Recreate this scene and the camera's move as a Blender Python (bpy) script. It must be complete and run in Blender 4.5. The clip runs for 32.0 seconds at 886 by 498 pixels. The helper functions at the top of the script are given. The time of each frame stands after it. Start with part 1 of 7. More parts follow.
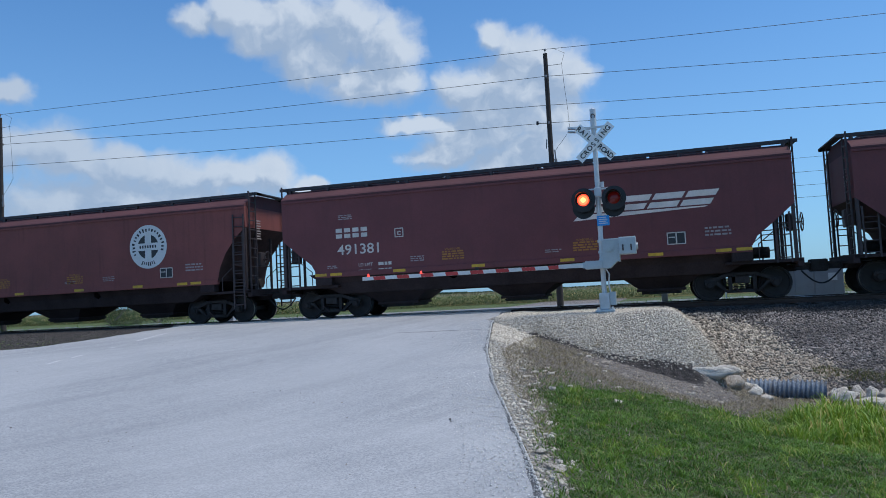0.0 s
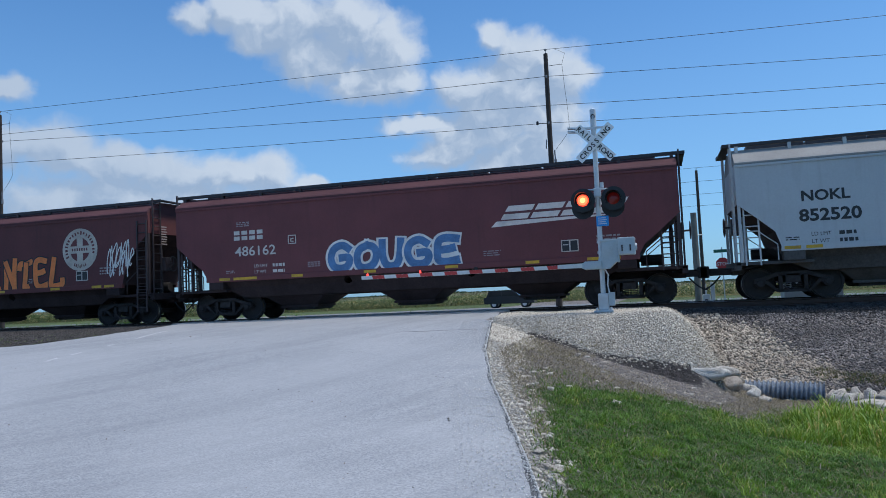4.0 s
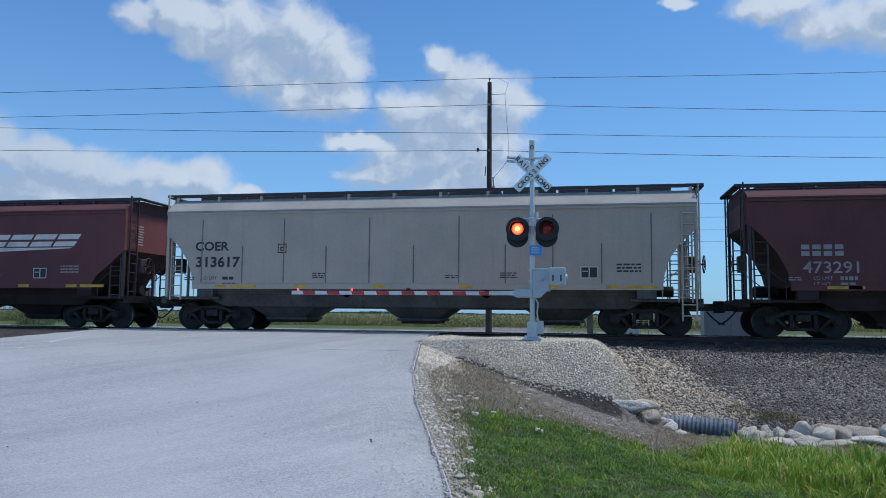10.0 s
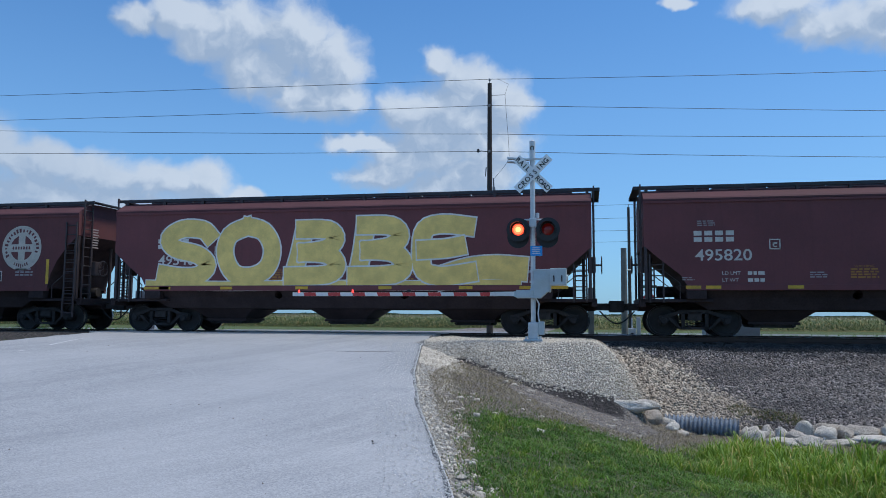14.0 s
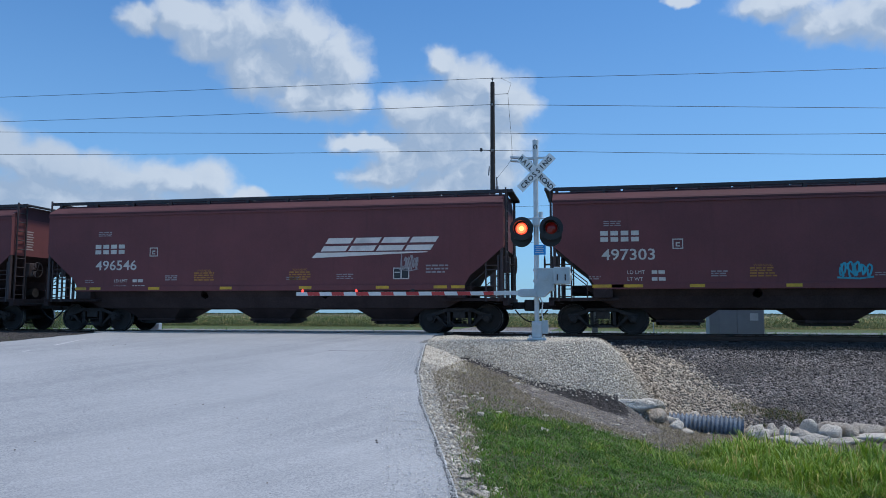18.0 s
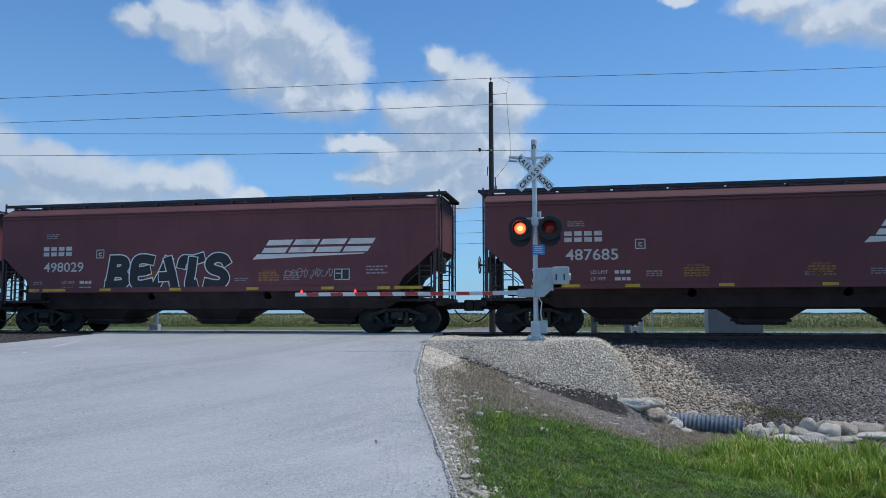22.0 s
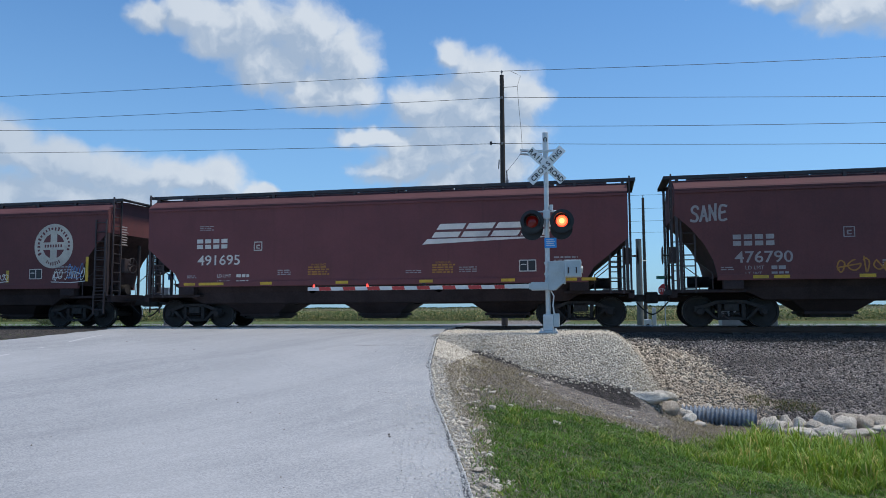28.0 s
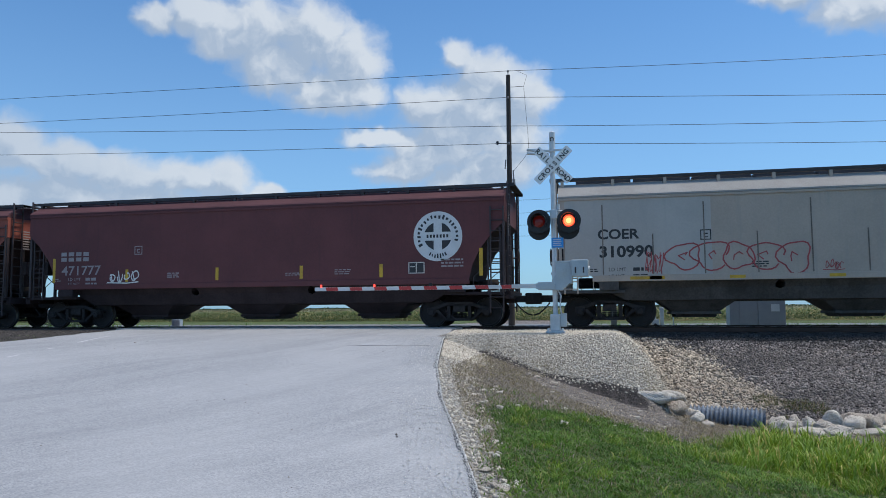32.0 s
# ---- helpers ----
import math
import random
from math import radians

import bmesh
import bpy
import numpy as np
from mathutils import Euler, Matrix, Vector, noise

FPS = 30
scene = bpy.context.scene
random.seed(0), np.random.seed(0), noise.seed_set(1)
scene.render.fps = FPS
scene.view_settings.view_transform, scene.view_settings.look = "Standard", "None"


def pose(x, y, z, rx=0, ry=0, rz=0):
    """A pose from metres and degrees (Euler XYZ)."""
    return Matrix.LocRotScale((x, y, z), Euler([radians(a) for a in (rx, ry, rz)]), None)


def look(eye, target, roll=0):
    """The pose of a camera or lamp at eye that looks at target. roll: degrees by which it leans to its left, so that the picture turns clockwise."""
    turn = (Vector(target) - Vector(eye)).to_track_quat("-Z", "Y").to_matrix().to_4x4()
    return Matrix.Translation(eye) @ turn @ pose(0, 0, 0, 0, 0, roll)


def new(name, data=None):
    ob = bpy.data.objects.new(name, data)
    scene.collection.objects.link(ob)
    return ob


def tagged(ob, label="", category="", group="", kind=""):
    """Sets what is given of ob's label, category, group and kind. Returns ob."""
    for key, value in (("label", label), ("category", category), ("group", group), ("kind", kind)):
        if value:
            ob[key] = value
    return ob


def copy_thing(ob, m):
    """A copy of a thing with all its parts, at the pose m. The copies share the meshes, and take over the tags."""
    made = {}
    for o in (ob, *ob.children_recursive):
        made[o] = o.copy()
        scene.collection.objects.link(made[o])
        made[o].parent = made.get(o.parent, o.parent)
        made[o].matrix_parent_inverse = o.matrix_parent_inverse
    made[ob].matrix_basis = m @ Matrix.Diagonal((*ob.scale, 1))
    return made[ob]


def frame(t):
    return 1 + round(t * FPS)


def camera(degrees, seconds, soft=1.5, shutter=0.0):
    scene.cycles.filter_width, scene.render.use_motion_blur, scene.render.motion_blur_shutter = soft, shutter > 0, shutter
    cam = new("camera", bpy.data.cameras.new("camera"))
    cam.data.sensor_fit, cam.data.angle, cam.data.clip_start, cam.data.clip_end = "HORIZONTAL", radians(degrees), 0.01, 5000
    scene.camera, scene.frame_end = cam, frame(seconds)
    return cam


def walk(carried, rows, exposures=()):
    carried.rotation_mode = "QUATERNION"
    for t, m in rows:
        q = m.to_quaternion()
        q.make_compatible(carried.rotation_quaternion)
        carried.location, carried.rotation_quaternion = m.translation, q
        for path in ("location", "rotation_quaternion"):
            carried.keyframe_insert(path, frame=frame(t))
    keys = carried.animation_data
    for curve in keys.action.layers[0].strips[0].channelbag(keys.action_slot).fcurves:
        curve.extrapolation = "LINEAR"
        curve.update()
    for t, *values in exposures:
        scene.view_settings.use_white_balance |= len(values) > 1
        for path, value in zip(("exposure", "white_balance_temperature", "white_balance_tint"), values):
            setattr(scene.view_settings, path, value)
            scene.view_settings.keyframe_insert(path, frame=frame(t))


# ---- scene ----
cam = camera(62.0, 32.0, soft=0.9)
EYE = (0.0, -23.85, 0.61)
TURNS = [
    (0.0, 93.48, 2.98, 16.35), (1.0, 93.48, 3.01, 16.35), (2.0, 93.48, 3.02, 16.35), (3.0, 93.47, 3.05, 16.33), (3.5, 93.46, 3.05, 16.35),
    (4.2, 93.43, 2.35, 16.2), (5.0, 93.41, 1.0, 15.9),
    (5.5, 93.44, 0.39, 15.67), (6.0, 93.59, -0.15, 15.32), (6.5, 93.99, -0.64, 14.97), (7.0, 94.36, -0.78, 13.60),
    (7.5, 94.62, -0.78, 12.07), (8.0, 94.75, -0.66, 11.11), (8.5, 94.77, -0.59, 10.60), (9.0, 94.82, -0.53, 10.58), (9.5, 94.93, -0.57, 10.83),
    (10.0, 94.99, -0.54, 10.91), (11.0, 95.08, -0.49, 10.92), (12.0, 95.10, -0.45, 10.91), (13.0, 95.10, -0.41, 10.92), (13.5, 95.08, -0.35, 10.97),
    (14.0, 95.07, -0.30, 10.99), (14.5, 95.06, -0.25, 11.02), (15.5, 95.05, -0.19, 11.16), (16.5, 95.04, -0.14, 11.27), (17.5, 95.02, -0.13, 11.27),
    (18.5, 95.01, -0.09, 11.27), (19.5, 95.02, -0.02, 11.27), (20.5, 95.02, 0.04, 11.24), (21.5, 95.02, 0.05, 11.21), (22.5, 95.01, 0.10, 11.18),
    (23.5, 94.98, 0.15, 11.18), (24.5, 94.98, 0.20, 11.15), (25.5, 94.93, 0.25, 11.22), (26.5, 94.73, 0.31, 11.40), (27.5, 94.55, 0.33, 11.70), (28.0, 94.54, 0.32, 12.13),
    (28.5, 94.54, 0.32, 12.47), (29.0, 94.53, 0.31, 12.62), (30.0, 94.53, 0.34, 12.68), (31.0, 94.52, 0.39, 12.69), (32.0, 94.55, 0.45, 12.67)]
walk(cam, [(t, pose(*EYE, rx, ry, rz)) for t, rx, ry, rz in TURNS], exposures=[(0.0, 0.0, 6270.0, 10.0), (7.0, 0.0, 6220.0, 10.0), (17.0, 0.0, 6220.0, 10.0), (21.0, 0.0, 6360.0, 10.0), (24.5, 0.06, 6480.0, 10.0), (28.0, 0.11, 6680.0, 10.0), (32.0, 0.11, 6700.0, 10.0)])

# ---------------------------------------------------------------- light
SUN_EL, SUN_AZ = 67.0, 74.0  # degrees; azimuth from +Y towards +X


def tree_of(idblock):
    idblock.use_nodes = True
    nt = idblock.node_tree
    nt.nodes.clear()
    return nt


class Nodes:
    """Short hand for node trees: values and sockets may be mixed freely."""

    def __init__(self, nt):
        self.nt = nt

    def put(self, socket, value):
        if isinstance(value, bpy.types.NodeSocket):
            self.nt.links.new(value, socket)
        elif value is not None:
            socket.default_value = value

    def math(self, op, a, b=None, c=None, clamp=False):
        n = self.nt.nodes.new("ShaderNodeMath")
        n.operation, n.use_clamp = op, clamp
        for i, v in enumerate((a, b, c)):
            self.put(n.inputs[i], v)
        return n.outputs[0]

    def vmath(self, op, a, b=None, out=0):
        n = self.nt.nodes.new("ShaderNodeVectorMath")
        n.operation = op
        self.put(n.inputs[0], a)
        self.put(n.inputs[1], b)
        return n.outputs[out]

    def mix(self, f, a, b):
        n = self.nt.nodes.new("ShaderNodeMix")
        n.data_type = "RGBA"
        self.put(n.inputs[0], f)
        self.put(n.inputs[6], a if isinstance(a, bpy.types.NodeSocket) else (*a, 1))
        self.put(n.inputs[7], b if isinstance(b, bpy.types.NodeSocket) else (*b, 1))
        return n.outputs[2]

    def noise(self, scale, detail=4.0, rough=0.55, vec=None, dist=0.0):
        n = self.nt.nodes.new("ShaderNodeTexNoise")
        self.put(n.inputs["Vector"], vec)
        n.inputs["Scale"].default_value, n.inputs["Detail"].default_value = scale, detail
        n.inputs["Roughness"].default_value, n.inputs["Distortion"].default_value = rough, dist
        return n.outputs[0]

    def voronoi(self, scale, vec=None, feature="F1", out="Distance", rnd=1.0):
        n = self.nt.nodes.new("ShaderNodeTexVoronoi")
        n.feature = feature
        self.put(n.inputs["Vector"], vec)
        n.inputs["Scale"].default_value, n.inputs["Randomness"].default_value = scale, rnd
        return n.outputs[out]

    def ramp(self, f, lo, hi, a=0.0, b=1.0):
        n = self.nt.nodes.new("ShaderNodeMapRange")
        n.interpolation_type = "SMOOTHSTEP"
        self.put(n.inputs[0], f)
        n.inputs[1].default_value, n.inputs[2].default_value, n.inputs[3].default_value, n.inputs[4].default_value = lo, hi, a, b
        return n.outputs[0]

    def coords(self, kind="Object"):
        return self.nt.nodes.new("ShaderNodeTexCoord").outputs[kind]

    def attr(self, name):
        n = self.nt.nodes.new("ShaderNodeAttribute")
        n.attribute_name = name
        return n.outputs["Fac"]

    def rnd(self):
        return self.nt.nodes.new("ShaderNodeObjectInfo").outputs["Random"]

    def island(self):
        return self.nt.nodes.new("ShaderNodeNewGeometry").outputs["Random Per Island"]

    def bump(self, h, strength=0.3, dist=0.02):
        n = self.nt.nodes.new("ShaderNodeBump")
        n.inputs["Strength"].default_value, n.inputs["Distance"].default_value = strength, dist
        self.put(n.inputs["Height"], h)
        return n.outputs[0]

    def scaled(self, vec, sx, sy, sz):
        return self.vmath("MULTIPLY", vec, (sx, sy, sz))


def make_world():
    world = bpy.data.worlds.new("sky")
    scene.world = world
    nt = tree_of(world)
    N = Nodes(nt)
    sky = nt.nodes.new("ShaderNodeTexSky")
    sky.sky_type, sky.sun_disc = "NISHITA", False
    sky.sun_elevation, sky.sun_rotation = radians(SUN_EL), radians(SUN_AZ)
    sky.altitude, sky.air_density, sky.dust_density, sky.ozone_density = 0, 1.0, 0.7, 2.2
    way = N.vmath("NORMALIZE", N.coords("Generated"))
    sep = nt.nodes.new("ShaderNodeSeparateXYZ")
    nt.links.new(way, sep.inputs[0])
    az = N.math("MULTIPLY", N.math("ARCTAN2", sep.outputs[0], sep.outputs[1]), 57.2958)
    el = N.math("MULTIPLY", N.math("ARCSINE", sep.outputs[2]), 57.2958)
    com = nt.nodes.new("ShaderNodeCombineXYZ")
    nt.links.new(az, com.inputs[0])
    nt.links.new(el, com.inputs[1])
    flat = com.outputs[0]
    warp = nt.nodes.new("ShaderNodeTexNoise")
    nt.links.new(flat, warp.inputs["Vector"])
    warp.inputs["Scale"].default_value, warp.inputs["Detail"].default_value = 0.45, 3.0
    flat2 = N.vmath("ADD", flat, N.vmath("MULTIPLY", N.vmath("SUBTRACT", warp.outputs[1], (0.5, 0.5, 0.5)), (2.6, 1.8, 0)))
    # each cloud bank: lumps of (azimuth, elevation, half width, half height)
    BANKS = [
        [(-34.4, 20.7, 1.9, 1.0), (-30.8, 21.2, 3.4, 1.7), (-26.7, 20.7, 3.8, 2.5), (-22.8, 20.5, 3.5, 2.9), (-19.7, 18.7, 2.7, 3.1), (-21.9, 16.4, 3.7, 1.9), (-25.6, 18.1, 3.4, 2.4), (-29.6, 19.5, 2.6, 1.4), (-18.8, 16.4, 2.0, 1.7)],
        [(-11.6, 19.2, 1.5, 1.2), (-9.0, 17.7, 3.1, 2.0), (-6.2, 16.0, 2.6, 2.4), (-10.3, 15.0, 4.9, 3.2), (-13.9, 15.5, 2.7, 1.7), (-7.4, 12.9, 3.6, 2.2), (-13.0, 12.3, 4.9, 2.4), (-17.4, 13.1, 3.3, 0.9), (-15.6, 10.7, 3.5, 1.3), (-10.7, 9.7, 3.6, 1.6), (-11.5, 13.6, 4.6, 2.2), (-8.2, 10.8, 3.6, 1.8)],
        [(-43.7, 11.1, 2.8, 2.1), (-40.4, 10.2, 3.0, 1.8), (-36.5, 9.8, 3.3, 1.6), (-32.3, 9.6, 3.1, 1.6), (-28.8, 9.5, 2.4, 1.6), (-26.3, 8.6, 1.7, 0.8), (-39.0, 7.2, 11.0, 3.0), (-47.2, 11.2, 3.2, 1.9)],
        [(14.2, 21.5, 3.7, 1.3), (17.8, 19.9, 3.8, 1.7), (21.0, 19.7, 2.9, 2.3), (7.2, 22.6, 1.3, 0.4)],
        [(-46.5, 15.0, 1.6, 0.9), (40.0, 20.0, 8.0, 5.0), (-75.0, 24.0, 8.0, 5.0)],
        [(70.0, 30.0, 10.0, 6.0), (110.0, 22.0, 12.0, 5.0), (150.0, 34.0, 12.0, 7.0), (-120.0, 28.0, 12.0, 6.0), (-160.0, 40.0, 14.0, 8.0)]]

    def density(at):
        """How deep inside the clouds a place of the sky lies."""
        body = None
        for bank in BANKS:
            for a, e, w, h in bank:
                d = N.vmath("LENGTH", N.vmath("MULTIPLY", N.vmath("SUBTRACT", at, (a, e, 0.0)), (1 / w, 1 / h, 0.0)), out=1)
                v = N.math("SUBTRACT", 1.0, d)
                body = v if body is None else N.math("SMOOTH_MAX", body, v, 0.22)
        fluff = N.noise(0.42, 9.0, 0.57, at)
        body = N.math("MINIMUM", N.math("MULTIPLY", body, 1.35), 0.72)
        return N.math("ADD", body, N.math("MULTIPLY", N.math("SUBTRACT", fluff, 0.5), 1.25))
    dens = density(flat2)
    sunward = density(N.vmath("ADD", flat2, (0.75, 1.25, 0.0)))
    mask = N.math("MULTIPLY", N.ramp(dens, -0.32, 0.62), 0.93)
    haze = N.ramp(el, 0.0, 28.0, 0.48, 0.06)
    rise = N.math("SUBTRACT", dens, sunward)  # faces turned to the sun
    lit = N.math("ADD", N.ramp(rise, -0.2, 0.55), N.math("MULTIPLY", N.math("SUBTRACT", N.noise(0.3, 5.0, 0.6, N.vmath("ADD", flat2, (3.0, -1.3, 0.0))), 0.5), 1.1), clamp=True)
    lit = N.math("MULTIPLY", lit, N.ramp(az, -48.0, -24.0, 0.5, 1.0))
    white = N.mix(lit, (4.5, 5.8, 7.7), (8.1, 9.0, 10.1))
    blue = N.vmath("MULTIPLY", sky.outputs[0], (0.76, 1.38, 1.89))  # a deep, clear blue
    col = N.mix(haze, blue, (4.2, 7.1, 10.8))
    col = N.mix(mask, col, white)
    bg = nt.nodes.new("ShaderNodeBackground")
    nt.links.new(col, bg.inputs[0])
    bg.inputs[1].default_value = 0.076
    out = nt.nodes.new("ShaderNodeOutputWorld")
    nt.links.new(bg.outputs[0], out.inputs[0])


make_world()
sun = new("sun", bpy.data.lights.new("sun", "SUN"))
sun.data.energy, sun.data.angle, sun.data.color = 2.95, radians(12.0), (1.0, 0.925, 0.83)
_el, _az = radians(SUN_EL), radians(SUN_AZ)
sun.matrix_world = look((60 * math.sin(_az) * math.cos(_el), 60 * math.cos(_az) * math.cos(_el), 60 * math.sin(_el)), (0, 0, 0))

# ---------------------------------------------------------------- materials
def material(name, colour, rough=0.6, metal=0.0, var=0.25, scale=3.0, fine=40.0, bump=0.1, dirt=None, streak=0.0, spec=0.5, glow=0.0):
    """A worn surface: two scales of variation, optional dirt colour and downward streaks."""
    m = bpy.data.materials.new(name)
    nt = tree_of(m)
    N = Nodes(nt)
    p = nt.nodes.new("ShaderNodeBsdfPrincipled")
    o = nt.nodes.new("ShaderNodeOutputMaterial")
    nt.links.new(p.outputs[0], o.inputs[0])
    co = N.coords()
    big, small = N.noise(scale, 4.0, 0.6, co), N.noise(fine, 3.0, 0.6, co)
    f = N.math("ADD", N.math("MULTIPLY", big, 0.65), N.math("MULTIPLY", small, 0.35))
    lo, hi = [c * (1 - var) for c in colour], [min(1, c * (1 + var)) for c in colour]
    col = N.mix(N.ramp(f, 0.3, 0.7), lo, hi)
    if streak:
        run = N.noise(1.0, 4.0, 0.65, N.scaled(co, 5.0, 5.0, 0.35))
        col = N.mix(N.math("MULTIPLY", N.ramp(run, 0.5, 0.75), streak), col, dirt or [c * 0.45 for c in colour])
    elif dirt:
        col = N.mix(N.math("MULTIPLY", N.ramp(N.noise(scale * 0.6, 5.0, 0.65, co), 0.5, 0.72), 0.6), col, dirt)
    nt.links.new(col, p.inputs["Base Color"])
    N.put(p.inputs["Roughness"], N.ramp(f, 0.2, 0.8, max(0.05, rough - 0.12), min(1, rough + 0.12)))
    p.inputs["Metallic"].default_value = metal
    p.inputs["Specular IOR Level"].default_value = spec
    if bump:
        N.put(p.inputs["Normal"], N.bump(small, bump, 0.01))
    if glow:
        p.inputs["Emission Color"].default_value = (*colour, 1)
        p.inputs["Emission Strength"].default_value = glow
    return m


def plain(name, colour, rough=0.6, metal=0.0, glow=0.0, glow_colour=None):
    m = bpy.data.materials.new(name)
    nt = tree_of(m)
    p = nt.nodes.new("ShaderNodeBsdfPrincipled")
    o = nt.nodes.new("ShaderNodeOutputMaterial")
    nt.links.new(p.outputs[0], o.inputs[0])
    p.inputs["Base Color"].default_value = (*colour, 1)
    p.inputs["Roughness"].default_value, p.inputs["Metallic"].default_value = rough, metal
    if glow:
        p.inputs["Emission Color"].default_value = (*(glow_colour or colour), 1)
        p.inputs["Emission Strength"].default_value = glow
    return m


M = {}
M["maroon"] = material("maroon_paint", (0.168, 0.058, 0.06), 0.72, spec=0.3, var=0.16, scale=0.6, fine=25, streak=0.35, dirt=(0.105, 0.044, 0.046), bump=0.04)
M["maroon_dark"] = material("dark_maroon_paint", (0.14, 0.05, 0.05), 0.72, spec=0.3, var=0.18, scale=0.6, fine=25, streak=0.35, dirt=(0.09, 0.04, 0.042), bump=0.04)
M["maroon_red"] = material("red_brown_paint", (0.23, 0.075, 0.066), 0.72, spec=0.3, var=0.16, scale=0.6, fine=25, streak=0.3, dirt=(0.075, 0.03, 0.03), bump=0.04)
M["orange_red"] = material("faded_orange_red_paint", (0.32, 0.09, 0.062), 0.72, spec=0.3, var=0.2, scale=0.7, fine=25, streak=0.35, dirt=(0.1, 0.04, 0.035), bump=0.04)
M["pale_grey"] = material("pale_grey_paint", (0.52, 0.54, 0.545), 0.6, spec=0.3, var=0.07, scale=0.5, fine=20, streak=0.25, dirt=(0.33, 0.33, 0.32), bump=0.03)
M["old_grey"] = material("weathered_grey_paint", (0.47, 0.39, 0.32), 0.7, spec=0.3, var=0.1, scale=0.6, fine=20, streak=0.5, dirt=(0.36, 0.33, 0.295), bump=0.04)
# near-black maroon for hopper bays, centre sills and end platforms
M["under_maroon"] = material("underside_maroon_paint", (0.046, 0.033, 0.033), 0.85, spec=0.15, var=0.35, scale=1.2, fine=20, bump=0.1)
# dark streaked grey for the grey cars' bays, sills and platforms
M["under_grey"] = material("dark_streaked_grey_paint", (0.085, 0.08, 0.076), 0.8, spec=0.2, var=0.4, scale=1.0, fine=18, streak=0.6, dirt=(0.05, 0.045, 0.04), bump=0.1)
M["grime"] = material("greasy_cast_steel", (0.045, 0.041, 0.04), 0.85, spec=0.2, var=0.45, scale=3, fine=30, dirt=(0.035, 0.027, 0.022), bump=0.2)
M["wheel"] = material("rolled_steel_wheel", (0.038, 0.034, 0.033), 0.7, 0.2, spec=0.3, var=0.4, scale=4, fine=40, bump=0.1)
M["tread"] = material("bright_wheel_tread", (0.3, 0.28, 0.26), 0.35, 0.9, var=0.2, bump=0.05)
M["walk"] = material("galvanised_running_board", (0.05, 0.05, 0.055), 0.7, 0.2, var=0.3, scale=3, fine=30, bump=0.1)
M["steel_dark"] = material("dark_ladder_steel", (0.05, 0.035, 0.036), 0.6, var=0.3, bump=0.1)
M["white_paint"] = material("white_stencil_paint", (0.62, 0.57, 0.51), 0.6, var=0.16, scale=2.5, fine=30, dirt=(0.4, 0.35, 0.32), bump=0.02)
M["logo_white"] = material("warm_white_stencil_paint", (0.8, 0.7, 0.62), 0.6, var=0.1, scale=2.5, fine=30, dirt=(0.5, 0.44, 0.4), bump=0.02)
M["dim_white"] = material("faded_stencil_paint", (0.34, 0.29, 0.28), 0.65, var=0.2, scale=3, bump=0.02)
M["black_paint"] = material("black_stencil_paint", (0.03, 0.03, 0.032), 0.55, var=0.2, bump=0.02)
M["yellow_tape"] = material("yellow_reflective_tape", (0.62, 0.37, 0.03), 0.5, var=0.2, scale=4, dirt=(0.3, 0.18, 0.04), bump=0.03)
M["amber_text"] = material("amber_stencil_paint", (0.4, 0.17, 0.03), 0.6, var=0.25, scale=6, bump=0.02)
M["galv"] = material("galvanised_steel", (0.62, 0.63, 0.63), 0.5, 0.35, var=0.12, scale=4, fine=60, bump=0.05)
M["alu"] = material("cast_aluminium_case", (0.47, 0.52, 0.535), 0.5, 0.2, var=0.12, scale=3, fine=40, bump=0.06)
M["sign_white"] = material("reflective_white_sheeting", (0.88, 0.88, 0.86), 0.45, var=0.05, bump=0.0)
M["sign_black"] = plain("black_sign_ink", (0.015, 0.015, 0.017), 0.5)
M["sign_blue"] = material("blue_sign_face", (0.02, 0.3, 0.72), 0.4, var=0.06, bump=0.0)
M["tape_red"] = material("red_reflective_tape", (0.5, 0.04, 0.035), 0.4, var=0.12, bump=0.0)
M["tape_white"] = material("white_reflective_tape", (0.66, 0.66, 0.64), 0.4, var=0.1, bump=0.0)
M["black_enamel"] = material("black_enamel", (0.012, 0.012, 0.013), 0.45, var=0.3, bump=0.03)
M["lens_lit"] = plain("lit_red_lens", (0.6, 0.02, 0.01), 0.2, glow=1.9, glow_colour=(1.0, 0.07, 0.03))
M["lens_core"] = plain("lit_lens_core", (0.9, 0.3, 0.1), 0.2, glow=3.6, glow_colour=(1.0, 0.27, 0.09))
M["lens_mid"] = plain("lit_lens_middle", (0.8, 0.1, 0.04), 0.2, glow=2.6, glow_colour=(1.0, 0.14, 0.05))
M["lens_dim"] = plain("resting_red_lens", (0.11, 0.006, 0.006), 0.15, glow=0.02, glow_colour=(1.0, 0.05, 0.04))
M["arm_lamp"] = plain("small_red_lamp", (0.6, 0.02, 0.02), 0.2, glow=2.2, glow_colour=(1.0, 0.06, 0.04))
M["pole_wood"] = material("creosoted_pole_wood", (0.055, 0.042, 0.036), 0.85, var=0.3, scale=2, fine=40, bump=0.4)
M["post_wood"] = material("weathered_grey_post_wood", (0.2, 0.18, 0.155), 0.85, var=0.25, scale=3, fine=40, bump=0.4)
M["highway_grey"] = material("grey_highway_asphalt", (0.2, 0.2, 0.2), 0.9, var=0.2, scale=0.5, fine=20, bump=0.2)
M["worn_line"] = material("worn_white_road_paint", (0.55, 0.55, 0.55), 0.8, var=0.2, scale=4, fine=40, dirt=(0.36, 0.37, 0.38), bump=0.1)
M["wire"] = plain("dark_wire", (0.025, 0.027, 0.03), 0.5, 0.3)
M["porcelain"] = plain("grey_insulator", (0.22, 0.2, 0.2), 0.25)
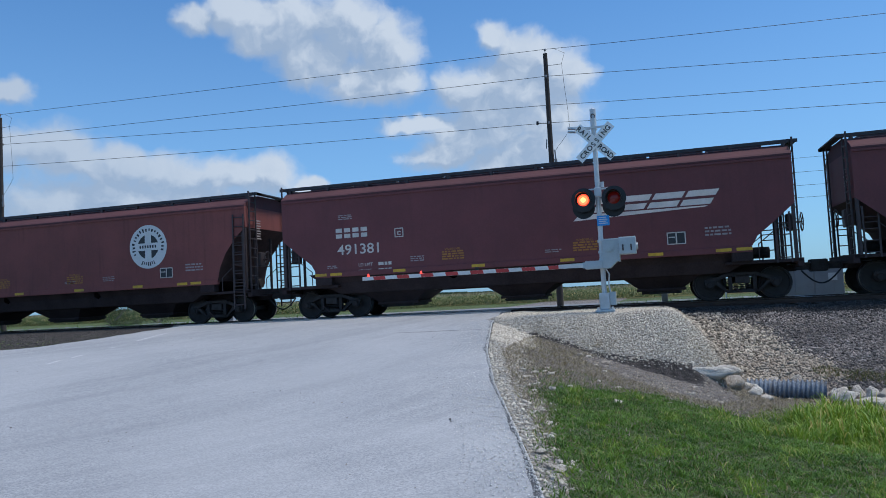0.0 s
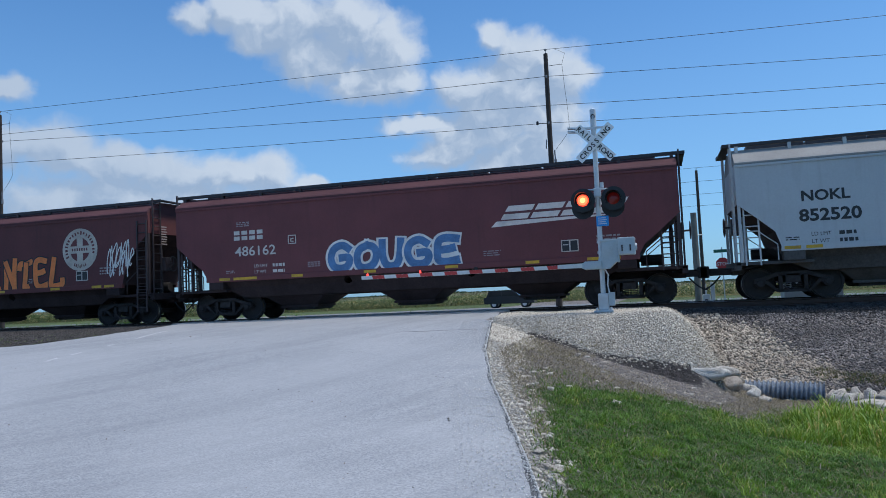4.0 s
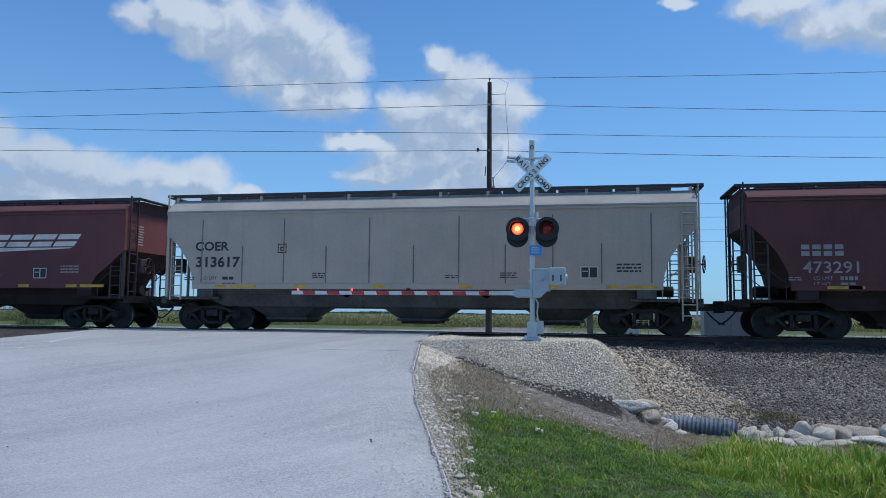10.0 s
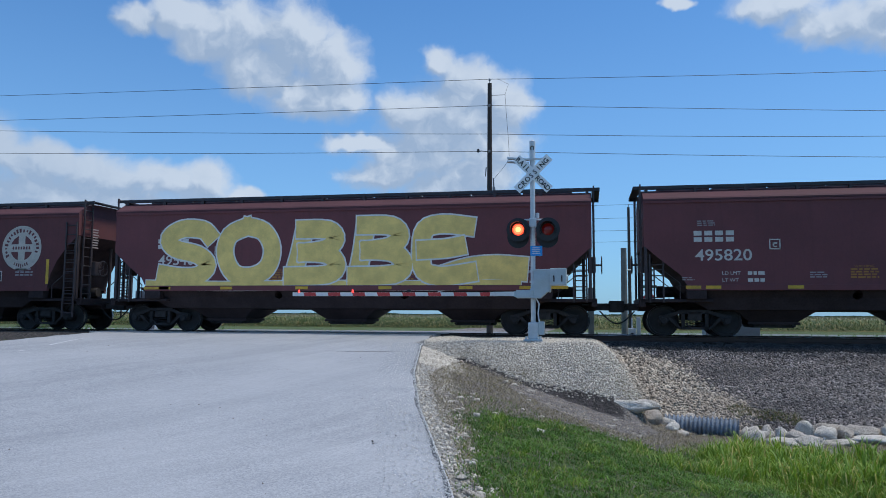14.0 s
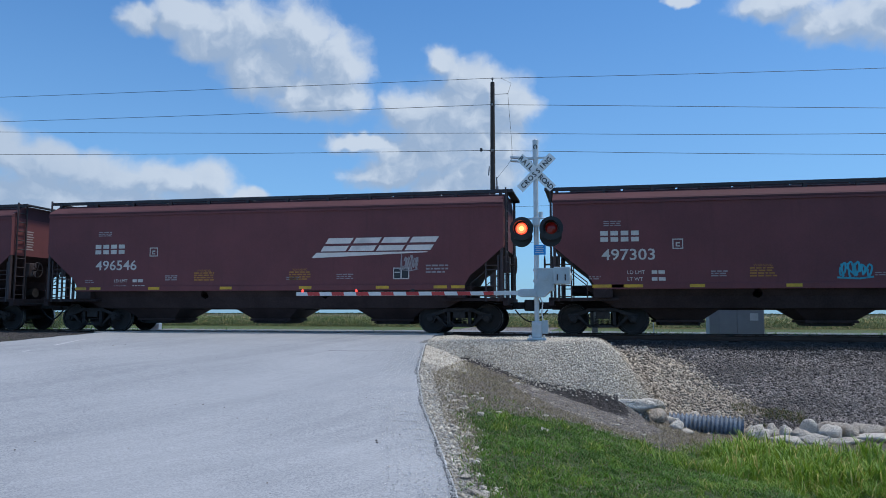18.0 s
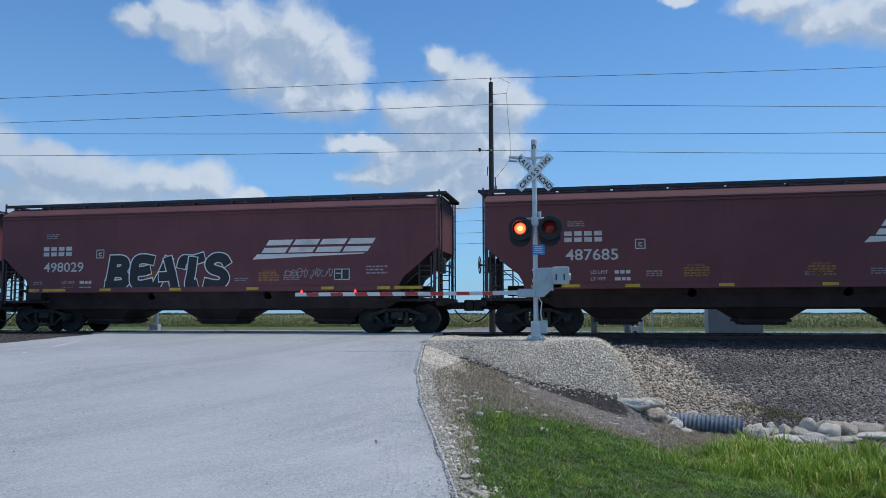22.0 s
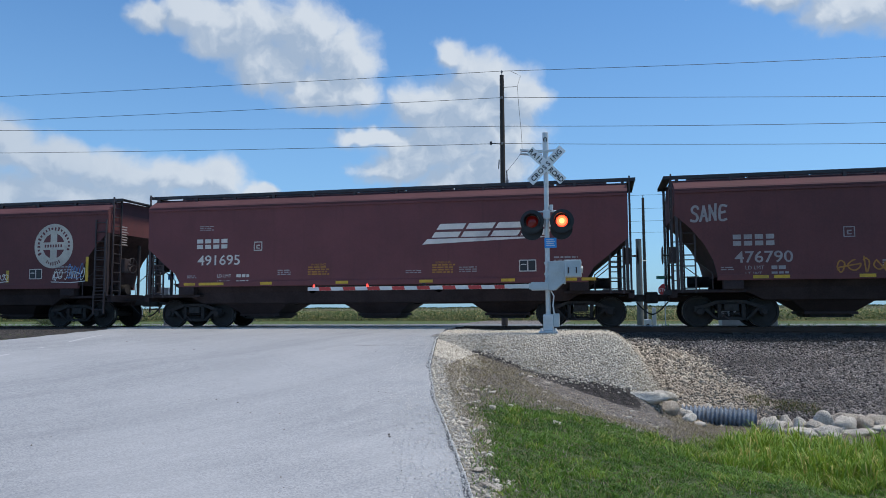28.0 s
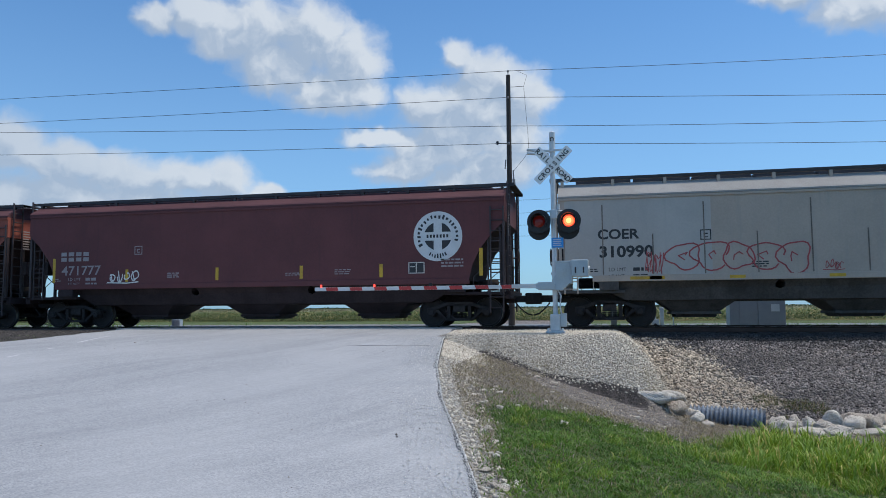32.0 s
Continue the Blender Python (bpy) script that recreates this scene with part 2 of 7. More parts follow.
M["rail"] = material("rusty_rail_steel", (0.075, 0.045, 0.034), 0.7, 0.3, var=0.3, scale=3, fine=40, bump=0.1)
M["rail_top"] = material("polished_rail_head", (0.34, 0.33, 0.33), 0.3, 0.95, var=0.1, bump=0.0)
M["tie"] = material("creosoted_tie", (0.06, 0.05, 0.043), 0.9, var=0.3, scale=3, fine=30, bump=0.4)
M["culvert"] = material("black_corrugated_pipe", (0.2, 0.235, 0.28), 0.25, var=0.3, scale=6, fine=40, dirt=(0.2, 0.18, 0.15), bump=0.08)
M["limestone"] = material("pale_limestone", (0.5, 0.44, 0.365), 0.95, spec=0.2, var=0.22, scale=2.0, fine=30, dirt=(0.3, 0.24, 0.18), bump=0.6)
M["concrete"] = material("grey_concrete", (0.4, 0.38, 0.35), 0.85, var=0.15, scale=2, fine=30, dirt=(0.22, 0.2, 0.18), bump=0.25)
M["cabinet"] = material("grey_cabinet_paint", (0.3, 0.305, 0.31), 0.5, var=0.08, bump=0.03)
M["white_car"] = plain("white_car_paint", (0.72, 0.73, 0.74), 0.25)
M["dark_car"] = plain("dark_car_paint", (0.03, 0.034, 0.04), 0.2)
M["car_glass"] = plain("tinted_car_glass", (0.02, 0.024, 0.028), 0.05)
M["tyre"] = plain("tyre_rubber", (0.02, 0.02, 0.02), 0.8)
M["stop_red"] = material("red_sign_face", (0.45, 0.03, 0.03), 0.45, var=0.08, bump=0.0)
M["sign_green"] = material("green_sign_face", (0.02, 0.13, 0.08), 0.45, var=0.08, bump=0.0)


# roof copies of the car paints, darkened to hold back sunlight on them
M["maroon_roof"] = material("dimmed_maroon_roof_paint", (0.108, 0.048, 0.052), 0.8, spec=0.2, var=0.2, scale=0.8, fine=25, streak=0.3, dirt=(0.09, 0.05, 0.048), bump=0.04)
M["grey_roof"] = material("dimmed_grey_roof_paint", (0.33, 0.32, 0.3), 0.8, spec=0.2, var=0.15, scale=0.8, fine=25, streak=0.3, dirt=(0.28, 0.26, 0.24), bump=0.04)


def stones_mat(name, a, b, rough=0.9, patch=None):
    """Loose stones: each its own shade between two colours."""
    m = bpy.data.materials.new(name)
    nt = tree_of(m)
    N = Nodes(nt)
    p = nt.nodes.new("ShaderNodeBsdfPrincipled")
    o = nt.nodes.new("ShaderNodeOutputMaterial")
    nt.links.new(p.outputs[0], o.inputs[0])
    col = N.mix(N.island(), a, b)
    col = N.mix(N.math("MULTIPLY", N.noise(60, 3, 0.6, N.coords()), 0.35), col, [c * 0.5 for c in a])
    if patch:
        big = N.noise(0.7, 4, 0.6, N.scaled(N.coords(), 0.45, 1.0, 1.0))
        col = N.mix(N.math("MULTIPLY", N.ramp(big, 0.42, 0.62), 0.6), col, patch)
    nt.links.new(col, p.inputs["Base Color"])
    p.inputs["Roughness"].default_value = rough
    return m


def boulder_mat():
    m = bpy.data.materials.new("weathered_limestone_boulder")
    nt = tree_of(m)
    N = Nodes(nt)
    p = nt.nodes.new("ShaderNodeBsdfPrincipled")
    o = nt.nodes.new("ShaderNodeOutputMaterial")
    nt.links.new(p.outputs[0], o.inputs[0])
    co, k = N.coords(), N.rnd()
    shift = N.vmath("ADD", co, N.vmath("MULTIPLY", (9.0, 5.0, 7.0), (1.0, 1.0, 1.0)))
    col = N.mix(k, (0.5, 0.43, 0.35), (0.84, 0.78, 0.68))
    col = N.mix(N.math("MULTIPLY", N.ramp(N.noise(5, 5, 0.65, shift), 0.46, 0.7), 0.5), col, (0.26, 0.21, 0.165))
    col = N.mix(N.math("MULTIPLY", N.ramp(N.noise(13, 4, 0.7, co), 0.52, 0.7), 0.5), col, (0.62, 0.58, 0.52))
    nt.links.new(col, p.inputs["Base Color"])
    p.inputs["Roughness"].default_value = 0.95
    N.put(p.inputs["Normal"], N.bump(N.math("ADD", N.noise(9, 5, 0.7, co), N.noise(40, 3, 0.7, co)), 1.0, 0.05))
    return m


M["boulder"] = boulder_mat()
M["gravel_stones"] = stones_mat("white_gravel", (0.31, 0.27, 0.21), (0.82, 0.755, 0.635))
M["ballast_stones"] = stones_mat("dark_ballast", (0.026, 0.023, 0.022), (0.54, 0.47, 0.42), patch=(0.1, 0.088, 0.082))
M["tan_stones"] = stones_mat("tan_rubble", (0.12, 0.097, 0.075), (0.74, 0.64, 0.5), patch=(0.28, 0.232, 0.18))
M["pale_chips"] = stones_mat("pale_road_chippings", (0.6, 0.58, 0.55), (0.88, 0.86, 0.82))
M["blackish_stones"] = stones_mat("blackish_ballast_stone", (0.02, 0.018, 0.017), (0.11, 0.098, 0.09))
M["asphalt_edge"] = material("raw_asphalt_edge", (0.085, 0.086, 0.09), 0.9, var=0.4, scale=6, fine=60, bump=0.5)


def leaf_mat(name, a, b, dry=(0.3, 0.26, 0.12), dryness=0.08):
    m = bpy.data.materials.new(name)
    nt = tree_of(m)
    N = Nodes(nt)
    d = nt.nodes.new("ShaderNodeBsdfPrincipled")
    t = nt.nodes.new("ShaderNodeBsdfTranslucent")
    mx = nt.nodes.new("ShaderNodeMixShader")
    o = nt.nodes.new("ShaderNodeOutputMaterial")
    i = N.island()
    patch = N.ramp(N.math("ADD", N.math("MULTIPLY", N.noise(0.9, 3.0, 0.6, N.coords()), 0.5), N.math("MULTIPLY", N.noise(3.6, 4.0, 0.65, N.coords()), 0.5)), 0.36, 0.64)
    col = N.mix(N.math("MULTIPLY_ADD", patch, 0.5, N.math("MULTIPLY", i, 0.6), clamp=True), a, b)
    col = N.mix(N.ramp(i, 1.0 - dryness - 0.02, 1.0 - dryness), col, dry)
    nt.links.new(col, d.inputs["Base Color"])
    d.inputs["Roughness"].default_value = 0.55
    nt.links.new(col, t.inputs[0])
    mx.inputs[0].default_value = 0.35
    nt.links.new(d.outputs[0], mx.inputs[1])
    nt.links.new(t.outputs[0], mx.inputs[2])
    nt.links.new(mx.outputs[0], o.inputs[0])
    return m


M["grass"] = leaf_mat("green_grass", (0.032, 0.09, 0.013), (0.21, 0.38, 0.05), dryness=0.08)
M["weeds"] = leaf_mat("bright_weeds", (0.1, 0.215, 0.022), (0.31, 0.43, 0.05), dry=(0.5, 0.45, 0.14), dryness=0.1)
M["dull_weeds"] = leaf_mat("dull_olive_weeds", (0.07, 0.1, 0.03), (0.17, 0.19, 0.06), dry=(0.28, 0.22, 0.12), dryness=0.35)
M["dry_grass"] = leaf_mat("dry_grass", (0.2, 0.165, 0.125), (0.42, 0.365, 0.28), dryness=0.3)
M["corn"] = leaf_mat("corn_leaves", (0.045, 0.09, 0.022), (0.12, 0.17, 0.045), dry=(0.4, 0.34, 0.15), dryness=0.16)
M["tassel"] = leaf_mat("corn_tassels", (0.3, 0.24, 0.12), (0.42, 0.34, 0.18), dryness=0.2)
M["tree_leaf"] = leaf_mat("far_tree_leaves", (0.03, 0.055, 0.02), (0.08, 0.11, 0.035), dryness=0.0)


def ground_mat():
    m = bpy.data.materials.new("ground_soil_gravel_grass")
    nt = tree_of(m)
    N = Nodes(nt)
    p = nt.nodes.new("ShaderNodeBsdfPrincipled")
    o = nt.nodes.new("ShaderNodeOutputMaterial")
    nt.links.new(p.outputs[0], o.inputs[0])
    co = N.coords()
    n1, n2, n3 = N.noise(0.8, 5, 0.6, co), N.noise(9, 4, 0.65, co), N.noise(55, 3, 0.6, co)
    cell = N.voronoi(26, co, out="Color")
    grey = nt.nodes.new("ShaderNodeSeparateColor")
    nt.links.new(cell, grey.inputs[0])
    dirt = N.mix(N.ramp(N.math("ADD", N.math("MULTIPLY", n2, 0.5), N.math("MULTIPLY", n3, 0.5)), 0.35, 0.65), (0.066, 0.057, 0.052), (0.43, 0.38, 0.34))
    dirt = N.mix(N.math("MULTIPLY", N.ramp(n1, 0.45, 0.7), 0.6), dirt, (0.25, 0.218, 0.19))
    gravel = N.mix(grey.outputs[0], (0.2, 0.185, 0.16), (0.62, 0.59, 0.53))
    ballast = N.mix(grey.outputs[0], (0.055, 0.05, 0.047), (0.26, 0.23, 0.21))
    ballast = N.mix(N.math("MULTIPLY", N.ramp(n1, 0.5, 0.75), 0.5), ballast, (0.27, 0.25, 0.22))
    tan = N.mix(grey.outputs[0], (0.2, 0.165, 0.13), (0.46, 0.4, 0.32))
    grass = N.mix(N.ramp(n2, 0.3, 0.7), (0.06, 0.1, 0.025), (0.15, 0.19, 0.055))
    grass = N.mix(N.math("MULTIPLY", N.ramp(n1, 0.55, 0.7), 0.5), grass, (0.2, 0.17, 0.08))
    col = dirt
    mud = N.mix(N.ramp(n2, 0.3, 0.7), (0.035, 0.03, 0.028), (0.1, 0.086, 0.078))
    # near-black tone for the ballast strip along the track
    blackish = N.mix(grey.outputs[0], (0.016, 0.014, 0.013), (0.07, 0.06, 0.055))
    for name, layer in (("w_mud", mud), ("w_tan", tan), ("w_ballast", ballast), ("w_blackish", blackish), ("w_gravel", gravel), ("w_grass", grass)):
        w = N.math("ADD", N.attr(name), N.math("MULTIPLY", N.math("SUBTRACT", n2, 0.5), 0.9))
        col = N.mix(N.ramp(w, 0.4, 0.6), col, layer)
    nt.links.new(col, p.inputs["Base Color"])
    p.inputs["Roughness"].default_value = 0.95
    N.put(p.inputs["Normal"], N.bump(N.math("ADD", n3, N.math("MULTIPLY", n2, 1.5)), 1.0, 0.09))
    return m


def road_mat():
    m = bpy.data.materials.new("pale_chip_seal_road")
    nt = tree_of(m)
    N = Nodes(nt)
    p = nt.nodes.new("ShaderNodeBsdfPrincipled")
    o = nt.nodes.new("ShaderNodeOutputMaterial")
    nt.links.new(p.outputs[0], o.inputs[0])
    co = N.coords()
    chips = N.voronoi(60, co, out="Color")
    sc = nt.nodes.new("ShaderNodeSeparateColor")
    nt.links.new(chips, sc.inputs[0])
    rel = N.vmath("SUBTRACT", co, (-24.0, -1.0, 0.0))
    far = N.vmath("LENGTH", N.scaled(rel, 1.0, 1.0, 0.0), out=1)
    rc = nt.nodes.new("ShaderNodeCombineXYZ")
    nt.links.new(far, rc.inputs[0])
    nt.links.new(N.math("MULTIPLY", N.noise(0.12, 2, 0.5, co), 3.0), rc.inputs[1])
    bands = N.noise(1.6, 5, 0.65, rc.outputs[0])  # wheel tracks of turning traffic
    drag = N.noise(9.0, 3, 0.6, rc.outputs[0])
    blot = N.noise(2.2, 5, 0.6, co)
    col = N.mix(sc.outputs[0], (0.24, 0.25, 0.262), (0.44, 0.446, 0.452))
    col = N.mix(N.math("MULTIPLY", N.ramp(bands, 0.4, 0.66), 0.42), col, (0.247, 0.256, 0.268))
    col = N.mix(N.math("MULTIPLY", N.ramp(drag, 0.55, 0.75), 0.22), col, (0.53, 0.53, 0.53))
    wide = N.noise(0.22, 3, 0.55, co)
    col = N.mix(N.math("MULTIPLY", N.ramp(wide, 0.4, 0.66), 0.3), col, (0.5, 0.503, 0.507))
    col = N.mix(N.math("MULTIPLY", N.ramp(blot, 0.55, 0.75), 0.2), col, (0.49, 0.49, 0.487))
    nt.links.new(col, p.inputs["Base Color"])
    p.inputs["Roughness"].default_value = 0.85
    N.put(p.inputs["Normal"], N.bump(N.math("ADD", sc.outputs[1], N.math("MULTIPLY", blot, 0.6)), 0.45, 0.008))
    return m


M["ground"], M["road"] = ground_mat(), road_mat()

# ---------------------------------------------------------------- mesh tools
class Shape:
    """Collects vertices and faces, then becomes one mesh."""

    def __init__(self):
        self.v, self.f, self.mi = [], [], []

    def add(self, verts, faces, mi=0):
        k = len(self.v)
        self.v.extend([tuple(p) for p in verts])
        self.f.extend([tuple(i + k for i in f) for f in faces])
        self.mi.extend([mi] * len(faces))
        return self

    def box(self, x0, x1, y0, y1, z0, z1, mi=0, b=0.0):
        """A box with its edges chamfered by b."""
        if b <= 0:
            v = [(x, y, z) for x in (x0, x1) for y in (y0, y1) for z in (z0, z1)]
            return self.add(v, [(0, 1, 3, 2), (4, 6, 7, 5), (0, 4, 5, 1), (2, 3, 7, 6), (0, 2, 6, 4), (1, 5, 7, 3)], mi)
        bm = bmesh.new()
        bmesh.ops.create_cube(bm, size=1.0)
        for q in bm.verts:
            q.co = ((x0 + x1) / 2 + q.co.x * (x1 - x0), (y0 + y1) / 2 + q.co.y * (y1 - y0), (z0 + z1) / 2 + q.co.z * (z1 - z0))
        bmesh.ops.bevel(bm, geom=bm.edges[:], offset=min(b, 0.45 * min(x1 - x0, y1 - y0, z1 - z0)), segments=2, affect="EDGES", profile=0.6)
        bm.verts.index_update()
        self.add([q.co[:] for q in bm.verts], [[q.index for q in f.verts] for f in bm.faces], mi)
        bm.free()
        return self

    def prism(self, poly, y0, y1, mi=0):
        """A polygon in x, z pushed from y0 to y1."""
        n = len(poly)
        v = [(x, y0, z) for x, z in poly] + [(x, y1, z) for x, z in poly]
        return self.add(v, [tuple(range(n)), tuple(range(2 * n - 1, n - 1, -1))] + [(i, i + n, (i + 1) % n + n, (i + 1) % n) for i in range(n)], mi)

    def cyl(self, p, q, r, r2=None, seg=12, mi=0, caps=True):
        p, q = Vector(p), Vector(q)
        r2 = r if r2 is None else r2
        w = (q - p).normalized()
        u = w.orthogonal().normalized()
        t = w.cross(u)
        ring = [(math.cos(2 * math.pi * i / seg), math.sin(2 * math.pi * i / seg)) for i in range(seg)]
        v = [p + (u * c + t * s) * r for c, s in ring] + [q + (u * c + t * s) * r2 for c, s in ring]
        f = [(i, (i + 1) % seg, (i + 1) % seg + seg, i + seg) for i in range(seg)]
        if caps:
            f += [tuple(range(seg - 1, -1, -1)), tuple(range(seg, 2 * seg))]
        return self.add(v, f, mi)

    def turned(self, prof, centre, axis="y", seg=24, mi=0):
        """A profile of (radius, offset) turned about an axis through centre."""
        v, f = [], []
        for i in range(seg):
            a = 2 * math.pi * i / seg
            for r, d in prof:
                c, s = r * math.cos(a), r * math.sin(a)
                v.append({"y": (c, d, s), "z": (c, s, d), "x": (d, c, s)}[axis])
        n = len(prof)
        for i in range(seg):
            j = (i + 1) % seg
            for k in range(n - 1):
                f.append((i * n + k, i * n + k + 1, j * n + k + 1, j * n + k))
        return self.add([(x + centre[0], y + centre[1], z + centre[2]) for x, y, z in v], f, mi)

    def tube(self, pts, r, seg=8, mi=0):
        """One unbroken round bar along points."""
        pts = [Vector(p) for p in pts]
        n, v = len(pts), []
        u = None
        for i, p in enumerate(pts):
            w = (pts[min(i + 1, n - 1)] - pts[max(i - 1, 0)]).normalized()
            u = w.orthogonal().normalized() if u is None else (u - w * u.dot(w)).normalized()
            t = w.cross(u)
            v += [p + (u * math.cos(6.28319 * k / seg) + t * math.sin(6.28319 * k / seg)) * r for k in range(seg)]
        f = [(i * seg + k, i * seg + (k + 1) % seg, (i + 1) * seg + (k + 1) % seg, (i + 1) * seg + k) for i in range(n - 1) for k in range(seg)]
        return self.add(v, f + [tuple(range(seg - 1, -1, -1)), tuple(range((n - 1) * seg, n * seg))], mi)

    def mesh(self, name, mats, smooth=False):
        me = bpy.data.meshes.new(name)
        me.from_pydata(self.v, [], self.f)
        for m in mats:
            me.materials.append(m)
        if len(mats) > 1:
            me.polygons.foreach_set("material_index", self.mi)
        if smooth:
            me.polygons.foreach_set("use_smooth", [True] * len(me.polygons))
            me.set_sharp_from_angle(angle=radians(35))
        me.update()
        return me


def as_mats(m):
    return [M[k] for k in m.split()]


def part(name, shape, mats, parent, label="", smooth=False, at=None):
    """One mesh object under a thing or a part."""
    ob = new(name, shape.mesh(name, as_mats(mats), smooth))
    ob.parent = parent
    if at is not None:
        ob.location = at
    return tagged(ob, label)


def thing(name, label, category, group="", at=None, kind=""):
    ob = new(name)
    ob.empty_display_size = 0.3
    if at is not None:
        ob.matrix_basis = at
    return tagged(ob, label, category, group, kind)


def solid(name, shape, mats, label="", category="", group="", kind="", smooth=False, at=None):
    ob = new(name, shape.mesh(name, as_mats(mats), smooth))
    if at is not None:
        ob.matrix_basis = at
    return tagged(ob, label, category, group, kind)


def text_shape(body, size, x, z, y, shear=0.0, stretch=1.0, fat=0.0):
    """Flat letters in the x, z plane facing -y, lower left corner at x, z."""
    cu = bpy.data.curves.new("letters", "FONT")
    cu.body, cu.size, cu.shear, cu.fill_mode = body, size, shear, "FRONT"
    cu.resolution_u, cu.offset = 3, fat
    tmp = bpy.data.objects.new("letters", cu)
    me = bpy.data.meshes.new_from_object(tmp)
    sh = Shape()
    sh.add([(x + v.co.x * stretch, y, z + v.co.y) for v in me.vertices], [tuple(p.vertices) for p in me.polygons])
    bpy.data.objects.remove(tmp)
    bpy.data.curves.remove(cu)
    bpy.data.meshes.remove(me)
    return sh


def many(name, verts, faces, mats, label, category, smooth=False, mat_index=None):
    """One mesh of kind "stuff" from number arrays; all faces have the same number of corners."""
    me = bpy.data.meshes.new(name)
    nv, nf, k = len(verts), len(faces), faces.shape[1]
    me.vertices.add(nv)
    me.vertices.foreach_set("co", np.asarray(verts, dtype=np.float32).ravel())
    me.loops.add(nf * k)
    me.loops.foreach_set("vertex_index", np.asarray(faces, dtype=np.int32).ravel())
    me.polygons.add(nf)
    me.polygons.foreach_set("loop_start", np.arange(0, nf * k, k, dtype=np.int32))
    for m in as_mats(mats):
        me.materials.append(m)
    if mat_index is not None:
        me.polygons.foreach_set("material_index", np.asarray(mat_index, dtype=np.int32))
    if smooth:
        me.polygons.foreach_set("use_smooth", np.ones(nf, dtype=bool))
    me.update(calc_edges=True)
    me.validate()
    return tagged(new(name, me), label, category, kind="stuff")


# ---------------------------------------------------------------- lie of the land
ROAD_Y = [-60.0, -30.0, -18.85, -16.65, -14.85, -12.85, -10.35, -5.85, -2.4, -0.9, 0.9, 2.4, 6.0, 12.0, 20.0, 45.0]
ROAD_Z = [-1.25, -1.2, -1.15, -1.09, -0.99, -0.77, -0.46, -0.157, -0.03, -0.012, -0.012, -0.03, -0.2, -0.6, -1.0, -1.2]
EDGE_Y = [-60.0, -23.85, -18.85, -16.65, -14.85, -12.85, -10.35, -5.85, -2.0, 3.0, 45.0]
EDGE_X = [12.0, 1.3, -0.72, -1.31, -1.84, -2.49, -3.16, -4.04, -4.55, -4.7, -4.7]


def road_z(y):
    return np.interp(y, ROAD_Y, ROAD_Z)


def road_top(x, y):
    """The paving with its slight unevenness."""
    return road_z(y) + 0.01 * np.sin(x * 0.9 + y)


def road_edge(y):
    return np.interp(y, EDGE_Y, EDGE_X)


def smooth_noise(x, y, f, seed):
    """Cheap rolling noise from a few sines."""
    r = np.random.RandomState(seed)
    out = np.zeros_like(x)
    for _ in range(6):
        a, ph, k = r.uniform(0, 6.28), r.uniform(0, 6.28), f * r.uniform(0.6, 1.7)
        out += np.sin((x * math.cos(a) + y * math.sin(a)) * k + ph)
    return out / 6


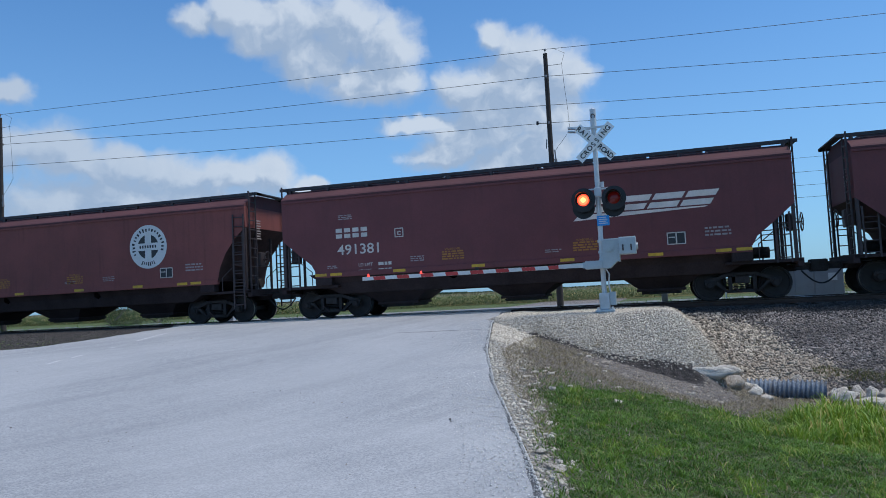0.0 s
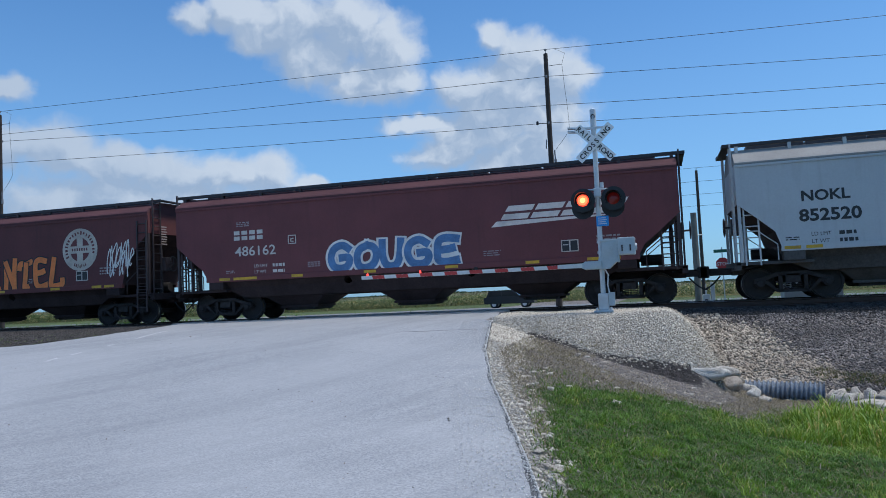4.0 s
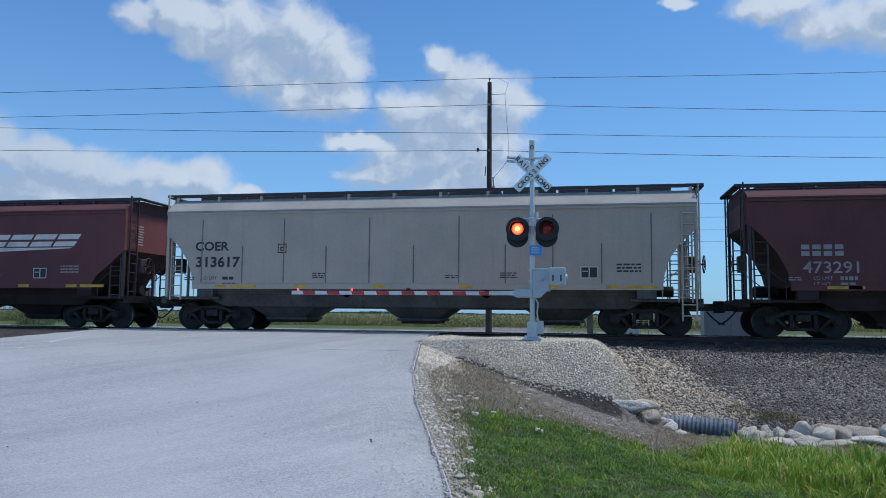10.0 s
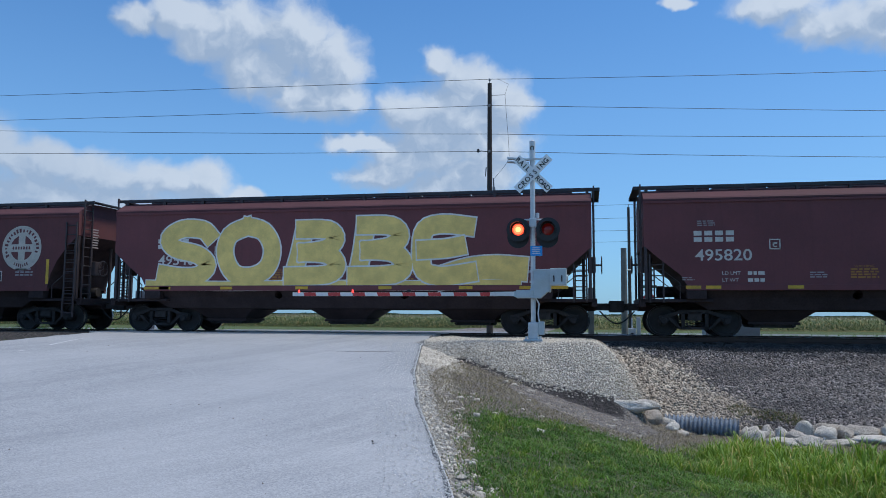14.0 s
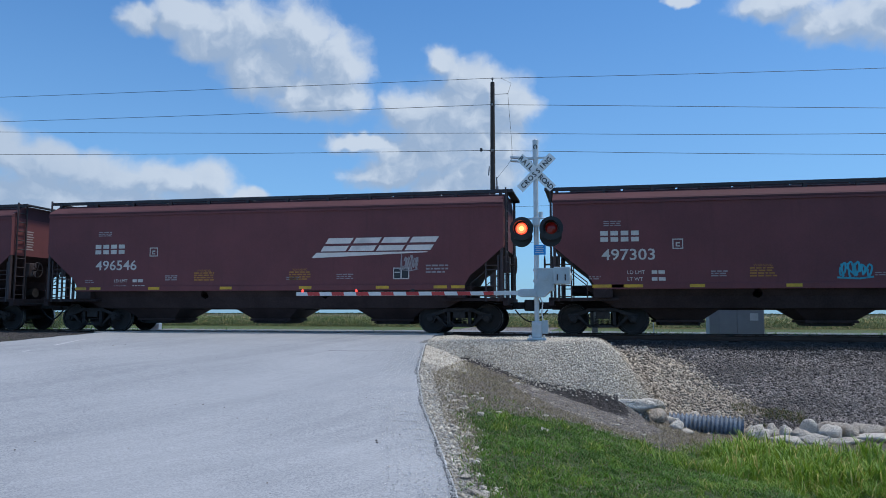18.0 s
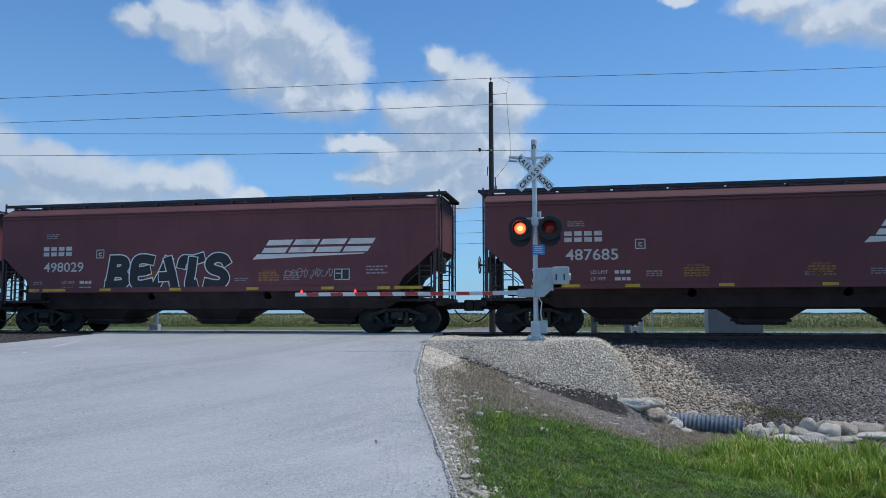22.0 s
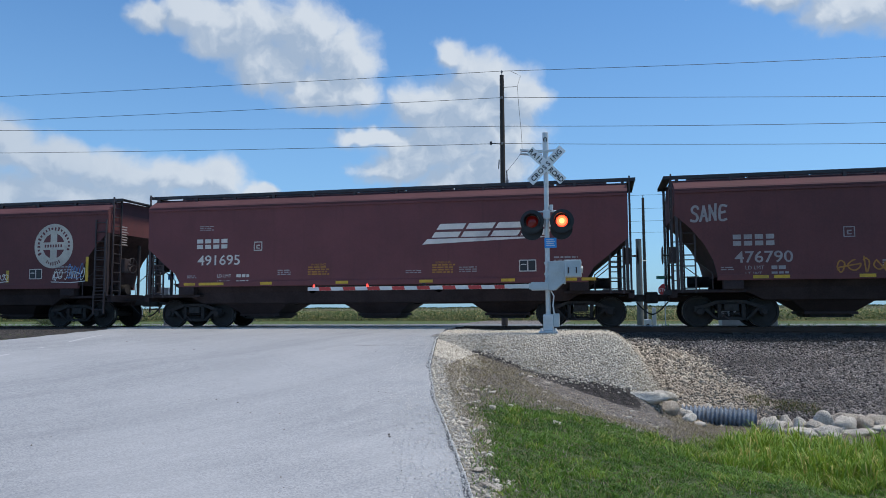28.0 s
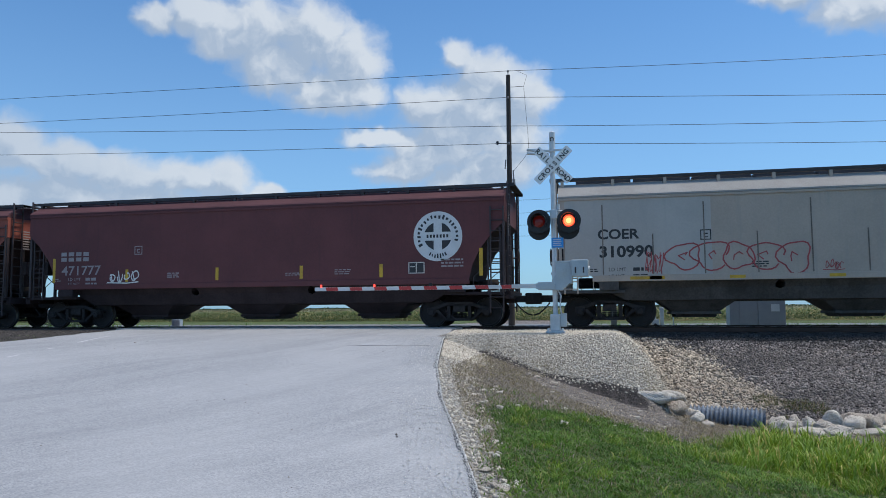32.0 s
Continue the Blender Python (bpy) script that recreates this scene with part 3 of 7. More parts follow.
def land(x, y):
    """Height of the ground, and the shares of grass, gravel, ballast and tan rubble."""
    x, y = np.asarray(x, float), np.asarray(y, float)
    r = road_z(y)
    dx = x - road_edge(y)
    far_left = x < -16.1
    fall = np.interp(y, [-40, -14.4, -11.0, -5.0], [0.1, 0.15, 0.27, 0.29])
    bank = np.maximum(r - 0.05 - fall * np.maximum(dx, 0), -2.05)
    gx, gy = np.maximum(np.maximum(road_edge(y) - x, x - 0.1), 0), np.maximum(np.maximum(-5.0 - y, y + 1.5), 0)
    mound = np.hypot(0.7 * gx + 0.35 * gx * gx * (x > 0), 0.6 * gy)
    mound = -0.08 - (np.sqrt(mound * mound + 0.06) - 0.245)
    mound = np.where(dx > -0.4, mound, -9)
    bal = np.interp(np.abs(y), [0, 1.2, 1.5, 2.0, 2.3, 8.0], [-0.2, -0.2, -0.23, -0.34, -0.46, -3.2])
    bal = np.where((dx <= 0) & ~far_left, -9, bal)
    flat = np.where(y > 0, np.interp(y, [0, 6, 60, 90, 400, 3000], [-0.9, -0.9, -1.2, -1.45, -1.6, -2.0]), -9)
    flat = np.where((x > road_edge(y)) | (x < -16.1) | (y > 45), flat, np.where(y > 0, r - 0.06, -9))
    z = np.maximum(np.maximum(bank, mound), np.maximum(bal, flat))
    n = smooth_noise(x, y, 2.2, 3) * 0.04 + smooth_noise(x, y, 7.0, 4) * 0.018
    z = z + n * np.clip(dx * 1.5, 0, 1)
    d = y + 23.85
    ed = smooth_noise(x, y, 1.6, 8) * 0.45
    w_bal = ((bal >= np.maximum(bank, mound) - 0.08) & (np.abs(y) < 6.6)).astype(float)
    x_r = np.interp(y, [-7.6, -6.05, -5.87, -5.4, -2.0], [0.9, 1.2, 1.1, 0.95, 0.5]) + 0.2 * ed
    toe = np.interp(x, [-3.6, -3.17, -2.34, -1.5, -0.46, 0.27, 0.87, 1.2], [-5.4, -5.75, -6.2, -6.6, -6.9, -7.1, -7.1, -6.9]) + 0.3 * ed
    x_t = np.interp(y, [-6.2, -4.5, -3.0, -2.1], [3.3, 3.7, 2.6, 1.3]) + 0.5 * smooth_noise(x, y, 4.0, 18)
    w_bal = np.where((x < -15.7) & (y > -8.4) & (y < 6), 1.0, w_bal)
    w_tan = ((x > x_r) & (x < x_t) & (y > -6.1) & (y < -2.0)).astype(float)
    w_blackish = (np.abs(y) < 2.45 + 0.6 * ed).astype(float)
    w_mud = ((dx > 0.8) & (x < 0.5 + ed) & (y < toe + 0.05) & (y > toe - 0.5 - 0.7 * ed)).astype(float)
    w_bal = np.where(w_tan > 0.5, 0, w_bal)
    strip = np.interp(y, [-17.0, -15.5, -14.0, -12.5, -10.5, -7.0, -5.5], [0.22, 0.32, 0.45, 0.6, 0.74, 0.8, 0.85])
    w_grav = ((y > toe) & (mound > bank - 0.25) & (y < -1.5) & (x < x_r) | ((dx > -0.3) & (dx < strip * (1 + 0.7 * ed)) & (y < -4) & (y > -26))).astype(float)
    lim = np.interp(x, [-3.5, -2.0, -1.79, -1.5, -0.92, -0.37, 0.21, 0.87, 1.57, 2.3, 3.0, 4.0, 5.0, 12.0], [8.0, 10.9, 11.35, 12.0, 12.7, 13.25, 13.2, 13.2, 13.6, 15.0, 15.4, 15.0, 14.8, 15.0])
    near = np.interp(y, [-18.0, -16.6, -15.5, -13.9, -12.4, -11.0], [0.2, 0.3, 0.42, 0.6, 0.76, 0.9])
    w_grass = ((dx > near + 0.35 * ed) & (d < lim + 0.4 * ed)).astype(float)
    w_grass = np.where((y > 6.5) & ((dx > 0.4) | far_left), 1.0, w_grass)
    w_grass = np.where((y < -4) & far_left & (bal < -1.2), 1.0, w_grass)
    w_grass = np.where(y < -27, (dx > 1.0).astype(float), w_grass)
    w_grav = np.where(w_grass > 0.5, 0, w_grav)
    return z, w_grass, w_grav, w_bal, w_tan, w_blackish, w_mud


def make_ground():
    """One sheet, fine near the camera, that reaches the horizon."""
    def steps(a, b, s):
        return list(np.arange(a, b, s))
    xs = [-3000, -1500, -700, -350, -200, -120] + steps(-80, -24, 4.0) + steps(-24, -6, 0.6) + steps(-6, 10, 0.14) + steps(10, 30, 1.0) + steps(30, 100, 8) + [100, 200, 350, 700, 1500, 3000]
    ys = [-3000, -1000, -400, -150, -80, -50] + steps(-36, -24, 1.5) + steps(-24, 4, 0.14) + steps(4, 14, 0.5) + steps(14, 100, 4) + [100, 160, 260, 450, 800, 1500, 3000, 4500]
    X, Y = np.meshgrid(xs, ys)
    z, g, gr, ba, ta, oi, mu = land(X, Y)
    nx, ny = len(xs), len(ys)

    def soften(w):
        w = np.pad(w, 1, mode="edge")
        return (w[1:-1, 1:-1] * 4 + w[:-2, 1:-1] * 2 + w[2:, 1:-1] * 2 + w[1:-1, :-2] * 2 + w[1:-1, 2:] * 2 + w[:-2, :-2] + w[2:, 2:] + w[:-2, 2:] + w[2:, :-2]) / 16
    g, gr, ba, ta, oi, mu = [soften(soften(w)) for w in (g, gr, ba, ta, oi, mu)]
    v = np.stack([X, Y, z], -1).reshape(-1, 3)
    i = np.arange(nx * ny).reshape(ny, nx)
    f = np.stack([i[:-1, :-1], i[:-1, 1:], i[1:, 1:], i[1:, :-1]], -1).reshape(-1, 4)
    ob = many("ground", v, f, "ground", "", "", smooth=True)
    for key in ("label", "category"):
        if key in ob:
            del ob[key]
    tagged(ob, "bare soil, gravel and mown grass beside the tracks", "ground", kind="structure")
    for name, w in (("w_grass", g), ("w_gravel", gr), ("w_ballast", ba), ("w_tan", ta), ("w_blackish", oi), ("w_mud", mu)):
        at = ob.data.attributes.new(name, "FLOAT", "POINT")
        at.data.foreach_set("value", w.ravel().astype(np.float32))


def make_road():
    """The paved approach, its flare to the side road and the crossing itself."""
    sh = Shape()
    ys = list(np.arange(-40, -24, 2.0)) + list(np.arange(-24, 3.0, 0.35)) + list(np.arange(3.0, 46, 2.0))
    rows = []
    rnd = random.Random(5)
    for y in ys:
        xr = float(road_edge(y)) + rnd.uniform(-0.018, 0.018)
        xl = float(np.interp(y, [-24, -12, -9.2, -7.8, -5.9, -2.9], [-90, -60, -22, -16.8, -16.1, -15.8])) + rnd.uniform(-0.12, 0.12)
        us = [0, 0.02, 0.1, 0.3, 0.6, 0.85, 0.93, 0.97, 1.0]
        row = []
        for u in us:
            x = xl + (xr - xl) * u
            z = float(road_z(y)) - (0.03 if u in (0, 1.0) else 0.0)
            row.append((x, y, z + 0.01 * math.sin(x * 0.9 + y)))
        row.insert(-1, (xr - rnd.uniform(0.03, 0.08), y, float(road_z(y)) - 0.004))
        row.append((xr + 0.04, y, float(road_z(y)) - 0.25))
        rows.append(row)
    n = len(rows[0])
    sh.add([p for r in rows for p in r], [(i * n + k, i * n + k + 1, (i + 1) * n + k + 1, (i + 1) * n + k) for i in range(len(rows) - 1) for k in range(n - 1)])
    sh.mi = [1 if k >= n - 3 else 0 for i in range(len(rows) - 1) for k in range(n - 1)]
    ob = solid("road", sh, "road asphalt_edge", "pale worn chip seal road rising to the rails", "road", kind="structure", smooth=True)
    seam = Shape()
    xs = np.linspace(-6.9, -3.75, 24)
    for x0, x1 in zip(xs, xs[1:]):
        y0, y1 = [-7.36 + 0.02 * math.sin(x * 5) for x in (x0, x1)]
        seam.add([(x, y, float(road_z(y)) + 0.01 * math.sin(x * 0.9 + y) + 0.003) for x, y in ((x0, y0), (x1, y1), (x1, y1 + 0.035), (x0, y0 + 0.035))], [(0, 1, 2, 3)])
    line = Shape()
    ys = np.linspace(-10.6, -5.2, 28)
    for y0, y1 in zip(ys, ys[1:]):
        q = [(float(np.interp(y, [-10.6, -5.2], [-13.1, -14.0])) + o, y) for y, o in ((y0, 0), (y0, 0.09), (y1, 0.09), (y1, 0))]
        line.add([(x, y, float(road_top(x, y)) + 0.003) for x, y in q], [(0, 1, 2, 3)])
    part("edge_line", line, "worn_line", ob, "faded white edge line")
    part("road_seam", seam, "asphalt_edge", ob, "dark joint across the paving")
    # the highway past the tracks
    hw = Shape()
    hw.box(-400, 300, 40.5, 50.5, -1.3, -1.08)
    solid("highway", hw, "highway_grey", "grey two lane highway beyond the tracks", "road", kind="structure")
    return ob


make_ground()
make_road()


def make_track():
    """Rails, ties and the timber panels of the crossing."""
    for side in (-1, 1):
        t = Shape()
        y = side * 0.755
        prof = [(-0.07, -0.17), (0.07, -0.17), (0.07, -0.155), (0.012, -0.13), (0.012, -0.045), (0.036, -0.03), (0.036, -0.006), (0.028, 0.0), (-0.028, 0.0), (-0.036, -0.006), (-0.036, -0.03), (-0.012, -0.045), (-0.012, -0.13), (-0.07, -0.155)]
        n = len(prof)
        v = [(-260, y + a, b) for a, b in prof] + [(260, y + a, b) for a, b in prof]
        f = [(i, (i + 1) % n, (i + 1) % n + n, i + n) for i in range(n)]
        t.add(v, f)
        t.mi = [1 if i in (6, 7, 8) else 0 for i in range(n)]
        solid("rail", t, "rail rail_top", "rusty steel rail with a polished head", "rail", "rails", "structure")


make_track()
TIE = Shape().box(-0.115, 0.115, -1.3, 1.3, -0.33, -0.168, b=0.012).mesh("tie", [M["tie"]])
ties_thing = thing("track_ties", "row of dark creosoted timber ties under the rails", "railroad ties", kind="structure")
for i in range(150):
    x = -36.0 + i * 0.53
    ob = new("tie", TIE)
    ob.parent, ob.location, ob.rotation_euler = ties_thing, (x, random.uniform(-0.04, 0.04), 0), (0, 0, random.uniform(-0.02, 0.02))
panels = thing("crossing_panels", "worn concrete crossing panels between the rails", "crossing panel", kind="structure")
for k in range(5):
    for y0, y1 in ((-0.66, 0.66), (-1.95, -0.86), (0.86, 1.95)):
        part("panel", Shape().box(-16.2 + k * 2.34, -13.9 + k * 2.34, y0, y1, -0.2, -0.006, b=0.015), "concrete", panels)


def stones(name, spots, sizes, mat, label, seed=1, flat=0.75):
    """Many small angular stones lying at the given spots."""
    r = np.random.RandomState(seed)
    n = len(spots)
    base = np.array([(1, 0, 0), (-1, 0, 0), (0, 1, 0), (0, -1, 0), (0, 0, 1), (0, 0, -1)], float)
    tri = np.array([(0, 2, 4), (2, 1, 4), (1, 3, 4), (3, 0, 4), (2, 0, 5), (1, 2, 5), (3, 1, 5), (0, 3, 5)])
    v = np.repeat(base[None], n, 0) * r.uniform(0.65, 1.25, (n, 6, 1)) + r.uniform(-0.28, 0.28, (n, 6, 3))
    v *= sizes[:, None, None] * r.uniform(0.6, 1.2, (n, 1, 3))
    a = r.uniform(0, 6.28, n)
    c, s = np.cos(a)[:, None], np.sin(a)[:, None]
    x, y = v[..., 0] * c - v[..., 1] * s, v[..., 0] * s + v[..., 1] * c
    v = np.stack([x, y, v[..., 2] * flat], -1) + spots[:, None, :]
    f = (tri[None] + (np.arange(n) * 6)[:, None, None]).reshape(-1, 3)
    return many(name, v.reshape(-1, 3), f, mat, label, "gravel")


def spread(n, x0, x1, y0, y1, want, seed):
    """Random ground spots where the share number want is set."""
    r = np.random.RandomState(seed)
    x, y = r.uniform(x0, x1, n), r.uniform(y0, y1, n)
    out = land(x, y)
    keep = land(x + r.normal(0, 0.16, n), y + r.normal(0, 0.16, n))[want] > 0.5
    keep &= x > road_edge(y) + 0.02 if x0 > -10 else keep
    return np.stack([x, y, out[0]], -1)[keep]


def make_stones():
    r = np.random.RandomState(9)

    def sizes(n, a, b):
        return a + (b - a) * r.uniform(0, 1, n) ** 2.2
    p = spread(120000, -5, 2.4, -8.6, -1.4, 2, 1)
    stones("gravel_mound", p, sizes(len(p), 0.016, 0.042), "gravel_stones", "mound of loose white limestone gravel round the signal", 1)
    p = spread(70000, -4, 2.4, -23, -8.6, 2, 2)
    stones("gravel_shoulder", p, sizes(len(p), 0.01, 0.04), "gravel_stones", "loose white gravel along the road edge", 2)
    # near-black stones in the strip nearest the rails
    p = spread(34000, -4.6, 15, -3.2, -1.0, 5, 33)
    stones("oily_ballast", p, sizes(len(p), 0.02, 0.05), "blackish_stones", "blackish ballast at the tie ends", 33)
    p = spread(104000, -4.6, 15, -6.4, -2.1, 3, 3)
    stones("track_ballast", p, sizes(len(p), 0.018, 0.055), "ballast_stones", "dark grey crushed stone ballast below the track", 3)
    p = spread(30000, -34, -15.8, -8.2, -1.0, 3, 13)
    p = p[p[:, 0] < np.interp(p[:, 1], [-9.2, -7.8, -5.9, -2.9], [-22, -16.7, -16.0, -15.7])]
    stones("track_ballast", p, r.uniform(0.025, 0.05, len(p)), "blackish_stones", "blackish ballast beside the track", 13)
    p = spread(34000, 0, 5, -6.4, -1.9, 4, 4)
    stones("tan_rubble", p, sizes(len(p), 0.02, 0.085), "tan_stones", "tan crushed rubble on the slope", 4)
    x, y = r.uniform(-3.2, 8, 60000), r.uniform(-18.0, -5.5, 60000)
    k = (x > road_edge(y) + 0.25) & (land(x, y)[1] < 0.5) & ((land(x, y)[6] < 0.5) | (r.uniform(0, 1, len(x)) < 0.2))
    x, y = x[k], y[k]
    stones("loose_pebbles", np.stack([x, y, land(x, y)[0]], -1), sizes(len(x), 0.004, 0.034), "tan_stones", "scattered pebbles on bare soil", 5)
    x = -0.75 * r.uniform(0.0, 1.0, 9000) ** 3.2
    y = r.uniform(-18, -5, 9000)
    x = x + road_edge(y)
    stones("road_chippings", np.stack([x, y, road_top(x, y) + 0.003], -1), sizes(9000, 0.004, 0.014), "pale_chips", "loose pale chippings on the road edge", 6, 0.7)
    x, y = r.uniform(-14, 0, 260), r.uniform(-19, -6, 260)
    k = x < road_edge(y) - 0.3
    x, y = x[k], y[k]
    stones("road_grit", np.stack([x, y, road_top(x, y)], -1), sizes(len(x), 0.006, 0.02), "ballast_stones", "dark bits of grit lying on the road", 7)


make_stones()


def blades(name, spots, h, w, lean, mat, label, category, seed):
    """Bent tapering blades: three faces each."""
    r = np.random.RandomState(seed)
    n = len(spots)
    a, b = r.uniform(0, 6.28, n), r.uniform(0, 6.28, n)
    h = h * r.uniform(0.55, 1.25, n)
    l = lean * h * r.uniform(0.2, 1.2, n)
    side = np.stack([np.cos(a), np.sin(a), np.zeros(n)], -1) * (w * r.uniform(0.6, 1.2, n))[:, None]
    way = np.stack([np.cos(b), np.sin(b), np.zeros(n)], -1)
    up = np.array([0, 0, 1.0])
    m = spots + way * (l * 0.3)[:, None] + up * (h * 0.6)[:, None]
    t = spots + way * l[:, None] + up * (h * np.where(l > 0.6 * h, 0.85, 1.0))[:, None]
    v = np.stack([spots - side, spots + side, m + side * 0.7, m - side * 0.7, t], 1).reshape(-1, 3)
    k = (np.arange(n) * 5)[:, None, None]
    f = (np.array([(0, 1, 2), (0, 2, 3), (3, 2, 4)])[None] + k).reshape(-1, 3)
    return many(name, v, f, mat, label, category)


def arching(name, spots, tall, seed):
    """Broad leaves that rise, bend over and hang: seven faces each."""
    r = np.random.RandomState(seed)
    n = len(spots)
    base = np.stack([spots[:, 0], spots[:, 1], land(spots[:, 0], spots[:, 1])[0]], -1)
    a = r.uniform(0, 6.28, n)
    way = np.stack([np.cos(a), np.sin(a), np.zeros(n)], -1)
    side = np.stack([-np.sin(a), np.cos(a), np.zeros(n)], -1) * r.uniform(0.006, 0.013, n)[:, None]
    h, reach, droop = tall * r.uniform(0.6, 1.15, n), tall * r.uniform(0.2, 0.75, n), r.uniform(0.15, 0.6, n)
    rows = []
    for u, wide in ((0.0, 0.5), (0.35, 1.0), (0.65, 0.9), (0.88, 0.55)):
        p = base + way * (reach * u ** 1.7)[:, None] + np.array([0, 0, 1.0]) * (h * (u * 1.35 - droop * u ** 3))[:, None]
        rows += [p - side * wide, p + side * wide]
    rows.append(base + way * (reach * 1.08)[:, None] + np.array([0, 0, 1.0]) * (h * (1.3 - droop * 1.1))[:, None])
    v = np.stack(rows, 1).reshape(-1, 3)
    f = [t for k in (0, 2, 4) for t in ((k, k + 1, k + 3), (k, k + 3, k + 2))] + [(6, 7, 8)]
    f = (np.array(f)[None] + (np.arange(n) * 9)[:, None, None]).reshape(-1, 3)
    return many(name, v, f, "weeds", "clumps of bright green broad-leaved weeds", "weeds")


def make_grass():
    r = np.random.RandomState(22)

    def sown(n, x0, x1, y0, y1, seed, clump, cut):
        """Grass spots in clumps, with bare patches where the noise runs low."""
        p = spread(n, x0, x1, y0, y1, 1, seed)
        c = smooth_noise(p[:, 0], p[:, 1], clump, seed + 1) + 0.5 * smooth_noise(p[:, 0], p[:, 1], clump * 3.1, seed + 2)
        return p[c > cut], c[c > cut]
    p, c = sown(300000, -3, 9.5, -19, -8.0, 21, 4.6, -0.75)
    tuft = smooth_noise(p[:, 0], p[:, 1], 17.0, 91)
    blades("grass_bank", p, np.clip(0.04 + 0.035 * c + 0.05 * tuft, 0.012, 0.11), 0.0066, 1.7, "grass", "short clumpy green grass on the road bank", "grass", 21)
    p, c = sown(80000, -2, 9.5, -17, -9.0, 61, 6.5, 0.36)
    blades("grass_tufts", p, 0.085, 0.0065, 1.6, "weeds", "taller pale green tufts in the grass", "grass", 61)
    p, c = sown(70000, 0.6, 11, -12.4, -8.0, 23, 2.0, -0.5)
    dense = r.uniform(0, 1, len(p)) < np.clip((p[:, 0] - 0.6) / 2.0, 0.04, 1) * 0.6
    dense &= smooth_noise(p[:, 0], p[:, 1], 5.5, 92) > -0.1
    p = p[dense]
    blades("tall_weeds", p, 0.2 + 0.1 * smooth_noise(p[:, 0], p[:, 1], 4.0, 93), 0.009, 1.5, "weeds", "tall bright green weeds above the ditch", "weeds", 23)
    # clumps of broad arching leaves above the ditch
    q = np.random.RandomState(95)
    n = 620
    cx = 2.1 + 7.2 * q.uniform(0, 1, n) ** 0.8
    cy = q.uniform(-11.6, -8.3, n)
    keep = (land(cx, cy)[1] > 0.5) & (smooth_noise(cx, cy, 2.6, 96) > -0.25)
    cx, cy = cx[keep], cy[keep]
    spots = np.repeat(np.stack([cx, cy], -1), 26, 0) + q.normal(0, 0.09, (len(cx) * 26, 2))
    tall = np.repeat(q.uniform(0.16, 0.5, len(cx)), 26)
    arching("broad_weeds", spots, tall, 96)
    x, y = r.uniform(3.3, 4.9, 2600), r.uniform(-5.5, -4.4, 2600)
    k = (smooth_noise(x, y, 6.0, 71) > -0.12) & (np.hypot((x - 4.1) / 0.8, (y + 5.0) / 0.5 - (4.1 - x) * 0.5) < 1)
    x, y = x[k], y[k]
    blades("weed_tuft", np.stack([x, y, land(x, y)[0]], -1), 0.11, 0.006, 1.6, "dull_weeds", "dull green weed tuft on the ballast slope", "weeds", 24)
    x, y = r.uniform(-2.6, 2.2, 5200), r.uniform(-13.5, -8.4, 5200)
    k = (smooth_noise(x, y, 1.6, 31) > 0.12) & (x > road_edge(y) + 0.5)
    x, y = x[k], y[k]
    blades("sparse_grass", np.stack([x, y, land(x, y)[0]], -1), 0.07, 0.005, 1.0, "grass", "sparse grass on bare soil", "grass", 25)
    x, y = r.uniform(-3, 7.5, 110000), r.uniform(-18.0, -6.3, 110000)
    k = (smooth_noise(x, y, 1.2, 33) > -0.2) & (x > road_edge(y) + 0.3) & ((land(x, y)[1] + land(x, y)[6] < 0.5) | (r.uniform(0, 1, len(x)) < 0.12))
    x, y = x[k], y[k]
    blades("dry_stubble", np.stack([x, y, land(x, y)[0]], -1), 0.06, 0.005, 2.6, "dry_grass", "dry straw lying on bare soil", "straw", 26)
    p = spread(26000, -70, 45, 7, 39, 1, 27)
    blades("verge_grass", p, 0.32, 0.03, 0.6, "grass", "rough green verge beyond the tracks", "grass", 27)


make_grass()

# ---------------------------------------------------------------- the train
WHEEL_R = 0.457
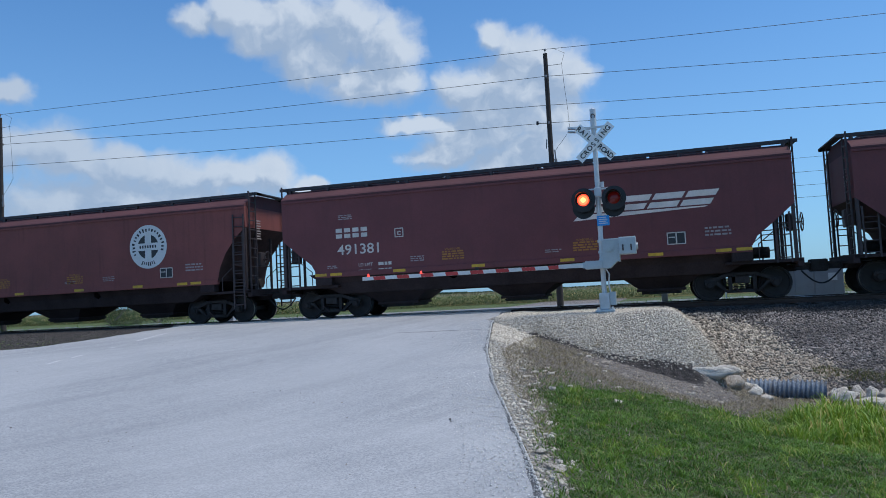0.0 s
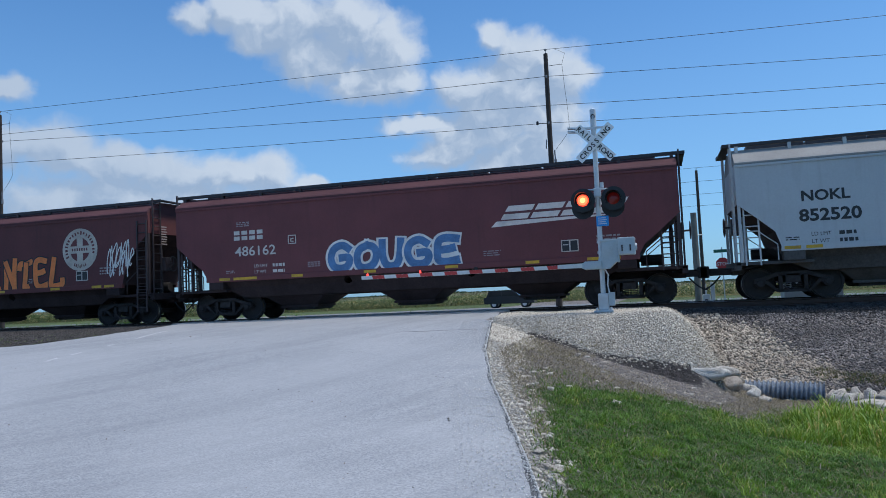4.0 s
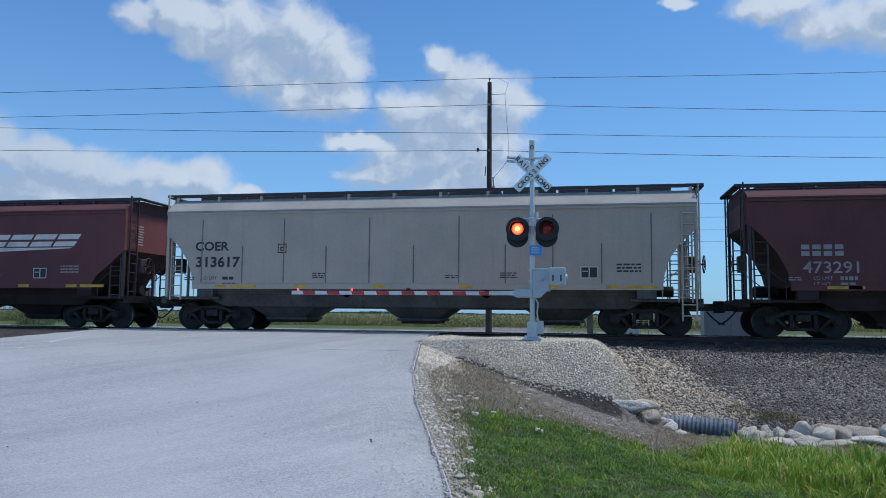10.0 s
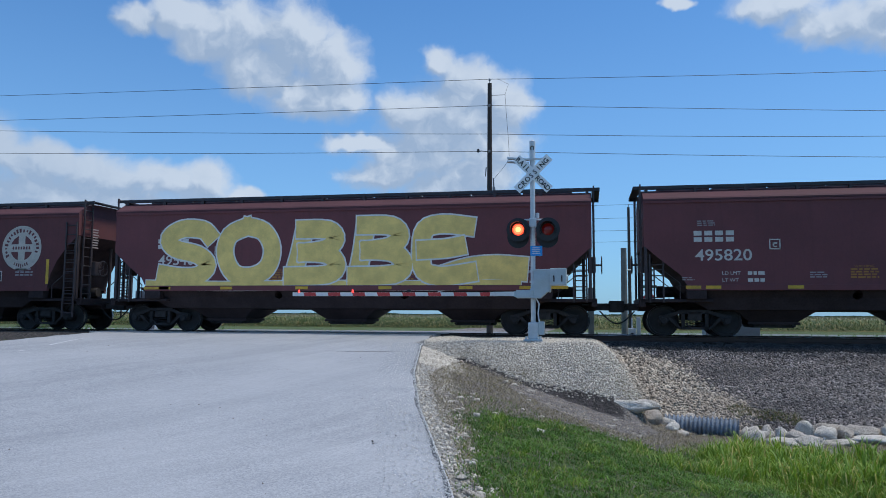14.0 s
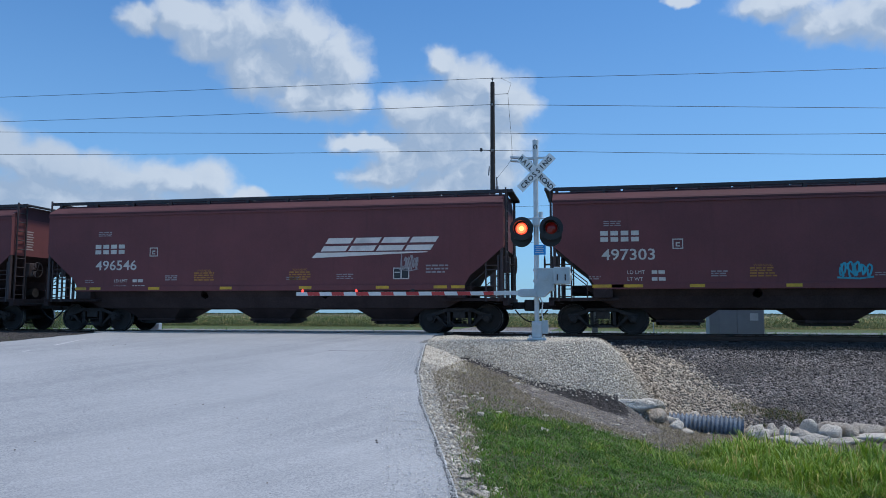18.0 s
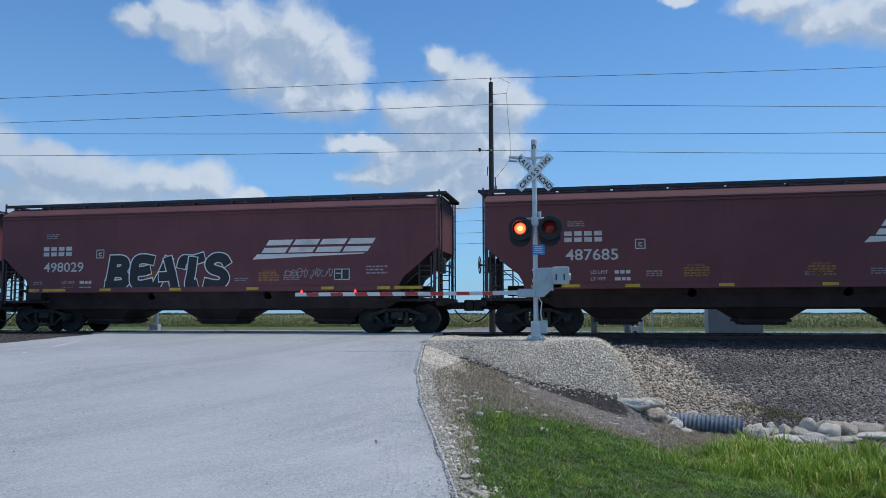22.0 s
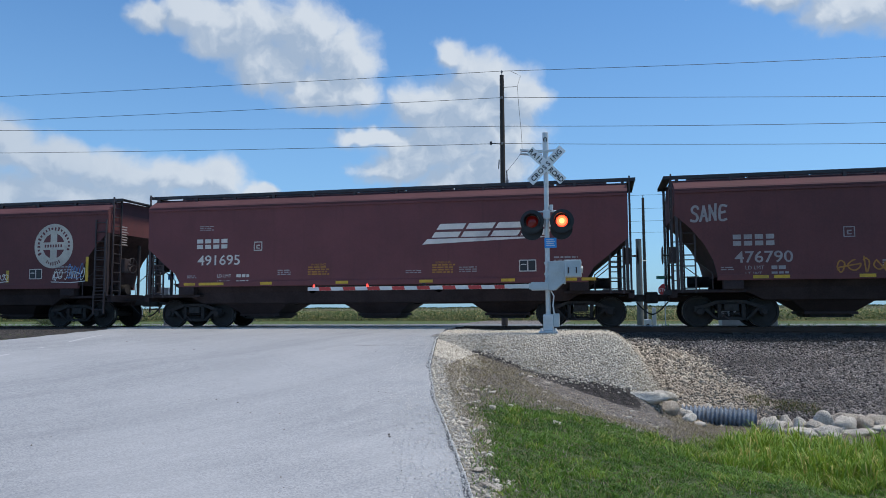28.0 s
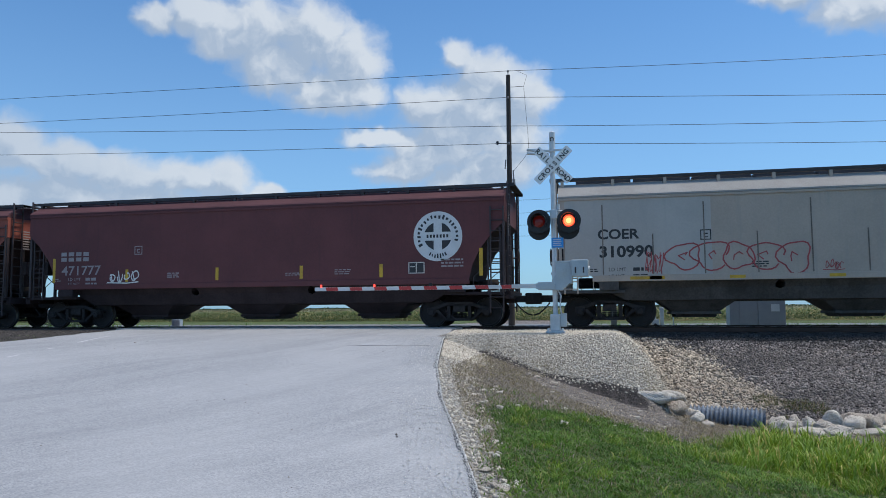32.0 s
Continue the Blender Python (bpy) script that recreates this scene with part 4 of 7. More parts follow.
KINDS = {  # pitch, half length, truck centre, cut under each end as (inset, height), paint, underside
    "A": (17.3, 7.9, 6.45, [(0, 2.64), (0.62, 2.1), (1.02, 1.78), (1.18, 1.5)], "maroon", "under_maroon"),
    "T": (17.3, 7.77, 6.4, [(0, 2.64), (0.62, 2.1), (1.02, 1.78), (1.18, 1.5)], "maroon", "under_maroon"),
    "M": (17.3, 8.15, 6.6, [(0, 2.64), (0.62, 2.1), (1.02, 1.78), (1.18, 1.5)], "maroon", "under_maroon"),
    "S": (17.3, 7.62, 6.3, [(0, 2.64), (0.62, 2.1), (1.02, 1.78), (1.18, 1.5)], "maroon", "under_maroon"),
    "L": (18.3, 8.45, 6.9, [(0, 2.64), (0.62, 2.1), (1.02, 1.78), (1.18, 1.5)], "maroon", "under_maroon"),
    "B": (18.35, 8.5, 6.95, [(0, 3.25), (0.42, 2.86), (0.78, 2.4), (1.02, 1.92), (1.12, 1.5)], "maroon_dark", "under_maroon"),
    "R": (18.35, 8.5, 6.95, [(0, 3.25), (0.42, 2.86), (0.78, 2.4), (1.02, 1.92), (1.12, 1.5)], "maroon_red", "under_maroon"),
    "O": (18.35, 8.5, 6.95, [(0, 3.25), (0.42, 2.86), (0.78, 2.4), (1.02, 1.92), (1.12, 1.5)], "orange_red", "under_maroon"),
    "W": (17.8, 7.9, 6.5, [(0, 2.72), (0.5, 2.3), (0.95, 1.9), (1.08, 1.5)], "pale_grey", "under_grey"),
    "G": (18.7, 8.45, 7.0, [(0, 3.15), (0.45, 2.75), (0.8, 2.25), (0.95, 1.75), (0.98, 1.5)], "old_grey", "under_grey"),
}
SIDE, SILL = 1.58, 1.34


def ladder(sh, x0, x1, y, z0, z1, step=0.32, r=0.018, along="x"):
    """Two stiles and round rungs."""
    def at(a, z):
        return (a, y, z) if along == "x" else (y, a, z)
    for a in (x0, x1):
        p = at(a, 0)
        sh.box(p[0] - 0.022, p[0] + 0.022, p[1] - 0.022, p[1] + 0.022, z0, z1)
    z = z0 + 0.15
    while z < z1:
        sh.cyl(at(x0, z), at(x1, z), r, seg=6)
        z += step
    return sh


def wheelset_shape():
    sh = Shape()
    for s in (-1, 1):
        sh.turned([(0.1, s * 0.70), (0.12, s * 0.74), (0.36, s * 0.725), (0.40, s * 0.69), (0.485, s * 0.69), (0.485, s * 0.715), (WHEEL_R, s * 0.73), (WHEEL_R - 0.006, s * 0.83), (0.395, s * 0.835), (0.385, s * 0.80), (0.14, s * 0.79), (0.13, s * 0.84), (0.0, s * 0.84)], (0, 0, 0), "y", 28)
        sh.cyl((0, s * 0.84, 0), (0, s * 1.16, 0), 0.075, seg=12)
        sh.turned([(0.0, s * 1.19), (0.085, s * 1.19), (0.1, s * 1.17), (0.1, s * 1.1)], (0, 0, 0), "y", 14)
        for k in range(3):
            a = k * 2.094
            sh.cyl((0.055 * math.cos(a), s * 1.185, 0.055 * math.sin(a)), (0.055 * math.cos(a), s * 1.205, 0.055 * math.sin(a)), 0.016, seg=6)
    sh.cyl((0, -0.8, 0), (0, 0.8, 0), 0.085, seg=12)
    return sh


def tread_shape():
    sh = Shape()
    for s in (-1, 1):
        sh.turned([(WHEEL_R + 0.0015, s * 0.745), (WHEEL_R - 0.003, s * 0.825)], (0, 0, 0), "y", 28)
    return sh


def side_frame_shape(s):
    """Cast side frame with its two windows, spring nest and journal boxes."""
    sh = Shape()
    y0, y1 = sorted((s * 0.93, s * 1.08))
    sh.prism([(-1.02, 0.60), (-0.72, 0.66), (-0.4, 0.78), (0.4, 0.78), (0.72, 0.66), (1.02, 0.60), (1.02, 0.52), (0.7, 0.56), (0.4, 0.67), (-0.4, 0.67), (-0.7, 0.56), (-1.02, 0.52)], y0, y1)
    sh.prism([(-0.34, 0.28), (-0.4, 0.2), (0.4, 0.2), (0.34, 0.28)], y0, y1)
    for m in (-1, 1):
        sh.prism([(m * 0.34, 0.2), (m * 0.42, 0.2), (m * 0.78, 0.52), (m * 0.66, 0.54)] if m > 0 else [(m * 0.66, 0.54), (m * 0.78, 0.52), (m * 0.42, 0.2), (m * 0.34, 0.2)], y0, y1)
        sh.box(m * 0.33 - 0.05, m * 0.33 + 0.05, y0, y1, 0.24, 0.7)
        sh.box(m * 0.88 - 0.15, m * 0.88 + 0.15, y0 - 0.01, y1 + 0.01, 0.44, 0.6, b=0.02)
        sh.cyl((m * 0.88, s * 0.9, WHEEL_R), (m * 0.88, s * 1.12, WHEEL_R), 0.125, seg=14)
    for dx in (-0.17, 0.0, 0.17):
        for k in range(5):
            sh.turned([(0.062, -0.012), (0.08, 0.0), (0.062, 0.012)], (dx, s * 1.0, 0.31 + k * 0.055), "z", 10)
    return sh


def build_car(kind):
    """A covered hopper car, as an Empty on the rail head with all its parts."""
    pitch, L, tc, cut, paint, under = KINDS[kind]
    grey = kind in "WG"
    eave = 3.86 if grey else 3.97
    car = thing("covered_hopper_car", "", "railroad car", "freight train")
    low = cut[-1][0]
    side = [(-L, eave)] + [(-L + a, z) for a, z in cut] + [(-L + low, SILL + 0.1), (L - low, SILL + 0.1)] + [(L - a, z) for a, z in reversed(cut)] + [(L, eave)]
    hull = Shape().prism(side, -SIDE, SIDE)
    m = len(cut)
    for i in range(1, 2 * m + 2):  # slope sheets and floor, their shade put into a darker colour
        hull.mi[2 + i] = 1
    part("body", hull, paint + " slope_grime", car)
    # roof: sloped eaves strip and a low crown
    rf = Shape()
    prof = [(-SIDE - 0.03, eave), (-SIDE - 0.03, eave + 0.05), (-SIDE + 0.02, eave + 0.1), (-1.1, 4.33), (-0.6, 4.42), (0.6, 4.42), (1.1, 4.33), (SIDE - 0.02, eave + 0.1), (SIDE + 0.03, eave + 0.05), (SIDE + 0.03, eave)]
    n = len(prof)
    rf.add([(-L, y, z) for y, z in prof] + [(L, y, z) for y, z in prof], [tuple(range(n - 1, -1, -1)), tuple(range(n, 2 * n))] + [(i, (i + 1) % n, (i + 1) % n + n, i + n) for i in range(n)])
    part("roof", rf, "grey_roof" if grey else "maroon_roof", car)
    trim = Shape().box(-L, L, -SIDE - 0.035, -SIDE - 0.002, eave - 0.075, eave - 0.01).box(-L, L, SIDE + 0.002, SIDE + 0.035, eave - 0.075, eave - 0.01)
    part("eave_rail", trim, paint, car)
    # running boards along the roof, with brackets
    for s in (-1, 1):
        rb = Shape()
        rb.box(-L - 0.26, L + 0.26, s * 0.98 - 0.2, s * 0.98 + 0.2, 4.43 if not grey else 4.48, 4.47 if not grey else 4.52)
        rb.box(-L - 0.26, L + 0.26, s * 1.18 - 0.012, s * 1.18 + 0.012, 4.38 if not grey else 4.44, 4.48 if not grey else 4.53)
        part("running_board", rb, "walk", car)
        for k in range(12):
            x = -L + 0.12 + k * (2 * L - 0.24) / 11
            br = Shape().prism([(x - 0.045, 4.19), (x + 0.045, 4.19), (x + 0.045, 4.44), (x - 0.045, 4.44)], *sorted((s * 1.1, s * 1.2)))
            part("board_bracket", br, paint if grey else "steel_dark", car)
    for k in range(9):
        a = -L + 0.5 + k * (2 * L - 1.0) / 9
        part("roof_hatch", Shape().box(a, a + (2 * L - 1.0) / 9 - 0.08, -0.36, 0.36, 4.42, 4.54 if not grey else 4.6, b=0.03), "walk", car)
    for e in (-1, 1):
        part("end_walkway", Shape().box(*sorted((e * (L + 0.02), e * (L + 0.26))), -1.15, 1.15, 4.43, 4.47), "walk", car)
    # sills
    for s in (-1, 1):
        y0, y1 = sorted((s * (SIDE - 0.1), s * (SIDE + 0.025)))
        part("side_sill", Shape().box(-L + low, L - low, y0, y1, SILL, SILL + 0.17, b=0.012), paint, car)
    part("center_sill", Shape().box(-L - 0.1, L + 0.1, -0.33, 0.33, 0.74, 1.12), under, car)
    # hopper bays
    gap = 4.2 if kind != "G" else 4.5
    for k in (-1, 0, 1):
        c = k * gap
        t0, t1 = c - gap / 2 - (0.75 if k < 0 else -0.02), c + gap / 2 + (0.75 if k > 0 else -0.02)
        hp = Shape()
        o0, o1 = (c - 1.2, c + 1.2)
        if k < 0:
            o0 = t0
        if k > 0:
            o1 = t1
        ring = lambda a0, a1, y, z0, z1: [(a0, -y, z0), (a1, -y, z1), (a1, y, z1), (a0, y, z0)]
        lo_, hi_ = (0.45 if k < 0 else 0.0), (0.45 if k > 0 else 0.0)
        w0, w1 = (0.0 if k < 0 else 0.11), (0.0 if k > 0 else 0.11)
        rings = [ring(t0, t1, 1.44, SILL + 0.12, SILL + 0.12), ring(t0 + lo_ * 0.3, t1 - hi_ * 0.3, 1.4, 1.36, 1.36), ring(t0 + lo_ * 0.6 + w0, t1 - hi_ * 0.6 - w1, 1.34, 1.25, 1.25), ring(t0 + lo_ * 0.9 + w0, t1 - hi_ * 0.9 - w1, 1.27, 1.14, 1.14),
                 ring(t0 + lo_ - 0.02, t1 - hi_ + 0.02, 1.25, 1.08, 1.08), ring(t0 + lo_ * 2.2 - 0.02, t1 - hi_ * 2.2 + 0.02, 1.15, 0.79, 0.79),
                 ring(c - 1.08, c + 1.08, 1.05, 0.75, 0.75), ring(c - 0.66, c + 0.66, 0.7, 0.44, 0.44)]
        f = []
        for j in range(7):
            f += [(j * 4 + i, j * 4 + (i + 1) % 4, (j + 1) * 4 + (i + 1) % 4, (j + 1) * 4 + i) for i in range(4)]
        hp.add([p for r in rings for p in r], f + [(28, 29, 30, 31)])
        hp.box(c - 0.72, c + 0.72, -0.74, 0.74, 0.36, 0.44, b=0.015)
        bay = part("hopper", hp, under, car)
        g = Shape().box(c - 0.58, c + 0.58, -0.62, 0.62, 0.27, 0.358, b=0.01)
        g.cyl((c - 0.55, -0.8, 0.33), (c - 0.55, 0.8, 0.33), 0.03, seg=8)
        g.cyl((c + 0.55, -0.8, 0.33), (c + 0.55, 0.8, 0.33), 0.03, seg=8)
        part("outlet_gate", g, "grime", bay)
    # ribs on the older grey cars
    if kind == "G":
        m = 11
        for k in range(m):
            x = -L + 1.3 + k * (2 * L - 2.6) / (m - 1)
            for s in (-1, 1):
                y0, y1 = sorted((s * SIDE, s * (SIDE + 0.014)))
                part("side_rib", Shape().box(x - 0.018, x + 0.018, y0, y1, SILL + 0.2, 3.62 - 0.9 * (k % 2), b=0.008), "seam_grey", car)
    # ends: platform, posts, ladders, brake wheel
    ladder_mat = "steel_dark" if not grey else paint
    for e in (-1, 1):
        pf = Shape().box(*sorted((e * (L - 1.9), e * (L + 0.12))), -1.5, 1.5, 1.0, 1.08, b=0.01)
        pf.box(*sorted((e * (L - 0.02), e * (L + 0.14))), -1.5, 1.5, 0.86, 1.1, b=0.01)
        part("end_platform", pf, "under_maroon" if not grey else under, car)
        for s in (-1, 1):
            part("corner_post", Shape().box(*sorted((e * (L - 0.09), e * (L - 0.01))), *sorted((s * 1.46, s * 1.56)), 1.08, cut[0][1] + 0.02), ladder_mat, car)
            x0, x1 = sorted((e * (L - 0.16), e * (L - 0.54)))
            part("ladder", ladder(Shape(), x0, x1, s * 1.5, 0.98, cut[1][1] + 0.3), ladder_mat, car)
            part("end_ladder", ladder(Shape(), *sorted((s * 0.98, s * 1.4)), e * (L + 0.07), 1.1, 4.5, along="y"), ladder_mat, car)
            if e > 0 and kind not in "AWLSTM":
                lad = ladder(Shape(), L - 0.44, L - 0.04, s * 1.62, 1.2, 3.7)
                part("side_ladder", lad, ladder_mat if not grey else paint, car)
            if e > 0 and kind not in "AWLSTM":
                part("step_ladder", ladder(Shape(), L - 0.46, L - 0.06, s * 1.63, 0.45, 1.25), ladder_mat if not grey else paint, car)
            part("slope_strut", Shape().cyl((e * (L - 0.25), s * 0.55, 1.08), (e * (L - 0.25), s * 0.55, cut[0][1] - 0.28), 0.05, seg=8), ladder_mat, car)
            part("grab_rail", Shape().tube([(e * (L - 1.0), s * 1.5, 1.1), (e * (L - 1.0), s * 1.5, 1.55), (e * (L - 0.5), s * 1.5, 1.95), (e * (L - 0.1), s * 1.5, 1.95)], 0.016, 6), ladder_mat, car)
        es = Shape()
        r_ = random.Random(7)
        for k in range(8):
            z = 3.5 - k * 0.09
            es.add([(e * (L + 0.004), y, zz) for y, zz in ((-0.85, z), (-0.85 + r_.uniform(0.25, 0.45), z), (-0.85 + 0.3, z + 0.045), (-0.85, z + 0.045))], [(0, 1, 2, 3)])
        tagged(part("end_stencil", es, "dim_white" if not grey else "black_paint", car), kind="stuff")
        bw = Shape().turned([(0.26, -0.015), (0.285, 0.0), (0.26, 0.015), (0.24, 0.0), (0.26, -0.015)], (e * (L + 0.3), -0.62, 2.15), "x", 20)
        for k in range(5):
            a = k * 1.2566
            bw.cyl((e * (L + 0.3), -0.62, 2.15), (e * (L + 0.3), -0.62 + 0.25 * math.cos(a), 2.15 + 0.25 * math.sin(a)), 0.012, seg=5)
        bw.cyl((e * (L + 0.1), -0.62, 2.15), (e * (L + 0.32), -0.62, 2.15), 0.03, seg=8)
        part("brake_wheel", bw, "steel_dark", car)
        part("brake_gear", Shape().box(*sorted((e * (L - 0.12), e * (L + 0.12))), -0.8, -0.44, 1.9, 2.4, b=0.04), "steel_dark", car)
        tank = Shape().cyl((e * (L - 1.2), 0.3, 1.35), (e * (L - 0.5), 0.3, 1.35), 0.17, seg=14)
        part("air_reservoir", tank, "grime", car)
        cp = Shape().box(*sorted((e * (L + 0.1), e * (pitch / 2 - 0.12))), -0.11, 0.11, 0.76, 0.98, b=0.03)
        cp.box(*sorted((e * (pitch / 2 - 0.24), e * (pitch / 2 + 0.06))), -0.2, 0.14 if e < 0 else 0.2, 0.7, 1.06, b=0.05)
        part("coupler", cp, "grime", car)
        hose = [(e * (pitch / 2 - 0.52 + 0.52 * k / 6), -0.36, 0.74 - 0.38 * math.sin(math.pi / 2 * k / 6)) for k in range(7)]
        part("air_hose", Shape().tube(hose, 0.024, 6), "tyre", car)
        part("pull_rod", Shape().cyl((e * (L - 0.3), -1.45, 0.92), (e * (pitch / 2 - 0.2), -0.25, 0.95), 0.018, seg=6), "grime", car)
    for s in (-1, 1):
        part("jacking_pad", Shape().box(tc - 0.28, tc + 0.28, *sorted((s * 1.3, s * (SIDE + 0.01))), 1.08, SILL + 0.02, b=0.02), under, car)
        part("jacking_pad", Shape().box(-tc - 0.28, -tc + 0.28, *sorted((s * 1.3, s * (SIDE + 0.01))), 1.08, SILL + 0.02, b=0.02), under, car)
    # trucks
    for e in (-1, 1):
        tr = Shape().box(-0.2, 0.2, -1.08, 1.08, 0.46, 0.74, b=0.03).cyl((0, 0, 0.7), (0, 0, 0.82), 0.2, seg=14)
        for m in (-1, 1):
            tr.cyl((m * 0.3, -0.72, 0.35), (m * 0.3, 0.72, 0.35), 0.05, seg=8)
        truck = part("truck", tr, "grime", car, at=(e * tc, 0, 0))
        for s in (-1, 1):
            part("side_frame", side_frame_shape(s), "grime", truck)
            part("brake_rod", Shape().cyl((-0.45, s * 1.02, 0.52), (-0.05, s * 1.13, 0.2), 0.02, seg=6), "steel_dark", truck)
        for m in (-1, 1):
            ws = new("wheelset", WHEELSET)
            ws.parent = truck
            ws.matrix_parent_inverse = Matrix.Translation((m * 0.89, 0, WHEEL_R))
    return car


WHEELSET = wheelset_shape()
_tr = tread_shape()
WHEELSET.add(_tr.v, _tr.f, 1)
WHEELSET = WHEELSET.mesh("wheelset", as_mats("wheel tread"), smooth=True)


# ---- markings on the sides
YS = -SIDE - 0.005


def flat(sh, poly, y=YS):
    """One flat polygon in x, z facing the camera side."""
    return sh.add([(x, y, z) for x, z in poly], [tuple(range(len(poly)))])


def rect(sh, x0, x1, z0, z1, y=YS, shear=0.0):
    return flat(sh, [(x0, z0), (x1, z0), (x1 + shear, z1), (x0 + shear, z1)], y)


def bars(sh, x, z, w, rows, h=0.035, gap=0.03, seed=1):
    """Rows of small writing that cannot be read."""
    r = random.Random(seed)
    for k in range(rows):
        a = x
        while a < x + w * r.uniform(0.85, 1.0):
            b = a + r.uniform(0.06, 0.2)
            rect(sh, a, min(b, x + w), z - k * (h + gap) - h, z - k * (h + gap))
            a = b + 0.035
    return sh


def road_mark(sh, x, z, h, n=4, w=0.22, gap=0.075):
    """A plain block for each letter of the owner's mark."""
    for k in range(n):
        a = x + k * (w + gap)
        rect(sh, a, a + w, z, z + h * 0.42)
        rect(sh, a, a + w, z + h * 0.58, z + h)


def slanted_logo(car, x, z):
    """Four slanted plain blocks over a tapering stroke; x, z is the stroke's lower tip."""
    h, lean, w = 0.42, 0.27, 0.86
    for k in range(4):
        a, b = x + 0.3 + k * (w + 0.06), z + 0.21
        d = w - 0.03
        sh = Shape()
        for u0, u1, v0, v1 in ((0, 1, 0, 0.4), (0, 1, 0.58, 1)):
            flat(sh, [(a + u * d + lean * v, b + h * v) for u, v in ((u0, v0), (u1, v0), (u1, v1), (u0, v1))])
        part("slanted_block", sh, "logo_white", car)
    part("tapering_stroke", flat(Shape(), [(x, z), (x + 3.75, z + 0.14), (x + 3.82, z + 0.17), (x + 0.16, z + 0.17)]), "logo_white", car, "white tapering stroke of the owner's mark")


def ring_emblem(car, x, z, r, clean=False):
    """A white disc with a cross and dark quarters; its rim writing becomes short bars."""
    sh, dk = Shape(), Shape()
    n = 40
    flat(sh, [(x + r * math.cos(6.2832 * k / n), z + r * math.sin(6.2832 * k / n)) for k in range(n)])
    part("emblem", sh, "tape_white" if clean else "emblem_cream", car, "round white emblem with a cross")
    q = r * 0.56
    for a0 in (0, 1, 2, 3):
        pts = []
        for k in range(7):
            a = a0 * math.pi / 2 + math.pi / 2 * k / 6
            pts.append((x + q * math.cos(a), z + q * math.sin(a)))
        s, c = (1 if a0 in (0, 1) else -1), (1 if a0 in (0, 3) else -1)
        t = r * 0.17
        keep = [(x + max(t, c * (px - x)) * c, z + max(t, s * (pz - z)) * s) for px, pz in pts] + [(x + c * t, z + s * t)]
        flat(dk, keep, YS - 0.003)
    rr = random.Random(int(x * 100))
    for a0, a1, n in ((205.0, -25.0, 19), (-118.0, -62.0, 7)):
        for k in range(n):
            a, w = math.radians(a0 + (a1 - a0) * (k + 0.2) / n), math.radians(abs(a1 - a0) / n * rr.uniform(0.4, 0.62))
            lo_, hi_ = r * rr.choice((0.7, 0.7, 0.74)), r * rr.choice((0.84, 0.84, 0.88))
            flat(dk, [(x + q * math.cos(b), z + q * math.sin(b)) for q, b in ((lo_, a), (lo_, a + w), (hi_, a + w), (hi_, a))], YS - 0.003)
    for k in range(7):
        rect(dk, x - r * 0.46 + k * r * 0.135, x - r * 0.46 + k * r * 0.135 + r * 0.08, z - r * 0.06, z + r * 0.07, YS - 0.003)
    part("emblem_inset", dk, "black_paint" if clean else "maroon", car, "dark quarters and rim bars of the emblem")


def stroke(sh, pts, w, y):
    """A flat ribbon along points, as of a spray can."""
    for (x0, z0), (x1, z1) in zip(pts, pts[1:]):
        y -= 0.00012  # later strokes lie on earlier ones
        d = math.hypot(x1 - x0, z1 - z0) or 1e-6
        nx, nz = -(z1 - z0) / d * w, (x1 - x0) / d * w
        ex, ez = (x1 - x0) / d * w * 0.6, (z1 - z0) / d * w * 0.6
        flat(sh, [(x0 - ex + nx, z0 - ez + nz), (x0 - ex - nx, z0 - ez - nz), (x1 + ex - nx, z1 + ez - nz), (x1 + ex + nx, z1 + ez + nz)], y)


def scrawl(car, x0, x1, z0, z1, mat, seed, w=0.014, loops=6):
    """A sprayed flourish of hooks, loops and ticks that spells nothing."""
    r = random.Random(seed)
    sh = Shape()
    step, h = (x1 - x0) / loops, z1 - z0
    last = None
    for k in range(loops):
        cx, cz = x0 + (k + 0.5) * step, z0 + h * r.uniform(0.4, 0.6)
        rx, rz = step * r.uniform(0.3, 0.6), h * r.uniform(0.3, 0.55)
        a0, sweep, tilt = r.uniform(0, 6.28), r.choice((-1, 1)) * r.uniform(3.0, 7.2), r.uniform(0.1, 0.5)
        pts = []
        for q in range(15):
            a = a0 + sweep * q / 14
            c, d = rx * math.cos(a) * (1 - 0.3 * q / 14), rz * math.sin(a) * (1 - 0.25 * math.sin(a * 1.5))
            pts.append((cx + c + tilt * d * 0.5, cz + d))
        if last and r.random() < 0.55:
            pts = [last] + pts
        stroke(sh, pts, w, YS - 0.004)
        last = pts[-1]
        if r.random() < 0.45:
            stroke(sh, [(cx - rx * 0.5, cz + rz * r.uniform(0.9, 1.2)), (cx, cz - rz * 1.1), (cx + rx * 0.2, cz - rz * 0.9)], w, YS - 0.0045)
    if r.random() < 0.5:
        stroke(sh, [(x0 - 0.05, z0 - 0.06 * h), (x0 + (x1 - x0) * 0.6, z0 - 0.14 * h), (x1, z0 - 0.02 * h)], w, YS - 0.005)
    tagged(part("sprayed_scribble", sh, mat, car, "thin sprayed scribble"), kind="stuff")


